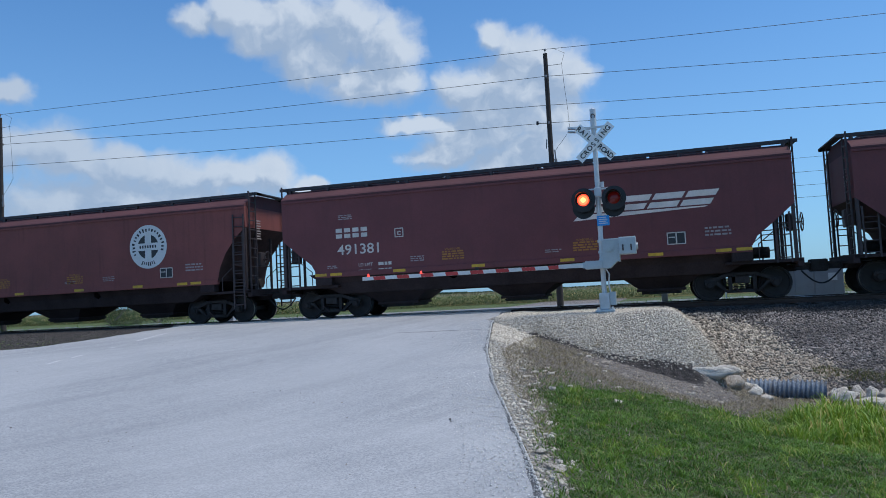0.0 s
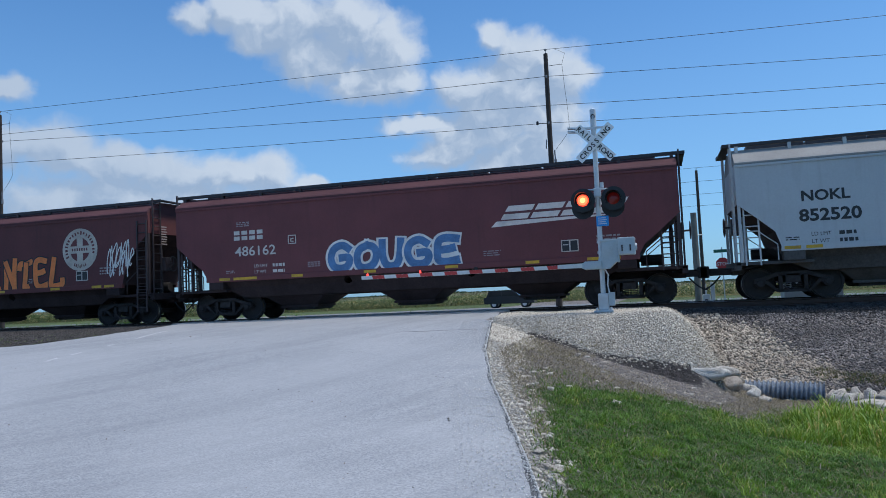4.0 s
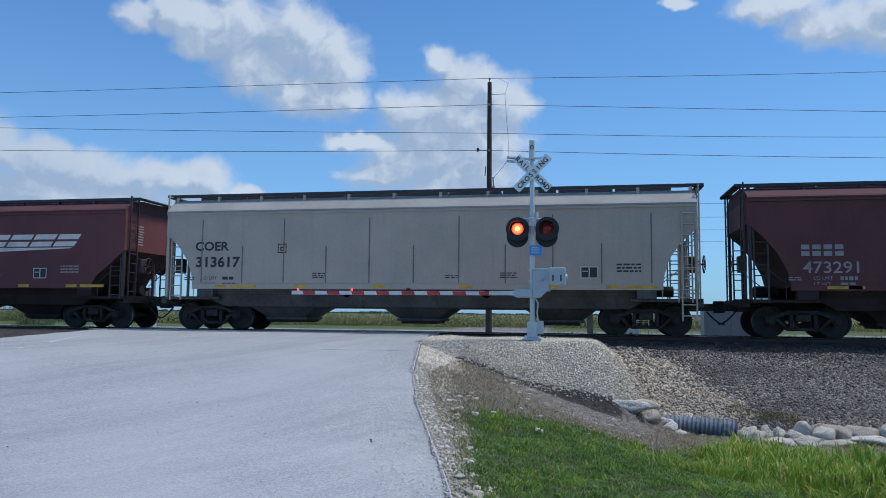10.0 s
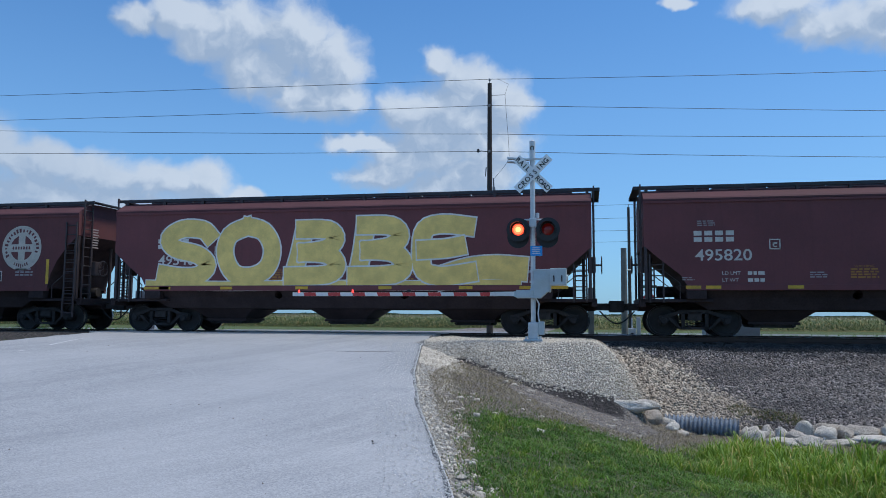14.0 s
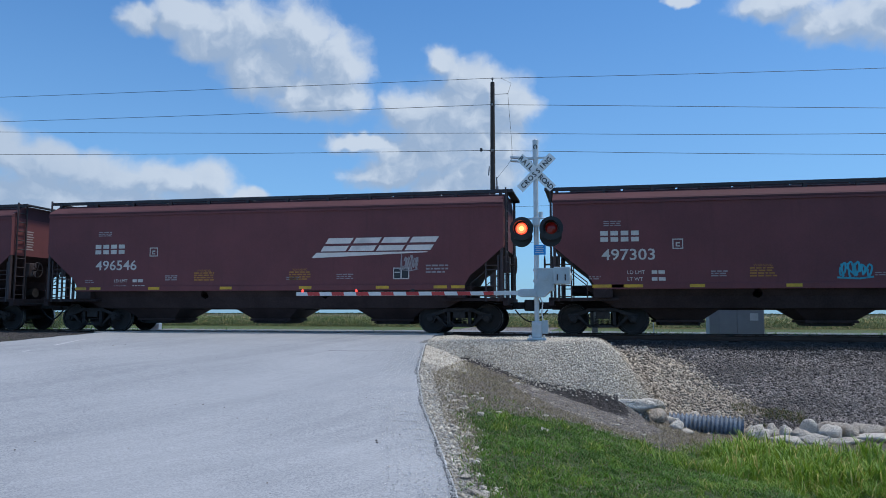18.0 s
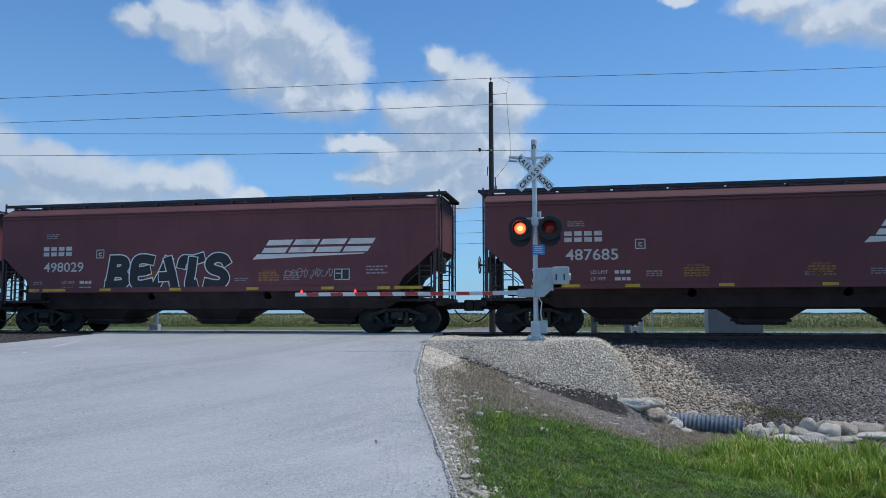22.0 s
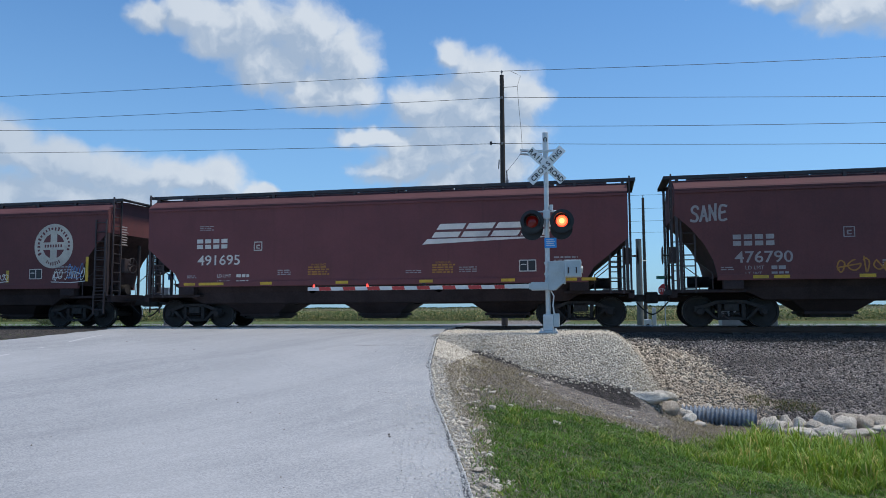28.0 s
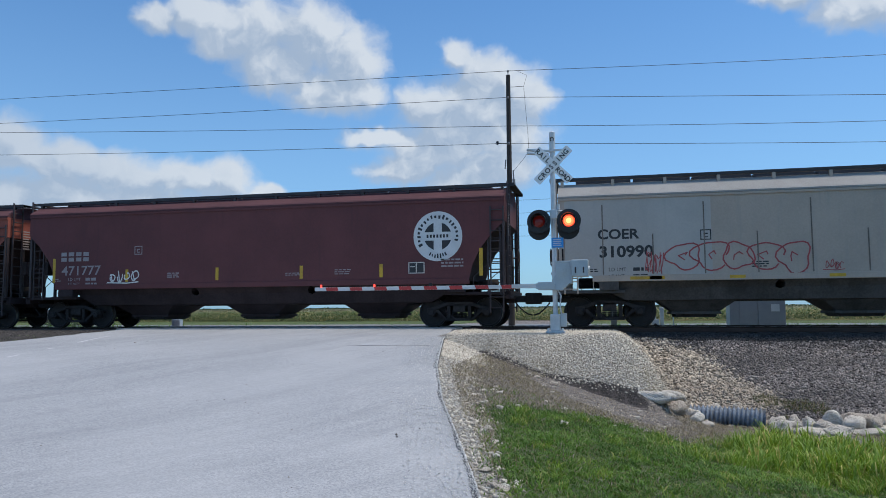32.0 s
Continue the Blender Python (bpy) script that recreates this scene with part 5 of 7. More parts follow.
GLYPHS = {  # thick strokes on a unit square
    "S": [[(0.95, 0.8), (0.8, 0.93), (0.4, 0.95), (0.12, 0.78), (0.25, 0.58), (0.7, 0.46), (0.9, 0.26), (0.7, 0.07), (0.35, 0.05), (0.0, 0.1)]],
    "O": [[(0.5, 0.96), (0.16, 0.8), (0.06, 0.45), (0.22, 0.1), (0.55, 0.04), (0.85, 0.2), (0.95, 0.55), (0.8, 0.86), (0.5, 0.96)]],
    "B": [[(0.16, 0.04), (0.22, 0.5), (0.25, 0.96)], [(0.2, 0.94), (0.7, 0.92), (0.86, 0.74), (0.7, 0.56), (0.3, 0.5)], [(0.3, 0.5), (0.75, 0.46), (0.95, 0.26), (0.8, 0.08), (0.1, 0.05)]],
    "E": [[(0.95, 0.9), (0.5, 0.95), (0.18, 0.86), (0.12, 0.5), (0.18, 0.14), (0.5, 0.04), (1.0, 0.1)], [(0.15, 0.5), (0.55, 0.52), (0.8, 0.56)]],
    "Z": [[(0.0, 0.78), (0.14, 0.93), (0.9, 0.88), (0.55, 0.5), (0.12, 0.12)], [(0.0, 0.06), (0.5, 0.1), (1.0, 0.06), (0.97, 0.24)]],
    "T": [[(0.0, 0.72), (0.1, 0.9), (0.55, 0.88), (1.0, 0.96)], [(0.56, 0.88), (0.5, 0.45), (0.42, 0.04), (0.7, 0.06)]],
    "R": [[(0.12, 0.03), (0.2, 0.5), (0.16, 0.95)], [(0.18, 0.92), (0.7, 0.92), (0.9, 0.74), (0.68, 0.54), (0.25, 0.5)], [(0.45, 0.5), (0.75, 0.26), (1.05, 0.04)]],
    "A": [[(0.02, 0.04), (0.28, 0.5), (0.46, 0.96)], [(0.46, 0.96), (0.7, 0.5), (0.92, 0.03)], [(0.24, 0.36), (0.8, 0.38)]],
    "G": [[(0.92, 0.8), (0.6, 0.96), (0.2, 0.82), (0.06, 0.45), (0.25, 0.1), (0.7, 0.05), (0.94, 0.22), (0.92, 0.46), (0.55, 0.46)]],
    "U": [[(0.08, 0.95), (0.1, 0.4), (0.3, 0.07), (0.68, 0.06), (0.88, 0.35), (0.95, 0.96)]],
    "I": [[(0.3, 0.66), (0.5, 0.66), (0.46, 0.05), (0.75, 0.05)], [(0.42, 0.92), (0.55, 0.94)]],
    "N": [[(0.08, 0.03), (0.16, 0.5), (0.14, 0.92)], [(0.14, 0.9), (0.5, 0.48), (0.84, 0.06)], [(0.84, 0.05), (0.86, 0.5), (0.96, 0.98)]],
    "L": [[(0.3, 0.98), (0.2, 0.5), (0.14, 0.08), (0.6, 0.06), (1.05, 0.1), (1.06, 0.26)]],
}


def rounded(pts, n=4):
    """A smooth line through the points."""
    if len(pts) < 3:
        return pts
    p = [pts[0]] + pts + [pts[-1]]
    out = []
    for a, b, c, d in zip(p, p[1:], p[2:], p[3:]):
        for k in range(n):
            t = k / n
            out.append(tuple(0.5 * (2 * b[q] + (c[q] - a[q]) * t + (2 * a[q] - 5 * b[q] + 4 * c[q] - d[q]) * t * t + (3 * b[q] - a[q] - 3 * c[q] + d[q]) * t ** 3) for q in (0, 1)))
    return out + [pts[-1]]


def sprayed(car, strokes, w, rim, fill, edge, label, halo=None):
    """Thick sprayed lines with an outline, and a halo where the piece has them."""
    back, front, glow = Shape(), Shape(), Shape()
    for k, pts in enumerate(strokes):
        y = YS - 0.006 - 0.0009 * (k // 3)
        stroke_wide(front, pts, w, y - 0.0004)
        stroke_wide(back, pts, w + rim, y)
        if halo:
            stroke_wide(glow, pts, w + rim * 2.0, YS - 0.0035)
    ob = tagged(part("sprayed_piece", front, fill, car, label), kind="stuff")
    tagged(part("sprayed_outline", back, edge, ob), kind="stuff")
    if halo:
        tagged(part("sprayed_halo", glow, halo, ob), kind="stuff")


def stroke_wide(sh, pts, w, y):
    """One ribbon with mitred joints and blunt ends."""
    n, left, right = len(pts), [], []
    for k in range(n):
        (x0, z0), (x1, z1) = pts[max(k - 1, 0)], pts[min(k + 1, n - 1)]
        d = math.hypot(x1 - x0, z1 - z0) or 1e-6
        tx, tz = (x1 - x0) / d, (z1 - z0) / d
        push = -0.7 * w if k == 0 else (0.7 * w if k == n - 1 else 0.0)
        x, z = pts[k][0] + tx * push, pts[k][1] + tz * push
        left.append((x - tz * w, z + tx * w))
        right.append((x + tz * w, z - tx * w))
    for k in range(n - 1):
        yy = y - 0.00001 * k
        sh.add([(px, yy, pz) for px, pz in (right[k], right[k + 1], left[k + 1], left[k])], [(0, 1, 2, 3)])


def fat_letters(car, word, x0, x1, z0, z1, fill, edge, seed, w=0.14, rim=0.05, halo=None, label="large sprayed lettering piece"):
    """Sprayed letters that lean and crowd one another."""
    r = random.Random(seed)
    step, strokes = (x1 - x0) / len(word), []
    for k, ch in enumerate(word):
        a, sx = x0 + k * step + w * 0.75, step * r.uniform(1.0, 1.08) - w * 1.5
        b, sz = z0 + w + r.uniform(0, 0.04), (z1 - z0) * r.uniform(0.94, 1.02) - 2 * w
        lean = r.uniform(-0.08, 0.14)
        for line in GLYPHS[ch]:
            strokes.append(rounded([(a + (u + lean * v) * sx, b + v * sz) for u, v in line]))
    sprayed(car, strokes, w, rim, fill, edge, label, halo)


def wild_piece(car, x0, x1, z0, z1, n, fill, edge, seed, w=0.11, rim=0.045, halo=None, label="tangled sprayed piece with hooks and arrows"):
    """Tangled thick hooks, loops and arrows that spell nothing."""
    r = random.Random(seed)
    step, h, strokes = (x1 - x0) / n, z1 - z0, []
    for k in range(n):
        a = x0 + k * step
        for _ in range(3):
            u, v, t = r.uniform(0.0, 0.4), r.uniform(0.06, 0.3), r.choice((-1, 1))
            pts = [(u, v), (u + 0.3 * t + r.uniform(-0.1, 0.1), v + 0.25), (u + r.uniform(0.0, 0.4), v + 0.5), (u + 0.35 * t + 0.3, v + r.uniform(0.5, 0.68)), (u + r.uniform(0.4, 0.8), v + r.uniform(0.2, 0.6))]
            pts = [(min(max(p, -0.15), 1.15), min(max(q, 0.06), 0.94)) for p, q in pts[:r.choice((3, 4, 5))]]
            strokes.append(rounded([(a + p * step, z0 + w * 0.6 + q * (h - 1.2 * w)) for p, q in pts], 2))
    sprayed(car, strokes, w, rim, fill, edge, label, halo)


def bubbles(car, x0, x1, z0, z1, n, mat, seed, w=0.02):
    """Outlines of fat rounded bodies sprayed side by side; they spell nothing."""
    r = random.Random(seed)
    sh = Shape()
    step = (x1 - x0) / n
    for k in range(n):
        cx, rx = x0 + (k + 0.5) * step, step * r.uniform(0.55, 0.68)
        rz, a3, p3 = (z1 - z0) / 2 * r.uniform(0.8, 1.0), r.uniform(0.08, 0.18), r.uniform(0, 6)
        cz = (z0 + z1) / 2 + r.uniform(-0.06, 0.06)
        pts = []
        for j in range(25):
            a = 6.2832 * j / 24
            d = 1 + a3 * math.sin(3 * a + p3) + 0.06 * math.sin(5 * a + p3 * 2)
            pts.append((cx + rx * d * math.cos(a), cz + rz * d * math.sin(a)))
        stroke(sh, pts[:r.choice((19, 22, 25))], w, YS - 0.004)
        q = [(cx + rx * 0.3 * math.cos(t) + r.uniform(-0.1, 0.1), cz + rz * 0.3 * math.sin(t)) for t in (0.3, 1.6, 3.0, 4.4)]
        stroke(sh, q, w * 0.8, YS - 0.004)
    tagged(part("sprayed_outline", sh, mat, car, "large sprayed outline piece"), kind="stuff")


# shade under the car ends, painted as a dark sheet colour
M["slope_grime"] = material("shaded_slope_sheet", (0.066, 0.04, 0.038), 0.85, spec=0.2, var=0.4, scale=1.5, fine=20, bump=0.1)
M["emblem_cream"] = material("weathered_cream_emblem_paint", (0.56, 0.49, 0.41), 0.65, var=0.2, scale=1.6, fine=25, dirt=(0.33, 0.26, 0.22), bump=0.02)
M["seam_grey"] = material("dirty_weld_seam", (0.2, 0.17, 0.145), 0.8, spec=0.2, var=0.3, scale=3, bump=0.05)
M["primer_grey"] = material("newer_cool_grey_paint", (0.47, 0.445, 0.405), 0.65, spec=0.3, var=0.08, scale=0.8, fine=20, streak=0.25, dirt=(0.34, 0.33, 0.31), bump=0.03)
M["spray_cyan"] = material("cyan_spray", (0.045, 0.33, 0.41), 0.5, var=0.3, scale=3, bump=0.0)
M["spray_blue"] = material("blue_spray", (0.09, 0.2, 0.38), 0.5, var=0.3, scale=2.5, bump=0.0)
M["spray_orange"] = material("orange_spray", (0.86, 0.22, 0.045), 0.5, var=0.18, scale=3, bump=0.0)
M["spray_yellow"] = material("yellow_spray", (0.86, 0.61, 0.18), 0.55, var=0.18, scale=2.0, bump=0.0)
M["spray_white"] = material("white_spray", (0.74, 0.71, 0.66), 0.5, var=0.15, scale=4, bump=0.0)
M["spray_black"] = material("black_spray", (0.015, 0.015, 0.017), 0.5, var=0.3, scale=4, bump=0.0)
M["spray_red"] = material("red_spray", (0.4, 0.07, 0.07), 0.5, var=0.25, scale=4, bump=0.0)

TYPES = "AARWLBSBGAAABAATMTTABABGBO"
NUMBERS = ["", "491381", "481364", "852520", "486162", "476064", "498690", "473291", "313617", "497306", "495820", "495409", "478507", "497303", "496546", "495226", "487685", "498029", "495443", "492213", "476790", "491695", "473251", "310990", "471777", ""]
LABELS = {"T": "maroon covered hopper car with a white slanted mark", "M": "long maroon covered hopper car with a white slanted mark", "S": "short maroon covered hopper car with a white slanted mark", "L": "long maroon covered hopper car with blue sprayed lettering", "A": "maroon covered hopper car with a white slanted mark", "B": "dark maroon covered hopper car with a round white emblem", "R": "red-brown covered hopper car with a round white emblem",
          "O": "faded orange-red covered hopper car with dark ends", "W": "pale grey covered hopper car with smooth sides", "G": "weathered grey covered hopper car with ribbed sides"}


MARK_X = {1: -5.95, 2: -7.0, 3: -6.35, 4: -6.15, 5: -7.25, 6: -6.8, 7: -7.4, 8: -7.5, 11: -6.3, 12: -7.1, 14: -6.05, 16: -5.75, 17: -6.24, 20: -7.25, 21: -6.3, 22: -7.44, 23: -7.66, 24: -7.57, 25: -7.4}
LOGO_X = {1: 1.81, 4: 2.89, 6: 1.72, 14: 1.75, 15: 2.35, 16: 2.47, 17: 1.53, 21: 1.44}


def mark_car(car, i):
    kind, num = ("A" if TYPES[i] in "LSTM" else TYPES[i]), NUMBERS[i]
    L = KINDS[TYPES[i]][1]
    ink = "black_paint" if kind in "WG" else ("white_paint" if kind == "A" else "dim_white")
    mark_z, num_z = {"A": (2.74, 2.2), "B": (2.32, 1.84), "R": (2.24, 1.78), "O": (2.32, 1.84), "W": (2.7, 2.14), "G": (2.6, 2.06)}[kind]
    mark_x = MARK_X.get(i, -6.5)
    if i in (1, 14, 17, 21):
        mark_z, num_z = mark_z - 0.14, num_z - 0.14
    if kind in "WG":
        part("reporting_mark", text_shape("NOKL" if kind == "W" else "COER", 0.4, mark_x + (0.1 if kind == "W" else 0.0), mark_z, YS, fat=0.012, stretch=1.12), ink, car)
    for k in range(4 if kind not in "WG" else 0):
        sh = Shape()
        road_mark(sh, mark_x + k * 0.295, mark_z, 0.32, 1)
        part("mark_block", sh, ink, car)
    if num:
        part("car_number", text_shape(num, 0.46, mark_x + 0.03, num_z, YS, fat=0.014 if kind in "WG" else 0.005, stretch=1.13), ink, car)
        lo1, lo2 = (0.42, 0.62) if kind in "AWG" else (0.2, 0.37)
        lim = text_shape("LD LMT", 0.15, mark_x + 0.75 if kind == "A" else mark_x + 0.3, num_z - lo1, YS)
        lim2 = text_shape("LT WT", 0.15, mark_x + 0.75 if kind == "A" else mark_x + 0.3, num_z - lo2, YS)
        lim.add(lim2.v, lim2.f)
        bars(lim, mark_x + (1.45 if kind == "A" else 1.0), num_z - lo1 + 0.1, 0.45, 1, 0.1, 0.1, i)
        bars(lim, mark_x + (1.45 if kind == "A" else 1.0), num_z - lo2 + 0.1, 0.45, 1, 0.1, 0.1, i + 1)
        tagged(part("weight_stencil", lim, ink, car), kind="stuff")
    # small writing and framed panels
    sm = Shape()
    bars(sm, mark_x + 0.1, 3.36, 0.5, 3, 0.03, 0.03, i) if kind in "AR" else None
    bars(sm, mark_x - 0.35, 1.72, 0.35, 2, 0.03, 0.03, i + 2)
    bars(sm, -3.4, 1.86, 0.45, 3, 0.035, 0.03, i + 3)
    bars(sm, 0.9, 1.78, 0.5, 2, 0.03, 0.03, i + 4)
    bars(sm, 2.6, 1.86, 0.55, 3, 0.03, 0.035, i + 5)
    bars(sm, L - 2.4, 2.12, 0.7, 3, 0.05, 0.05, i + 6)
    tagged(part("small_stencil", sm, ink if kind in "WG" else "dim_white", car), kind="stuff")
    bx = mark_x + 2.05 if kind == "A" else mark_x + 2.9
    fr = Shape()
    for a, b, c, d in ((0, 0.3, 0, 0.03), (0, 0.3, 0.27, 0.3), (0, 0.03, 0, 0.3), (0.27, 0.3, 0, 0.3), (0.09, 0.21, 0.07, 0.1), (0.09, 0.21, 0.16, 0.2), (0.09, 0.13, 0.07, 0.2)):
        rect(fr, bx + a, bx + b, 2.5 + c, 2.5 + d)
    part("inspection_mark", fr, ink, car)
    pn = Shape()
    px = L - 3.45
    rect(pn, px, px + 0.52, 1.68, 2.04, YS)
    part("test_panel", pn, "black_paint" if kind != "W" else "white_paint", car)
    pf = Shape()
    for a, b, c, d in ((0, 0.52, 0, 0.03), (0, 0.52, 0.33, 0.36), (0, 0.03, 0, 0.36), (0.49, 0.52, 0, 0.36), (0.24, 0.28, 0, 0.36), (0.05, 0.22, 0.2, 0.23)):
        rect(pf, px + a, px + b, 1.68 + c, 1.68 + d, YS - 0.003)
    part("test_panel_frame", pf, "white_paint", car)
    if kind in "AR":
        for x in (-2.35, 1.75 if i % 2 else 1.0):
            am = Shape()
            word = text_shape("WARNING", 0.105, x + 0.1, 1.97, YS)
            am.add(word.v, word.f)
            bars(am, x, 1.95, 0.72, 4, 0.045, 0.03, i + int(x * 7))
            tagged(part("warning_stencil", am, "amber_text", car), kind="stuff")
    # reflective tape along the sill, upright on some cars
    if i in (12, 22, 24):
        for x in (-7.9, -5.0, -1.6, 1.4, 4.1, 7.3):
            h = 0.85 if abs(x) > 7 else 0.42
            part("reflector_tape", rect(Shape(), x, x + 0.11, 1.58, 1.58 + h, YS - 0.002), "yellow_tape", car)
    else:
        r = random.Random(i)
        for x in (-6.75, -6.2, -4.0, -1.4, 1.35, 3.9, 5.75, 6.3):
            w = 0.42 if abs(x) < 6 else r.choice((0.42, 0.9, 0.42))
            part("reflector_tape", rect(Shape(), x, x + w, SILL + 0.045, SILL + 0.135, -SIDE - 0.029), "yellow_tape", car)
    if kind == "A" and i != 11:
        slanted_logo(car, LOGO_X.get(i, 2.09), 2.37 if i in (14, 17) else 2.57)
    if kind in "BR":
        ring_emblem(car, {2: 4.58, 5: 5.24, 12: 6.3, 20: 5.6}.get(i, 6.0), 2.83, 0.78, i in (2, 24))


def graffiti(cars):
    fat_letters(cars[4], "GOUGE", -2.7, 1.8, 1.4, 2.5, "spray_blue", "spray_white", 3, 0.125, 0.075)
    wild_piece(cars[5], -5.95, -2.0, 1.4, 2.52, 7, "spray_cyan", "spray_black", 44, 0.1, 0.032)
    wild_piece(cars[5], -2.0, 1.1, 1.42, 2.55, 5, "spray_orange", "spray_black", 47, 0.095, 0.035)
    fat_letters(cars[5], "INTEL", 1.0, 4.45, 1.38, 2.7, "spray_orange", "spray_black", 9, 0.105, 0.045)
    scrawl(cars[5], 6.4, 7.6, 1.8, 2.9, "spray_white", 41, 0.02)
    scrawl(cars[7], -3.65, -2.6, 1.6, 2.2, "spray_white", 5, 0.018, 6)
    scrawl(cars[7], -0.3, 2.0, 1.55, 2.1, "spray_white", 6, 0.03, 7)
    fat_letters(cars[9], "ZETR", -4.4, 0.9, 1.38, 2.55, "spray_cyan", "spray_black", 12, 0.15, 0.055, halo="amber_text")
    scrawl(cars[10], 5.4, 6.5, 1.7, 2.06, "spray_white", 8, 0.016, 7)
    scrawl(cars[10], 4.6, 5.9, 1.38, 1.58, "spray_white", 9, 0.014, 7)
    fat_letters(cars[11], "SOBBE", -6.3, 4.4, 1.42, 3.78, "spray_yellow", "spray_white", 10, 0.285, 0.05, label="huge yellow sprayed lettering piece")
    sprayed(cars[11], [rounded([(-6.6, 1.55), (-4.0, 1.5), (0.0, 1.52), (3.0, 1.5), (5.7, 1.55)])], 0.14, 0.03, "spray_yellow", "spray_white", "long yellow sprayed underline")
    sprayed(cars[11], [rounded([(3.4, 1.75), (4.2, 1.98), (5.0, 2.05), (5.75, 2.0)])], 0.36, 0.045, "spray_yellow", "spray_white", "yellow sprayed tail of the lettering")
    scrawl(cars[12], -4.8, -2.4, 1.6, 2.2, "spray_white", 14, 0.02, 7)
    scrawl(cars[12], 1.5, 3.8, 1.6, 2.0, "spray_blue", 15, 0.025, 7)
    scrawl(cars[13], 0.0, 0.85, 1.66, 2.06, "spray_cyan", 16, 0.025, 5)
    scrawl(cars[14], 4.7, 5.25, 2.0, 2.4, "dim_white", 17, 0.014, 7)
    scrawl(cars[16], 5.1, 5.9, 1.76, 2.16, "spray_white", 18, 0.016, 6)
    fat_letters(cars[17], "BEATS", -3.9, 0.75, 1.36, 2.62, "spray_black", "spray_white", 20, 0.15, 0.04)
    scrawl(cars[17], 2.65, 4.3, 1.78, 2.05, "dim_white", 21, 0.012, 8)
    for k in range(4):
        scrawl(cars[18], -7.75, -6.6, 2.66 + 0.3 * k, 2.86 + 0.3 * k, "spray_white", 22 + k, 0.014, 7)
    scrawl(cars[18], -4.7, -3.6, 1.68, 2.0, "spray_white", 27, 0.012, 6)
    scrawl(cars[18], -3.05, -1.65, 1.66, 2.0, "spray_white", 28, 0.012, 6)
    part("white_placard", rect(Shape(), 6.0, 6.5, 1.62, 1.9, YS - 0.003), "tape_white", cars[19], "blank white placard")
    fat_letters(cars[20], "SANE", -8.4, -7.4, 3.0, 3.55, "dim_white", "dim_white", 31, 0.03, 0.004, label="small white sprayed word")
    scrawl(cars[20], -4.6, -2.4, 1.55, 1.95, "amber_text", 31, 0.02, 7)
    scrawl(cars[20], 0.4, 2.6, 1.55, 1.95, "spray_white", 32, 0.014, 8)
    scrawl(cars[22], -0.1, 3.1, 1.5, 2.15, "dim_white", 33, 0.014, 7)
    scrawl(cars[22], -8.2, -7.3, 2.9, 3.5, "dim_white", 34, 0.012, 7)
    scrawl(cars[22], 3.3, 4.2, 1.62, 1.9, "spray_white", 35, 0.012, 6)
    scrawl(cars[22], -4.6, -2.2, 1.5, 1.85, "dim_white", 65, 0.012, 8)
    scrawl(cars[22], 6.0, 7.3, 1.6, 2.0, "spray_white", 66, 0.012, 6)
    scrawl(cars[22], 6.6, 7.2, 1.75, 2.15, "spray_blue", 36, 0.012, 5)
    bubbles(cars[23], -5.6, -1.9, 1.55, 2.45, 5, "spray_red", 37, 0.02)
    scrawl(cars[23], -6.3, -5.8, 1.6, 2.2, "spray_red", 38, 0.012, 4)
    scrawl(cars[23], -1.5, -1.0, 1.6, 1.85, "spray_red", 58, 0.01, 4)
    part("repainted_panel", rect(Shape(), -8.62, -4.45, 1.52, 3.76, -SIDE - 0.0025), "primer_grey", cars[23], "newer cool grey repainted panel")
    scrawl(cars[24], -5.65, -4.5, 1.58, 1.92, "spray_white", 39, 0.02, 4)
    scrawl(cars[15], 2.2, 4.0, 1.6, 1.9, "dim_white", 40, 0.014, 7)


# every car stands where the couplings put it, counted from car 10
CENTRES = {10: -164.90}
PITCH = [KINDS["A" if k == "L" else k][0] for k in TYPES]
for _i in range(11, 26):
    CENTRES[_i] = CENTRES[_i - 1] - (PITCH[_i] + PITCH[_i - 1]) / 2
for _i in range(9, -1, -1):
    CENTRES[_i] = CENTRES[_i + 1] + (PITCH[_i] + PITCH[_i + 1]) / 2
CENTRES[3] += 0.35
SLACK = {5: -0.3, 6: -0.55, 7: -0.3, 8: -0.1, 15: 0.13, 17: -0.15, 18: -0.12, 20: -0.32, 21: -0.22, 22: -0.36, 23: -0.36, 24: -0.4}
RUN = [(0.0, 0.0), (1.5, 18.62), (3.5, 43.57), (5.5, 68.78), (7.0, 87.25), (9.0, 111.99), (12.0, 149.49), (14.5, 180.73), (16.5, 205.85), (19.0, 237.21),
       (22.0, 274.80), (25.5, 318.80), (27.5, 344.12), (30.0, 375.62), (32.0, 401.02)]


def run(t):
    """Metres that the train has gone at t: smooth through the table."""
    ts, ss = [r[0] for r in RUN], [r[1] for r in RUN]
    k = min(max(int(np.searchsorted(ts, t)) - 1, 0), len(ts) - 2)

    def slope(j):
        if j == 0:
            return (ss[1] - ss[0]) / (ts[1] - ts[0])
        if j == len(ts) - 1:
            return (ss[-1] - ss[-2]) / (ts[-1] - ts[-2])
        h0, h1 = ts[j] - ts[j - 1], ts[j + 1] - ts[j]
        return ((ss[j] - ss[j - 1]) / h0 * h1 + (ss[j + 1] - ss[j]) / h1 * h0) / (h0 + h1)
    h = ts[k + 1] - ts[k]
    u = (t - ts[k]) / h
    return ((2 * u ** 3 - 3 * u ** 2 + 1) * ss[k] + (u ** 3 - 2 * u ** 2 + u) * h * slope(k) + (3 * u ** 2 - 2 * u ** 3) * ss[k + 1] + (u ** 3 - u ** 2) * h * slope(k + 1))


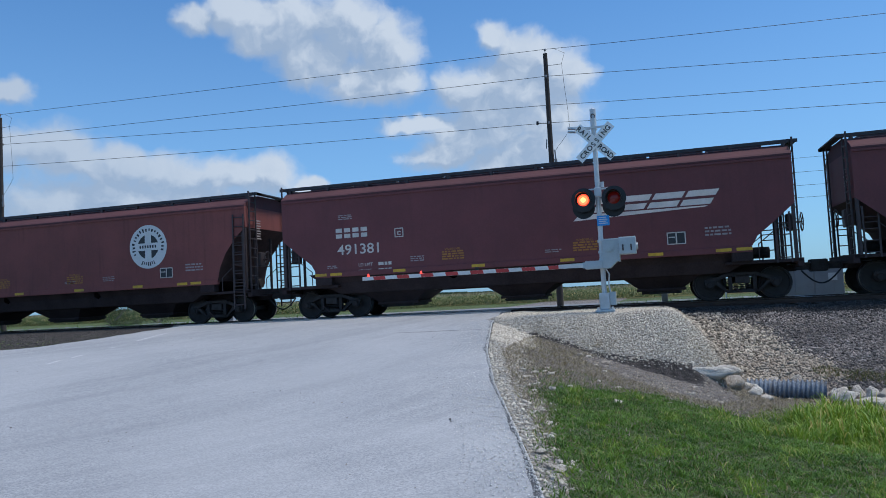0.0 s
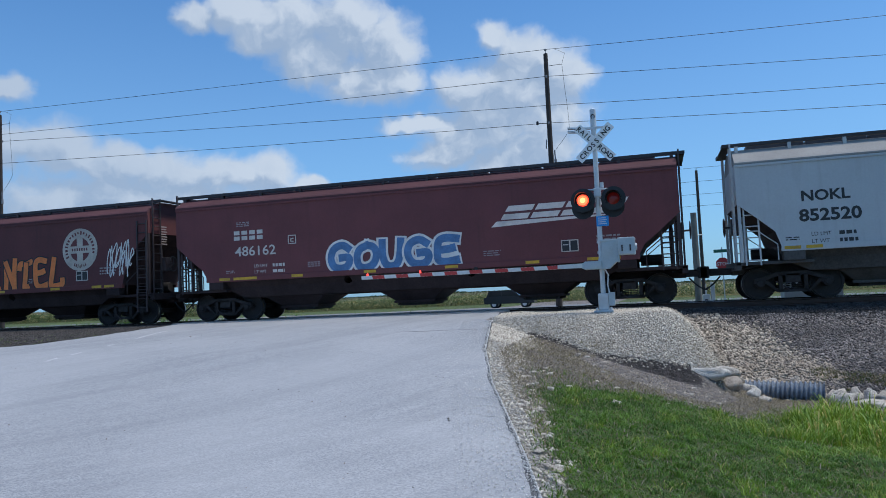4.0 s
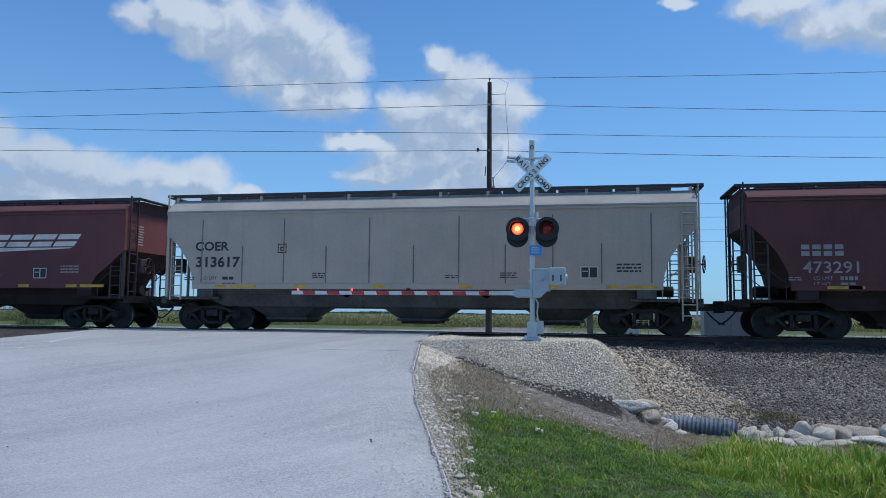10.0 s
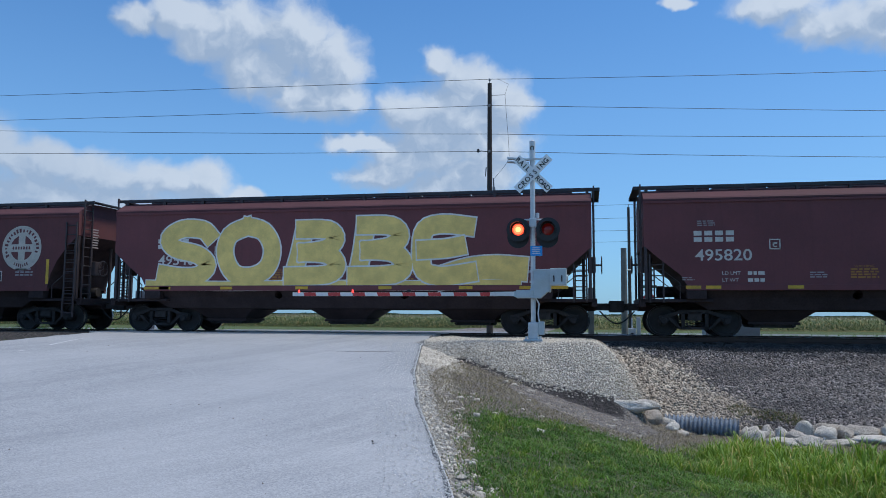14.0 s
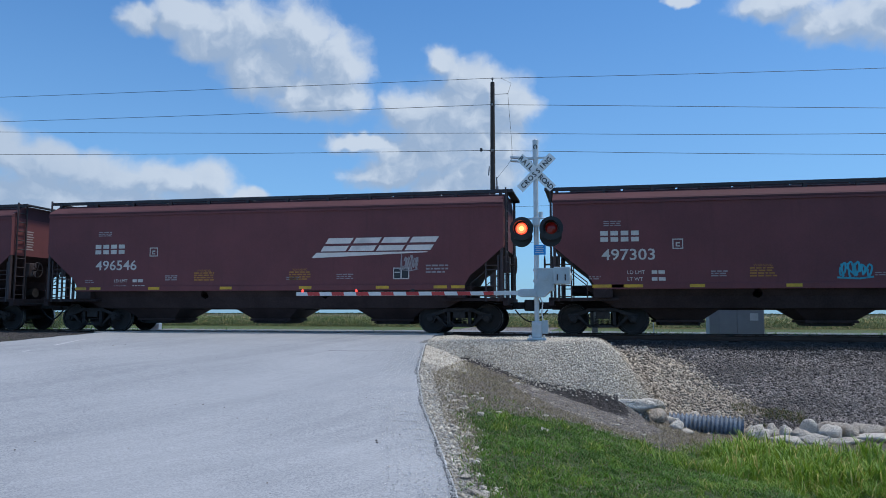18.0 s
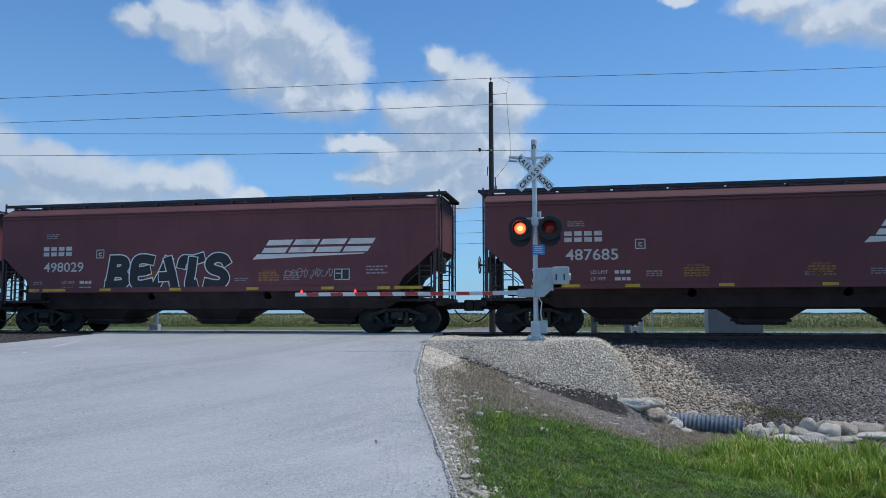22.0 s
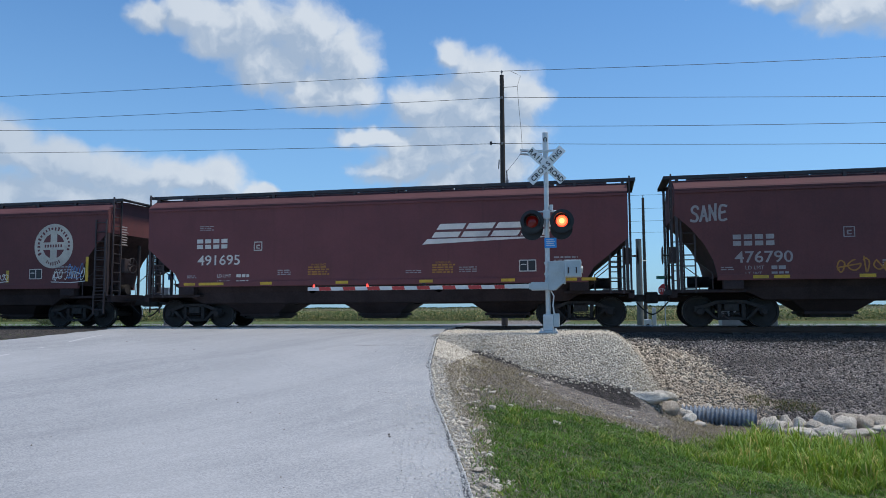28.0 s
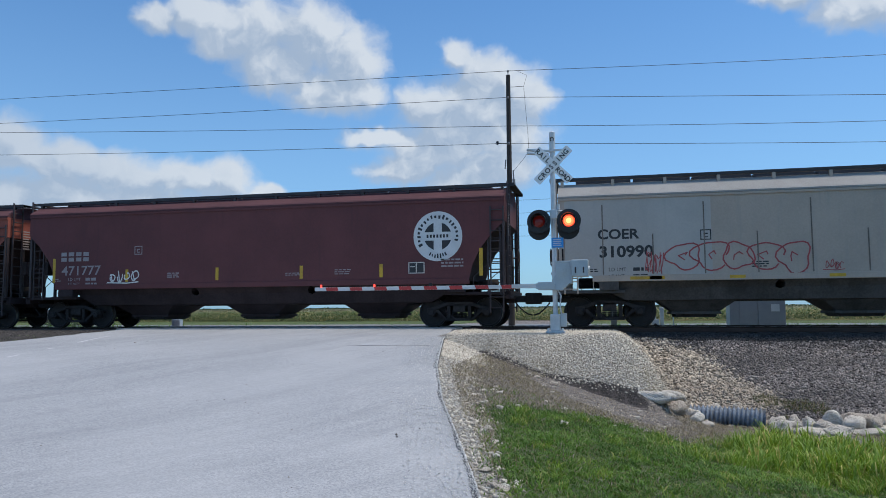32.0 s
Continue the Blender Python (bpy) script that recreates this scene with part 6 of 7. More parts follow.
def make_train():
    first, cars = {}, []
    for i, kind in enumerate(TYPES):
        if kind not in first:
            first[kind] = build_car(kind)
            car = first[kind]
        else:
            car = copy_thing(first[kind], Matrix())
        car.matrix_basis = pose(CENTRES[i], 0, 0)
        cars.append(car)
        tagged(car, LABELS[kind])
    for i, car in enumerate(cars):
        for ob in car.children:  # slack in the couplings
            ob.location.x += SLACK.get(i, 0.0)
        mark_car(car, i)
    graffiti(cars)
    return cars


CARS = make_train()

# ---------------------------------------------------------------- crossing signal
def letters_on(sh, text, size, centre, y, turn, pitch):
    """Letters of a word evenly spaced along a turned line, in the x, z plane."""
    a = radians(turn)
    for k, ch in enumerate(text):
        t = text_shape(ch, size, 0, 0, 0, fat=0.004)
        xs = [p[0] for p in t.v]
        mid = (min(xs) + max(xs)) / 2 - (k - (len(text) - 1) / 2) * pitch
        sh.add([(centre[0] + (x - mid) * math.cos(a) - (z - size * 0.35) * math.sin(a), y, centre[1] + (x - mid) * math.sin(a) + (z - size * 0.35) * math.cos(a)) for x, _, z in t.v], t.f)


def flasher(holder, x, y, z, lit, facing):
    """A lamp's turning lens: one face glows red, the other is dark."""
    sh = Shape().turned([(0.155, -0.018), (0.125, -0.032)], (0, 0, 0), "y", 24, 0)
    sh.turned([(0.125, -0.032), (0.07, -0.044)], (0, 0, 0), "y", 24, 3)
    sh.turned([(0.07, -0.044), (0.04, -0.048), (0.0, -0.049)], (0, 0, 0), "y", 24, 1)
    sh.turned([(0.0, 0.049), (0.085, 0.042), (0.12, 0.034), (0.155, 0.018), (0.155, -0.018)], (0, 0, 0), "y", 24, 2)
    ob = part("flashing_lens", sh, "lens_lit lens_core lens_dim lens_mid", holder, "glowing red lens" if lit else "dark red lens", smooth=True)
    ob.matrix_basis = pose(x, y, z, 0, 0, facing + (0 if lit else 180))


def make_signal():
    sig = thing("crossing_signal", "galvanised crossing signal with crossbuck, red lamps and lowered gate", "crossing signal", at=pose(-1.365, -4.5, -0.06))
    part("mast", Shape().cyl((0, 0, 0.1), (0, 0, 5.0), 0.064, seg=20), "galv", sig, smooth=True)
    part("mast_cap", Shape().cyl((0, 0, 4.72), (0, 0, 5.26), 0.078, seg=20).cyl((0, 0, 5.26), (0, 0, 5.29), 0.07, 0.03, seg=20), "galv", sig, smooth=True)
    band = Shape()
    for k in range(7):
        a = radians(230 - k * 40)
        band.cyl((0.045 * math.cos(a), -0.08, 5.06 + 0.06 * math.sin(a)), (0.045 * math.cos(a - 0.7), -0.08, 5.06 + 0.06 * math.sin(a - 0.7)), 0.013, seg=6)
    part("cap_decal", band, "sign_black", sig)
    base = Shape().box(-0.24, 0.24, -0.24, 0.24, 0.0, 0.05, b=0.01).box(-0.13, 0.13, -0.13, 0.13, 0.05, 0.48, b=0.03)
    for sx in (-1, 1):
        for sy in (-1, 1):
            base.cyl((sx * 0.18, sy * 0.18, 0.05), (sx * 0.18, sy * 0.18, 0.12), 0.02, seg=6)
    part("base_casting", base, "galv", sig)
    part("junction_base", Shape().box(0.13, 0.29, -0.12, 0.1, 0.16, 0.5, b=0.02), "alu", sig)
    # crossbuck
    for k, (word, turn) in enumerate((("RAIL  ROAD", -45), ("CROSSING", 45))):
        y = -0.1 - 0.02 * k
        bl = Shape()
        a = radians(turn)
        c, s, h, w = math.cos(a), math.sin(a), 0.61, 0.1145
        pts = [(u * c - v * s + 0.02, 4.37 + u * s + v * c) for u, v in ((-h, -w), (h, -w), (h, w), (-h, w))]
        bl.prism(pts, y, y + 0.004)
        blade = part("crossbuck_blade", bl, "sign_white", sig, "white reflective blade with black letters")
        for word2, size, off in ((("RAIL", 0.18, -0.36), ("ROAD", 0.18, 0.36)) if k == 0 else (("CROSSING", 0.18, 0.0),)):
            tx = Shape()
            letters_on(tx, word2, size, (0.02 + off * c, 4.37 + off * s), y - 0.003, turn, 0.118 if k == 0 else 0.135)
            part("word", tx, "sign_black", blade)
    for k, zz in enumerate((4.72, 4.82)):
        part("rear_crossbuck_blade", Shape().prism([(-0.68, zz + 0.02), (-0.1, zz - 0.04), (-0.1, zz), (-0.68, zz + 0.06)], 0.05 + 0.03 * k, 0.2 + 0.03 * k), "galv", sig)
    part("sign_bracket", Shape().box(-0.3, 0.28, -0.09, -0.05, 4.74, 4.79), "galv", sig)
    part("sign_clamp", Shape().box(-0.05, 0.05, -0.095, 0.08, 4.3, 4.42), "galv", sig)
    # lamps
    cross = Shape().cyl((-0.42, -0.03, 3.16), (0.42, -0.03, 3.16), 0.024, seg=10)
    cross.box(-0.09, 0.09, -0.09, 0.09, 2.96, 3.2, b=0.02).cyl((0.12, 0.0, 3.2), (0.12, 0.0, 3.34), 0.05, seg=10)
    part("lamp_arm", cross, "galv", sig)
    for x, lit in ((-0.37, True), (0.40, False)):
        lamp = part("signal_lamp", Shape().turned([(0.31, 0.0), (0.31, -0.01), (0.16, -0.015), (0.16, 0.0)], (x, -0.14, 2.89), "y", 32).turned([(0.17, 0.0), (0.17, 0.16), (0.1, 0.24), (0.0, 0.24)], (x, -0.14, 2.89), "y", 24), "black_enamel", sig, "black backed red flashing lamp")
        flasher(lamp, x, -0.14, 2.89, lit, 0)
        hood = Shape()
        n = 20
        ring0 = [(x + 0.2 * math.cos(radians(-35 + 250 * i / n)), -0.15, 2.89 + 0.2 * math.sin(radians(-35 + 250 * i / n))) for i in range(n + 1)]
        ring1 = [(px, py - (0.05 + 0.28 * max(0, math.sin(radians(-35 + 250 * i / n)) * 0.5 + 0.5)), pz - 0.02) for i, (px, py, pz) in enumerate(ring0)]
        hood.add(ring0 + ring1, [(i, i + 1, i + n + 2, i + n + 1) for i in range(n)])
        part("hood", hood, "black_enamel", lamp)
        part("rear_lamp", Shape().turned([(0.0, -0.01), (0.29, -0.01), (0.29, 0.02), (0.15, 0.03), (0.15, 0.2), (0.2, 0.3)], (x - 0.03, 0.16, 2.72), "y", 24), "black_enamel", sig)
        flasher(sig, x - 0.03, 0.36, 2.72, lit, 180)
    sgn = part("blue_sign", Shape().box(-0.06, 0.25, -0.11, -0.1, 2.2, 2.46, b=0.004), "sign_blue", sig, "small blue sign with white bars")
    b = Shape()
    for k in range(4):
        rect(b, -0.02 + 0.01 * (k % 2), 0.2 - 0.02 * (k % 2), 2.25 + k * 0.05, 2.27 + k * 0.05, -0.113)
    part("sign_bars", b, "tape_white", sgn)
    # gate mechanism and arm
    mech = Shape().prism([(-0.06, 1.1), (-0.06, 1.36), (0.04, 1.5), (0.04, 1.82), (0.44, 1.82), (0.44, 1.32), (0.2, 1.1)], -0.2, 0.18)
    mech.box(0.02, 0.46, -0.215, 0.19, 1.8, 1.85, b=0.012).box(0.4, 0.46, -0.215, 0.19, 1.26, 1.85, b=0.012)
    mech.cyl((0.22, -0.25, 1.62), (0.22, -0.19, 1.62), 0.1, seg=18).cyl((0.22, -0.27, 1.62), (0.22, -0.24, 1.62), 0.045, seg=12)
    for bx, bz in ((0.09, 1.46), (0.09, 1.76), (0.36, 1.76), (0.36, 1.4)):
        mech.cyl((bx, -0.222, bz), (bx, -0.198, bz), 0.018, seg=6)
    part("gate_mechanism", mech, "alu", sig, "cast aluminium gate mechanism")
    hub = Shape().box(-0.42, 0.02, -0.26, 0.02, 1.1, 1.31, b=0.02).box(-0.47, -0.38, -0.25, -0.19, 1.13, 1.28, b=0.01)
    for bx in (-0.33, -0.2, -0.07):
        hub.cyl((bx, -0.28, 1.2), (bx, -0.255, 1.2), 0.018, seg=6)
    part("arm_hub", hub, "alu", sig)
    part("mast_clamp", Shape().cyl((0, 0, 1.5), (0, 0, 1.56), 0.09, seg=16).cyl((0, 0, 1.78), (0, 0, 1.84), 0.09, seg=16).cyl((0, 0, 1.16), (0, 0, 1.24), 0.09, seg=16), "galv", sig)
    bx = part("gate_motor_box", Shape().box(0.45, 0.87, -0.3, 0.12, 1.43, 1.87, b=0.03).cyl((0.87, -0.1, 1.62), (0.91, -0.1, 1.62), 0.09, seg=14), "alu", sig)
    for x in (0.55, 0.75):
        part("latch", Shape().box(x - 0.018, x + 0.018, -0.325, -0.3, 1.52, 1.68, b=0.008), "steel_dark", bx)
    part("cable", Shape().tube([(0.08, -0.08, 1.1), (0.16, -0.1, 0.95), (0.13, -0.1, 0.7), (0.16, -0.1, 0.5)], 0.018, 6), "galv", sig)
    x_tip, x_root = -6.56, -0.38
    arm = part("gate_arm", Shape().prism([(x_root, 1.15), (x_root, 1.27), (-1.1, 1.26), (-1.1, 1.16)], -0.24, -0.2).box(x_tip, -0.9, -0.235, -0.205, 1.15, 1.25, b=0.008), "tape_white", sig, "lowered striped gate arm")
    n = 16
    w = (-1.0 - x_tip) / n
    for k in range(n):
        a = x_tip + k * w
        if k % 2:
            part("red_stripe", Shape().prism([(a, 1.152), (a + w, 1.152), (a + w - 0.03, 1.248), (a - 0.03, 1.248)], -0.239, -0.2355), "tape_red", arm)
    for x in (x_tip + 0.18, x_tip + 1.72):
        part("arm_lamp", Shape().cyl((x, -0.22, 1.25), (x, -0.22, 1.28), 0.03, seg=10).turned([(0.0, 0.06), (0.02, 0.046), (0.028, 0.022), (0.026, 0.0)], (x, -0.22, 1.27), "z", 14), "arm_lamp", arm, "small glowing red lamp", smooth=True)
    part("arm_lamp_housing", Shape().box(x_tip + 3.24, x_tip + 3.34, -0.25, -0.19, 1.25, 1.33, b=0.015), "black_enamel", arm)
    return sig


SIGNAL = make_signal()
copy_thing(SIGNAL, pose(-18.5, 5.4, -0.3, 0, 0, 180))


# ---------------------------------------------------------------- poles and wires
def sag_wire(a, b, sag, r=0.011):
    pts = []
    for k in range(15):
        u = k / 14
        p = Vector(a).lerp(Vector(b), u)
        p.z -= sag * 4 * u * (1 - u)
        pts.append(tuple(p))
    return Shape().tube(pts, r, 5)


WIRES_FAR = [9.42, 8.35, 7.35, 6.45]
POLES = [(-38.74, 12.15, 12.98), (-4.66, 12.15, 12.2), (29.5, 12.15, 11.28), (-73.0, 12.15, 13.38)]
WIRE_Z = [(0.22, 0.0), (-1.18, -0.16), (-2.55, 0.16), (-3.5, -0.16)]


# heights of the four wires at each pole, top wire first
WIRE_AT = {-73.0: (13.6, 12.2, 11.9, 10.4), -38.74: (13.2, 11.7, 11.35, 9.9), -4.66: (12.42, 11.02, 9.65, 8.7), 29.5: (11.5, 8.9, 8.4, 7.2)}
SAGS = {-73.0: (0.1, 0.1, 0.1, 0.1), -38.74: (0.03, 0.05, 0.06, 0.09), -4.66: (0.15, 0.02, 0.2, 0.15)}


def make_pole(x, y, top):
    p = thing("utility_pole", "tall dark creosoted wooden utility pole with four wires", "utility pole", "utility poles", at=pose(x, y, 0))
    part("shaft", Shape().cyl((0, 0, -1.0), (0, 0, top), 0.165, 0.105, seg=16), "pole_wood", p, smooth=True)
    part("ridge_pin", Shape().cyl((0, 0, top), (0, 0, top + 0.16), 0.02, seg=8).turned([(0.0, 0.12), (0.05, 0.1), (0.06, 0.03), (0.03, 0.0)], (0, 0, top + 0.14), "z", 12), "porcelain", p)
    for (_, dy), z in list(zip(WIRE_Z, WIRE_AT[x]))[1:]:
        dz = z - top
        s = Shape().cyl((0, 0, top + dz), (0, dy, top + dz), 0.025, seg=8)
        s.turned([(0.0, 0.07), (0.05, 0.06), (0.06, 0.0), (0.05, -0.06), (0.0, -0.07)], (0, dy, top + dz), "z", 12)
        part("insulator", s, "porcelain", p)
    part("drop_bracket", Shape().cyl((0, 0, top - 0.62), (0.78, 0, top - 0.62), 0.012, seg=6).cyl((-0.55, 0, top - 3.42), (0, 0, top - 3.5), 0.02, seg=6).turned([(0.0, 0.1), (0.06, 0.08), (0.07, -0.06), (0.0, -0.1)], (-0.58, 0, top - 3.42), "z", 10), "wire", p)
    pts = [(0.4, -0.05, top + 0.2), (0.95, -0.05, top - 0.1), (0.78, -0.05, top - 0.62), (0.84, -0.05, top - 1.6), (0.95, -0.05, top - 3.0), (0.98, -0.05, top - 3.9), (0.75, -0.05, top - 4.25), (0.2, -0.05, top - 4.9)]
    part("drop_wire", Shape().tube(pts, 0.008, 5), "wire", p)
    part("cutout", Shape().cyl((-0.16, -0.1, top - 4.3), (-0.2, -0.1, top - 4.75), 0.03, seg=8), "porcelain", p)
    part("arrester", Shape().cyl((0.2, -0.1, top - 4.85), (0.22, -0.1, top - 5.3), 0.035, seg=8).cyl((0.22, -0.1, top - 5.3), (0.24, -0.1, top - 5.6), 0.07, seg=10), "porcelain", p)


for _x, _y, _t in POLES:
    make_pole(_x, _y, _t)
_order = sorted(POLES)
for (xa, ya, ta), (xb, yb, tb) in zip(_order, _order[1:]):
    for k, (_, dy) in enumerate(WIRE_Z):
        solid("power_line", sag_wire((xa, ya + dy, WIRE_AT[xa][k]), (xb, yb + dy, WIRE_AT[xb][k]), SAGS[xa][k], 0.012), "wire", "dark overhead power line between wooden poles", "power line", "power lines")


def make_far_things():
    p = thing("utility_pole", "slim dark wooden pole far beyond the tracks", "utility pole", at=pose(3.36, 36.2, 0))
    part("shaft", Shape().cyl((0, 0, -1.3), (0, 0, 9.2), 0.15, 0.1, seg=12), "pole_wood", p)
    part("pole_top_pin", Shape().cyl((0, 0, 9.2), (0, 0, 9.4), 0.03, seg=6), "porcelain", p)
    for z in WIRES_FAR:
        solid("power_line", sag_wire((-150, 36.2, z), (3.36, 36.2, z), 0.2, 0.012), "wire", "thin far overhead line beside the highway", "power line", "power lines")
        solid("power_line", sag_wire((3.36, 36.2, z), (90, 36.2, z), 0.2, 0.012), "wire", "thin far overhead line beside the highway", "power line", "power lines")
    p = thing("wooden_post", "short grey wooden pole with a bracket", "post", at=pose(2.2, 21.2, 0))
    part("shaft", Shape().cyl((0, 0, -1.1), (0, 0, 4.6), 0.2, 0.17, seg=12), "post_wood", p)
    part("bracket", Shape().cyl((0.1, 0, 3.3), (0.45, 0, 3.3), 0.03, seg=6), "galv", p)
    p = thing("wooden_post", "weathered square wooden post", "post", at=pose(0.2, 12.2, 0))
    part("shaft", Shape().box(-0.14, 0.14, -0.14, 0.14, -1.0, 1.9, b=0.02), "post_wood", p)
    part("post_cap", Shape().box(-0.15, 0.15, -0.15, 0.15, 1.9, 1.93, b=0.01), "galv", p)
    s = thing("stop_sign", "red octagonal stop sign with a green street sign above", "road sign", at=pose(3.6, 21.0, 0))
    part("post", Shape().box(-0.03, 0.03, -0.02, 0.02, -1.1, 2.5), "galv", s)
    oc = [(0.38 * math.cos(radians(22.5 + 45 * k)), 1.55 + 0.38 * math.sin(radians(22.5 + 45 * k))) for k in range(8)]
    part("octagon", Shape().prism(oc, -0.035, -0.03), "stop_red", s)
    part("word", text_shape("STOP", 0.27, -0.32, 1.46, -0.038), "tape_white", s)
    part("street_sign", Shape().box(-0.45, 0.45, -0.03, -0.025, 2.2, 2.38), "sign_green", s, "green street sign with white bars")
    # signal house and small boxes
    c = thing("signal_house", "grey steel signal cabinet with a small label", "equipment cabinet", at=pose(5.95, 9.2, 0))
    part("shell", Shape().box(-1.08, 1.08, -0.5, 0.5, -0.75, 1.0, b=0.03), "cabinet", c)
    part("cabinet_roof", Shape().box(-1.14, 1.14, -0.56, 0.56, 1.0, 1.06, b=0.02), "cabinet", c)
    for x in (-0.36, 0.36):
        part("door", Shape().box(x - 0.34, x + 0.34, -0.53, -0.5, -0.6, 0.9, b=0.012), "cabinet", c)
    part("notice", Shape().box(0.52, 0.84, -0.545, -0.53, 0.35, 0.65), "tape_white", c)
    part("plinth", Shape().box(-1.2, 1.2, -0.62, 0.62, -1.0, -0.75, b=0.02), "concrete", c)
    c = thing("meter_cabinet", "white electric meter cabinet on a steel post", "electric box", "trackside boxes", at=pose(2.05, 9.2, 0))
    part("box", Shape().box(-0.28, 0.02, -0.15, 0.15, -0.6, 0.05, b=0.02), "tape_white", c)
    part("tall_box", Shape().box(0.06, 0.22, -0.12, 0.12, -0.85, 0.55, b=0.02), "tape_white", c)
    part("meter", Shape().cyl((-0.14, -0.15, -0.2), (-0.14, -0.2, -0.2), 0.07, seg=14), "steel_dark", c)
    part("post", Shape().cyl((-0.13, 0, -1.0), (-0.13, 0, 0.5), 0.03, seg=8), "galv", c)
    c = thing("relay_box", "small grey trackside relay box", "electric box", "trackside boxes", at=pose(-1.0, 6.4, 0))
    part("box", Shape().box(-0.3, 0.3, -0.2, 0.2, -0.75, -0.25, b=0.02), "cabinet", c)
    part("foot", Shape().box(-0.2, 0.2, -0.12, 0.12, -1.0, -0.75), "concrete", c)


make_far_things()


# ---------------------------------------------------------------- culvert and rocks
def make_culvert():
    a, b = Vector((1.75, -5.9, -1.88)), Vector((3.3, -6.22, -1.9))
    sh = Shape()
    n, seg = 136, 22
    w = (b - a).normalized()
    u = Vector((0, 0, 1)).cross(w).normalized()
    t = w.cross(u)
    rings = []
    for k in range(n + 1):
        r = 0.215 + 0.028 * math.cos(k * math.pi / 4)
        p = a.lerp(b, k / n)
        rings.append([p + (u * math.cos(6.2832 * i / seg) + t * math.sin(6.2832 * i / seg)) * r for i in range(seg)])
    inner = [[a.lerp(b, k) + (u * math.cos(6.2832 * i / seg) + t * math.sin(6.2832 * i / seg)) * 0.18 for i in range(seg)] for k in (1.0, 0.0)]
    allr = rings + inner
    sh.add([p for r in allr for p in r], [(k * seg + i, k * seg + (i + 1) % seg, (k + 1) * seg + (i + 1) % seg, (k + 1) * seg + i) for k in range(len(allr) - 1) for i in range(seg)])
    solid("culvert_pipe", sh, "culvert", "black corrugated plastic culvert pipe in the ditch", "culvert", smooth=True)


make_culvert()


def rock(x, y, z, sx, sy, sz, seed, name="boulder", label="rounded pale limestone boulder in the ditch", turn=0.0):
    bm = bmesh.new()
    bmesh.ops.create_icosphere(bm, subdivisions=3, radius=1.0)
    o = Vector((seed * 7.3, seed * 3.1, seed))
    rr = random.Random(seed)
    cuts = []
    for _ in range(11):  # worn flat faces
        w = Vector((rr.gauss(0, 1), rr.gauss(0, 1), rr.gauss(0, 1))).normalized()
        cuts.append((w, rr.uniform(0.5, 0.84)))
    for v in bm.verts:
        u = v.co.normalized()
        d = 1.05
        for w, h in cuts:
            c = u.dot(w)
            if c > 0.05:
                d = min(d, h / c)
        d = d * (1.12 + 0.2 * noise.noise(u * 1.6 + o) + 0.13 * noise.noise(u * 4 + o) + 0.07 * noise.noise(u * 11 + o))
        v.co = Vector((u.x * sx, u.y * sy, u.z * sz)) * d
    me = bpy.data.meshes.new(name)
    bm.to_mesh(me)
    bm.free()
    me.materials.append(M["boulder"])
    me.polygons.foreach_set("use_smooth", [True] * len(me.polygons))
    ob = new(name, me)
    ob.matrix_basis = pose(x, y, z, 0, 0, turn)
    return tagged(ob, label, "boulder", "limestone rocks")


def make_rocks():
    r = random.Random(12)
    # x, y, half width, half height; beside the pipe, then along the ditch
    left = [(1.28, -6.6, 0.34, 0.12), (1.38, -6.85, 0.26, 0.15), (0.9, -7.15, 0.58, 0.11), (1.75, -7.05, 0.18, 0.12), (1.98, -7.25, 0.16, 0.08), (2.3, -5.35, 0.38, 0.17), (2.84, -5.35, 0.2, 0.17), (1.75, -6.35, 0.2, 0.14)]
    right = [(3.42, -6.15, 0.12, 0.13), (3.62, -6.05, 0.18, 0.13), (3.55, -6.65, 0.3, 0.14), (3.92, -6.15, 0.16, 0.16), (4.15, -6.25, 0.15, 0.15), (4.42, -6.45, 0.21, 0.16), (4.71, -6.15, 0.2, 0.23), (5.13, -5.95, 0.29, 0.2), (5.04, -6.35, 0.26, 0.18), (5.46, -5.85, 0.25, 0.2),
             (5.41, -6.35, 0.22, 0.19), (5.99, -5.95, 0.46, 0.23), (5.79, -6.55, 0.38, 0.13), (4.0, -7.0, 0.3, 0.12), (4.5, -7.05, 0.34, 0.13), (6.46, -6.15, 0.29, 0.22), (6.89, -6.25, 0.25, 0.22), (5.14, -6.95, 0.34, 0.1), (7.3, -6.1, 0.35, 0.24)]
    for k, (x, y, a, c) in enumerate(left + right):
        lift = (0.6, 0.1, 0.15)[k] if k < 3 else 0.45
        rock(x, y, float(land(x, y)[0]) + c * lift, a, min(a, 0.3) * r.uniform(0.85, 1.1), c * 1.12, k + 1, turn=r.uniform(-25, 25))
    for k in range(26):
        x = 3.4 + r.random() * 4.4
        y = -6.3 + r.uniform(-0.6, 0.6)
        s = r.uniform(0.05, 0.12)
        rock(x, y, float(land(x, y)[0]) + s * 0.3, s * r.uniform(0.9, 1.5), s, s * r.uniform(0.65, 0.95), k + 60, turn=r.uniform(0, 180))
    rock(-1.75, -7.7, float(land(-1.75, -7.7)[0]) + 0.03, 0.08, 0.06, 0.045, 90, label="small pale stone lying on bare soil")
    for k in range(16):
        x, y = r.uniform(-2.6, 1.0), r.uniform(-12.6, -7.2)
        if x > road_edge(y) + 0.5:
            s = r.uniform(0.03, 0.07)
            rock(x, y, float(land(x, y)[0]) + s * 0.3, s * 1.3, s, s * 0.6, k + 120, "stone", "small pale stone on bare soil")


make_rocks()


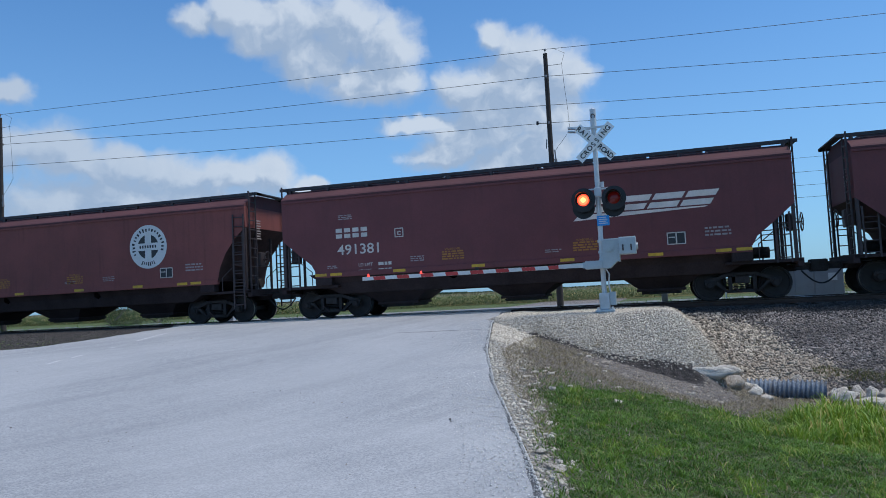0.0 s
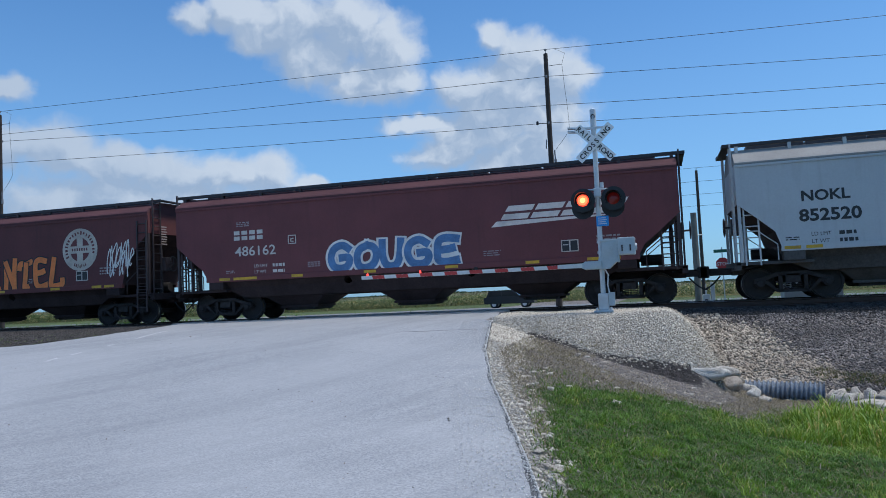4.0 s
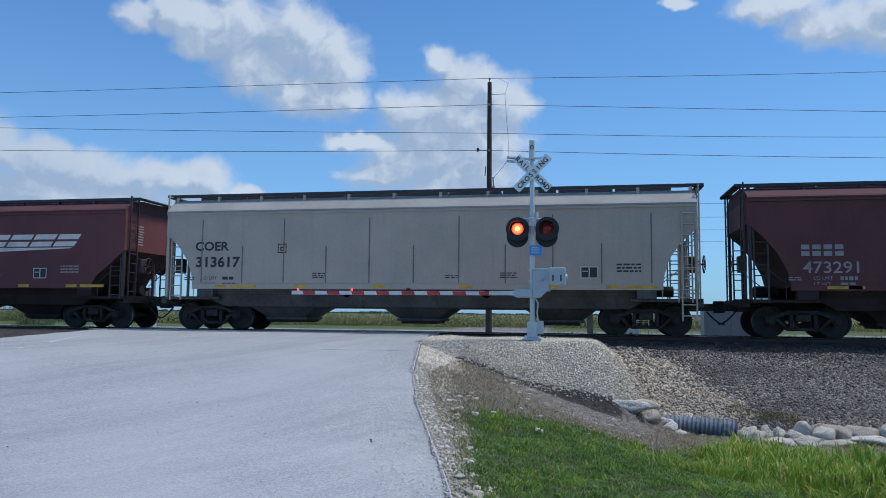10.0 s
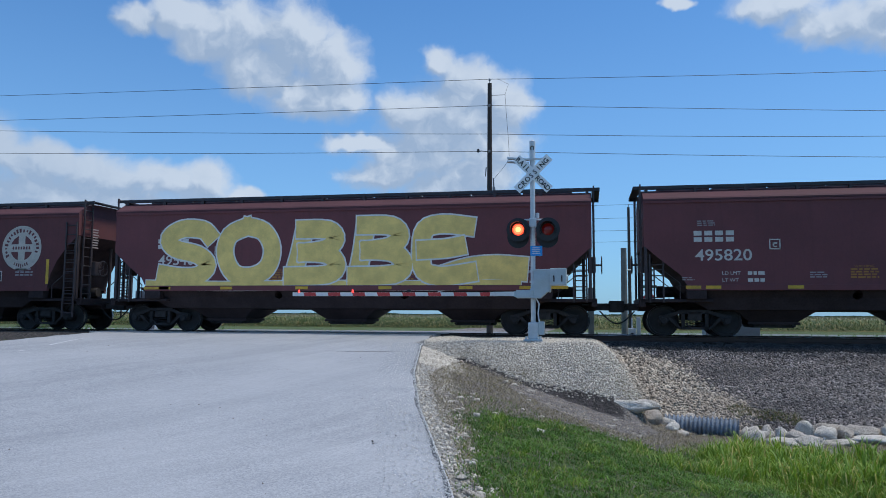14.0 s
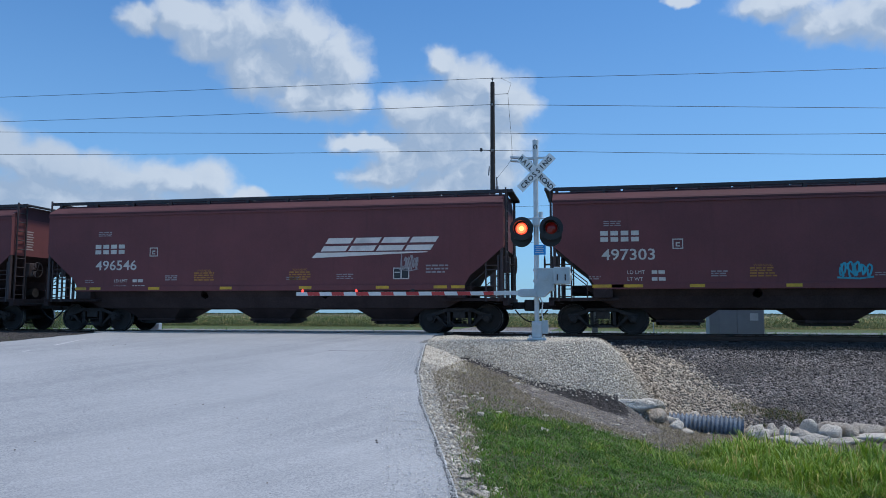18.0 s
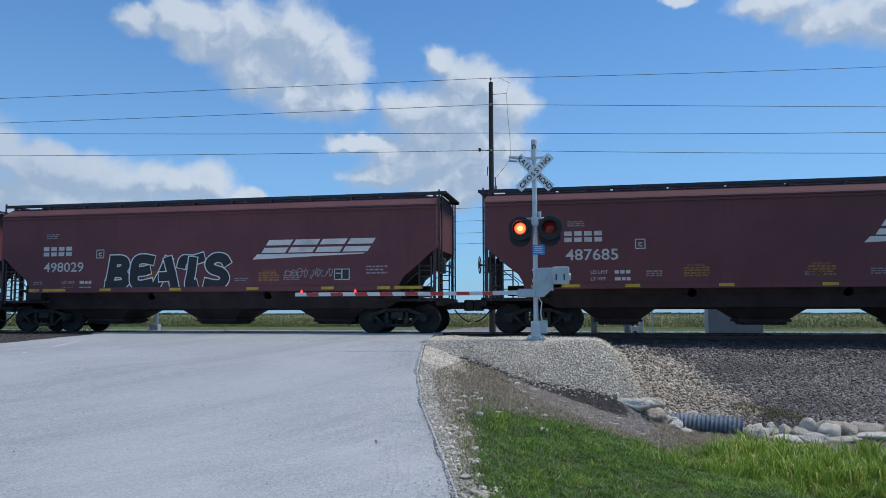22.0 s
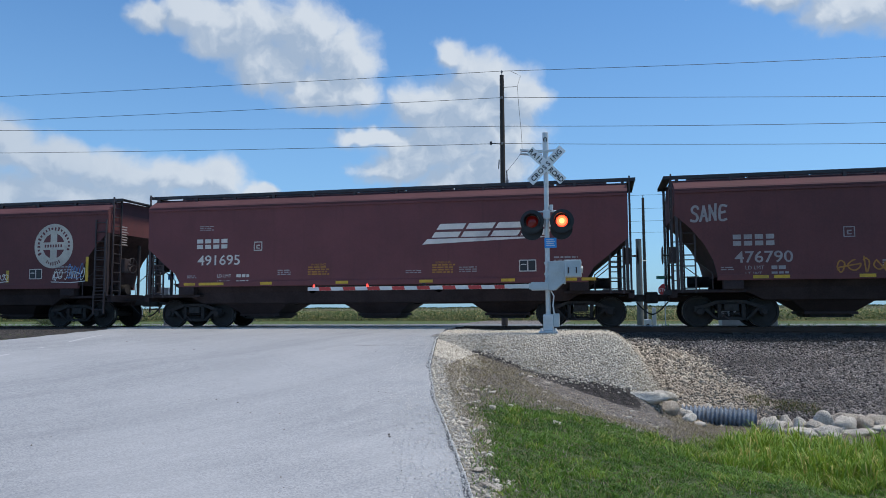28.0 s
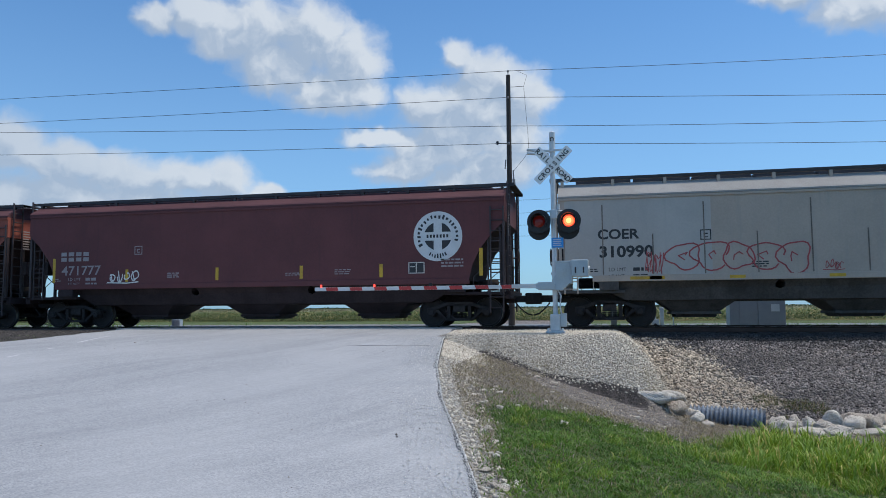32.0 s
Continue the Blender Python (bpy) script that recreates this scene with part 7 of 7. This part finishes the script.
def make_slabs():
    """Thin pale stones bedded in the soil between the road's gravel and the grass."""
    r = random.Random(77)
    for k in range(26):
        y = r.uniform(-17.0, -10.5)
        x = float(road_edge(y)) + r.uniform(0.5, 0.95) * float(np.interp(y, [-16.6, -13.9, -12.0, -10.5], [0.32, 0.6, 0.8, 1.2]))
        a = r.uniform(0.04, 0.11)
        rock(x, y, float(land(x, y)[0]) + 0.008, a, a * r.uniform(0.5, 0.9), 0.03, k + 300, "stone", "thin pale stone bedded in bare soil", r.uniform(0, 180))


make_slabs()


# ---------------------------------------------------------------- corn and distance
def make_corn():
    r = np.random.RandomState(41)
    rows, faces_v = 6, []
    spots = []
    for k in range(rows):
        x = np.arange(-190, 120, 0.3) + r.uniform(-0.1, 0.1, len(np.arange(-190, 120, 0.3)))
        y = 76 + k * 0.9 + r.uniform(-0.12, 0.12, len(x)) + 0.0 * x
        spots.append(np.stack([x, y, np.full(len(x), -1.46)], -1))
    p = np.concatenate(spots)
    n = len(p)
    h = r.uniform(1.6, 1.92, n)
    V, F, MI = [], [], []
    k0 = 0
    for j in range(7):  # leaves at seven heights
        a = r.uniform(0, 6.28, n)
        z = h * (0.16 + 0.11 * j)
        l = r.uniform(0.4, 0.75, n)
        out = np.stack([np.cos(a), np.sin(a), np.zeros(n)], -1)
        side = np.stack([-np.sin(a), np.cos(a), np.zeros(n)], -1) * 0.045
        up = np.array([0, 0, 1.0])
        base = p + up * z[:, None]
        mid = base + out * (l * 0.5)[:, None] + up * (l * 0.35)[:, None]
        tip = base + out * l[:, None] + up * (l * 0.05)[:, None]
        V.append(np.stack([base - side, base + side, mid + side, mid - side, tip], 1).reshape(-1, 3))
        f = np.array([(0, 1, 2), (0, 2, 3), (3, 2, 4)])[None] + (np.arange(n) * 5)[:, None, None] + k0
        F.append(f.reshape(-1, 3))
        MI.append(np.zeros(n * 3))
        k0 += n * 5
    t = p + np.array([0, 0, 1.0]) * h[:, None]
    a = r.uniform(0, 6.28, n)
    d = np.stack([np.cos(a) * 0.12, np.sin(a) * 0.12, np.zeros(n)], -1)
    V.append(np.stack([t - d, t + d, t + np.array([0, 0, 0.28])], 1).reshape(-1, 3))
    F.append((np.array([(0, 1, 2)])[None] + (np.arange(n) * 3)[:, None, None] + k0).reshape(-1, 3))
    MI.append(np.ones(n))
    many("corn_rows", np.concatenate(V), np.concatenate(F), "corn tassel", "edge of a ripening green corn field", "corn", mat_index=np.concatenate(MI))
    # the crown of the field further back
    xs, ys = np.linspace(-600, 500, 220), np.concatenate([np.arange(81, 110, 1.5), np.linspace(112, 420, 40)])
    X, Y = np.meshgrid(xs, ys)
    Z = 0.1 + 0.12 * r.uniform(-1, 1, X.shape) - 0.0004 * (Y - 81)
    Z[0, :] = -1.46
    v = np.stack([X, Y, Z], -1).reshape(-1, 3)
    nx, ny = len(xs), len(ys)
    i = np.arange(nx * ny).reshape(ny, nx)
    f = np.stack([i[:-1, :-1], i[:-1, 1:], i[1:, 1:], i[1:, :-1]], -1).reshape(-1, 4)
    many("corn_field", v, f, "corn_far", "wide ripening corn field reaching far back", "corn field")


M["corn_far"] = material("ripening_corn_canopy", (0.15, 0.15, 0.06), 0.9, var=0.4, scale=0.4, fine=3.0, dirt=(0.3, 0.25, 0.13), bump=0.5)
make_corn()


def make_bush(x, y, z, w, h, seed, name, label, category):
    r = np.random.RandomState(seed)
    b = thing(name, label, category, at=pose(x, y, z))
    for k in range(5):
        st = Shape()
        a = r.uniform(0, 6.28)
        st.cyl((0, 0, 0), (0.35 * w * math.cos(a), 0.35 * w * math.sin(a), h * 0.7), 0.06 * h / 3 + 0.02, 0.015, seg=6)
        part("stem", st, "post_wood", b)
    n = 2600
    c = r.normal(0, 1, (9, 3)) * np.array([w * 0.28, w * 0.28, h * 0.2]) + np.array([0, 0, h * 0.55])
    p = c[r.randint(0, 9, n)] + r.normal(0, 1, (n, 3)) * np.array([w * 0.15, w * 0.15, h * 0.14])
    p[:, 2] = np.clip(p[:, 2], 0.05, h)
    a, e = r.uniform(0, 6.28, n), r.uniform(-0.6, 1.2, n)
    s = 0.055 * h ** 0.5
    d1 = np.stack([np.cos(a), np.sin(a), e], -1) * s
    d2 = np.stack([-np.sin(a), np.cos(a), e * 0.3], -1) * s * 0.6
    v = np.stack([p - d1, p + d2, p + d1, p - d2], 1).reshape(-1, 3)
    f = (np.array([(0, 1, 2, 3)])[None] + (np.arange(n) * 4)[:, None, None]).reshape(-1, 4)
    ob = many("crown", v, f, "tree_leaf", "", "")
    for key in ("kind", "label", "category"):
        if key in ob:
            del ob[key]
    ob.parent = b


make_bush(-62, 57, -1.25, 7.0, 2.7, 51, "bush", "dark green roadside bush", "bush")
make_bush(-70, 58, -1.25, 6.0, 3.2, 52, "bush", "dark green leafy roadside bush", "bush")
make_bush(-51.0, 38, -1.15, 2.0, 0.9, 53, "bush", "low bright green bush", "bush")


def far_trees():
    """A thin wooded line on the horizon."""
    r = np.random.RandomState(61)
    n = 9000
    x = r.uniform(-900, 900, n)
    hgt = 2.2 + 2.5 * np.abs(smooth_noise(x, x * 0, 0.02, 62)) + 1.0 * smooth_noise(x, x * 0, 0.11, 63)
    p = np.stack([x, 900 + r.uniform(-15, 15, n), -2 + hgt * r.uniform(0, 1, n) ** 0.7], -1)
    a = r.uniform(0, 6.28, n)
    s = r.uniform(0.8, 1.8, n)[:, None]
    d1 = np.stack([np.cos(a), np.sin(a) * 0.3, np.sin(a)], -1) * s
    d2 = np.stack([-np.sin(a), np.cos(a) * 0.3, np.cos(a)], -1) * s
    v = np.stack([p - d1, p + d2, p + d1, p - d2], 1).reshape(-1, 3)
    f = (np.array([(0, 1, 2, 3)])[None] + (np.arange(n) * 4)[:, None, None]).reshape(-1, 4)
    many("far_woods", v, f, "tree_leaf", "low line of far trees on the horizon", "woods")


far_trees()


# ---------------------------------------------------------------- vehicles on the highway
def wheel(car, x, y, r=0.38):
    w = part("wheel", Shape().turned([(0.2, -0.1), (r - 0.03, -0.11), (r, -0.07), (r, 0.07), (r - 0.03, 0.11), (0.2, 0.1)], (x, y, r), "y", 20), "tyre", car, smooth=True)
    part("rim", Shape().cyl((x, y - 0.1, r), (x, y + 0.1, r), 0.21, seg=14), "galv", w)


def make_pickup():
    car = thing("pickup_truck", "white crew cab pickup truck driving on the highway", "pickup truck")
    body = Shape().prism([(-2.85, 0.55), (-2.85, 1.12), (-0.75, 1.12), (-0.55, 1.86), (0.75, 1.88), (1.35, 1.2), (2.6, 1.08), (2.85, 0.9), (2.85, 0.5)], -0.95, 0.95)
    part("body", body, "white_car", car)
    for s in (-1, 1):
        y0, y1 = sorted((s * 0.952, s * 0.965))
        part("side_window", Shape().prism([(-0.5, 1.2), (-0.4, 1.75), (0.05, 1.77), (0.05, 1.2)], y0, y1), "car_glass", car)
        part("side_window", Shape().prism([(0.15, 1.2), (0.15, 1.77), (0.68, 1.77), (1.15, 1.22)], y0, y1), "car_glass", car)
        part("bumper", Shape().box(*sorted((s * 2.82, s * 2.95)), -0.9, 0.9, 0.48, 0.72, b=0.03), "galv", car)
        for x in (-1.85, 1.85):
            wheel(car, x, s * 0.82, 0.4)
            part("wheel_arch", Shape().turned([(0.46, s * 0.955), (0.5, s * 0.97), (0.4, s * 0.97)], (x, 0, 0.42), "y", 20), "tyre", car)
    part("load_bed", Shape().box(-2.75, -0.85, -0.8, 0.8, 1.121, 1.13), "tyre", car)
    part("windscreen", Shape().add([(0.8, -0.8, 1.82), (0.8, 0.8, 1.82), (1.33, 0.82, 1.25), (1.33, -0.82, 1.25)], [(0, 1, 2, 3)]).add([(0.81, -0.8, 1.84), (0.81, 0.8, 1.84), (1.345, 0.82, 1.26), (1.345, -0.82, 1.26)], [(0, 1, 2, 3)]), "car_glass", car)
    part("door_emblem", Shape().box(-0.15, 0.35, -0.955, -0.951, 0.8, 1.05), "steel_dark", car)
    return car


def make_suv():
    car = thing("suv", "dark sport utility car driving on the highway", "car")
    body = Shape().prism([(-2.4, 0.45), (-2.45, 1.0), (-2.2, 1.1), (-1.9, 1.68), (0.35, 1.7), (1.05, 1.12), (2.2, 1.0), (2.4, 0.75), (2.4, 0.42)], -0.92, 0.92)
    part("body", body, "dark_car", car)
    for s in (-1, 1):
        y0, y1 = sorted((s * 0.922, s * 0.935))
        part("side_window", Shape().prism([(-1.95, 1.15), (-1.75, 1.58), (-0.75, 1.6), (-0.75, 1.15)], y0, y1), "car_glass", car)
        part("side_window", Shape().prism([(-0.65, 1.15), (-0.65, 1.6), (0.3, 1.6), (0.85, 1.16)], y0, y1), "car_glass", car)
        for x in (-1.45, 1.5):
            wheel(car, x, s * 0.8, 0.37)
    part("windscreen", Shape().prism([(0.38, 1.66), (0.42, 1.69), (1.08, 1.14), (1.02, 1.12)], -0.8, 0.8), "car_glass", car)
    return car


PICKUP, SUV = make_pickup(), make_suv()


# ---------------------------------------------------------------- what moves
def motions():
    times = [0.5 * k for k in range(65)]
    for i, car in enumerate(CARS):
        walk(car, [(t, pose(CENTRES[i] + run(t), 0, 0)) for t in times])
    # every wheelset rolls with the train: one rolling turn serves all axles
    axles = [o for o in bpy.data.objects if o.name.split(".")[0] == "wheelset"]
    lead = axles[0]
    walk(lead, [(k / FPS, pose(0, 0, 0, 0, math.degrees(run(k / FPS) / WHEEL_R), 0)) for k in range(32 * FPS + 1)])
    for o in axles[1:]:
        o.rotation_mode = "QUATERNION"
        keys = o.animation_data_create()
        keys.action = lead.animation_data.action
        keys.action_slot = lead.animation_data.action_slot
    # the two red lamps take turns, about once a second
    starts = [0.0756 + 0.9973 * k - (0.07 if k > 26 else 0.0) for k in range(33)]
    for o in [o for o in bpy.data.objects if o.name.split(".")[0] == "flashing_lens"]:
        m, turn, rows = o.matrix_basis.copy(), 0, [(0.0, o.matrix_basis.copy())]
        for t0 in sorted(starts + [t + 0.43 for t in starts]):
            if t0 < 31.93:
                k = int(t0 * FPS)
                for n, a in ((0, 0), (1, 89), (2, 178), (3, 180)):
                    rows.append(((k + n) / FPS, m @ pose(0, 0, 0, 0, 0, turn + a)))
                turn += 180
        walk(o, [r for r in rows if r[0] < 31.99] + [(32.0, m @ pose(0, 0, 0, 0, 0, turn))])
    for car, x0, t0, v in ((PICKUP, -60.8, 6.0, 36.4), (SUV, -48.9, 3.0, 35.2)):
        walk(car, [(t, pose(x0 + v * (t - t0), 46.2, -1.08)) for t in (0.0, 8.0, 16.0, 24.0, 32.0)])


motions()
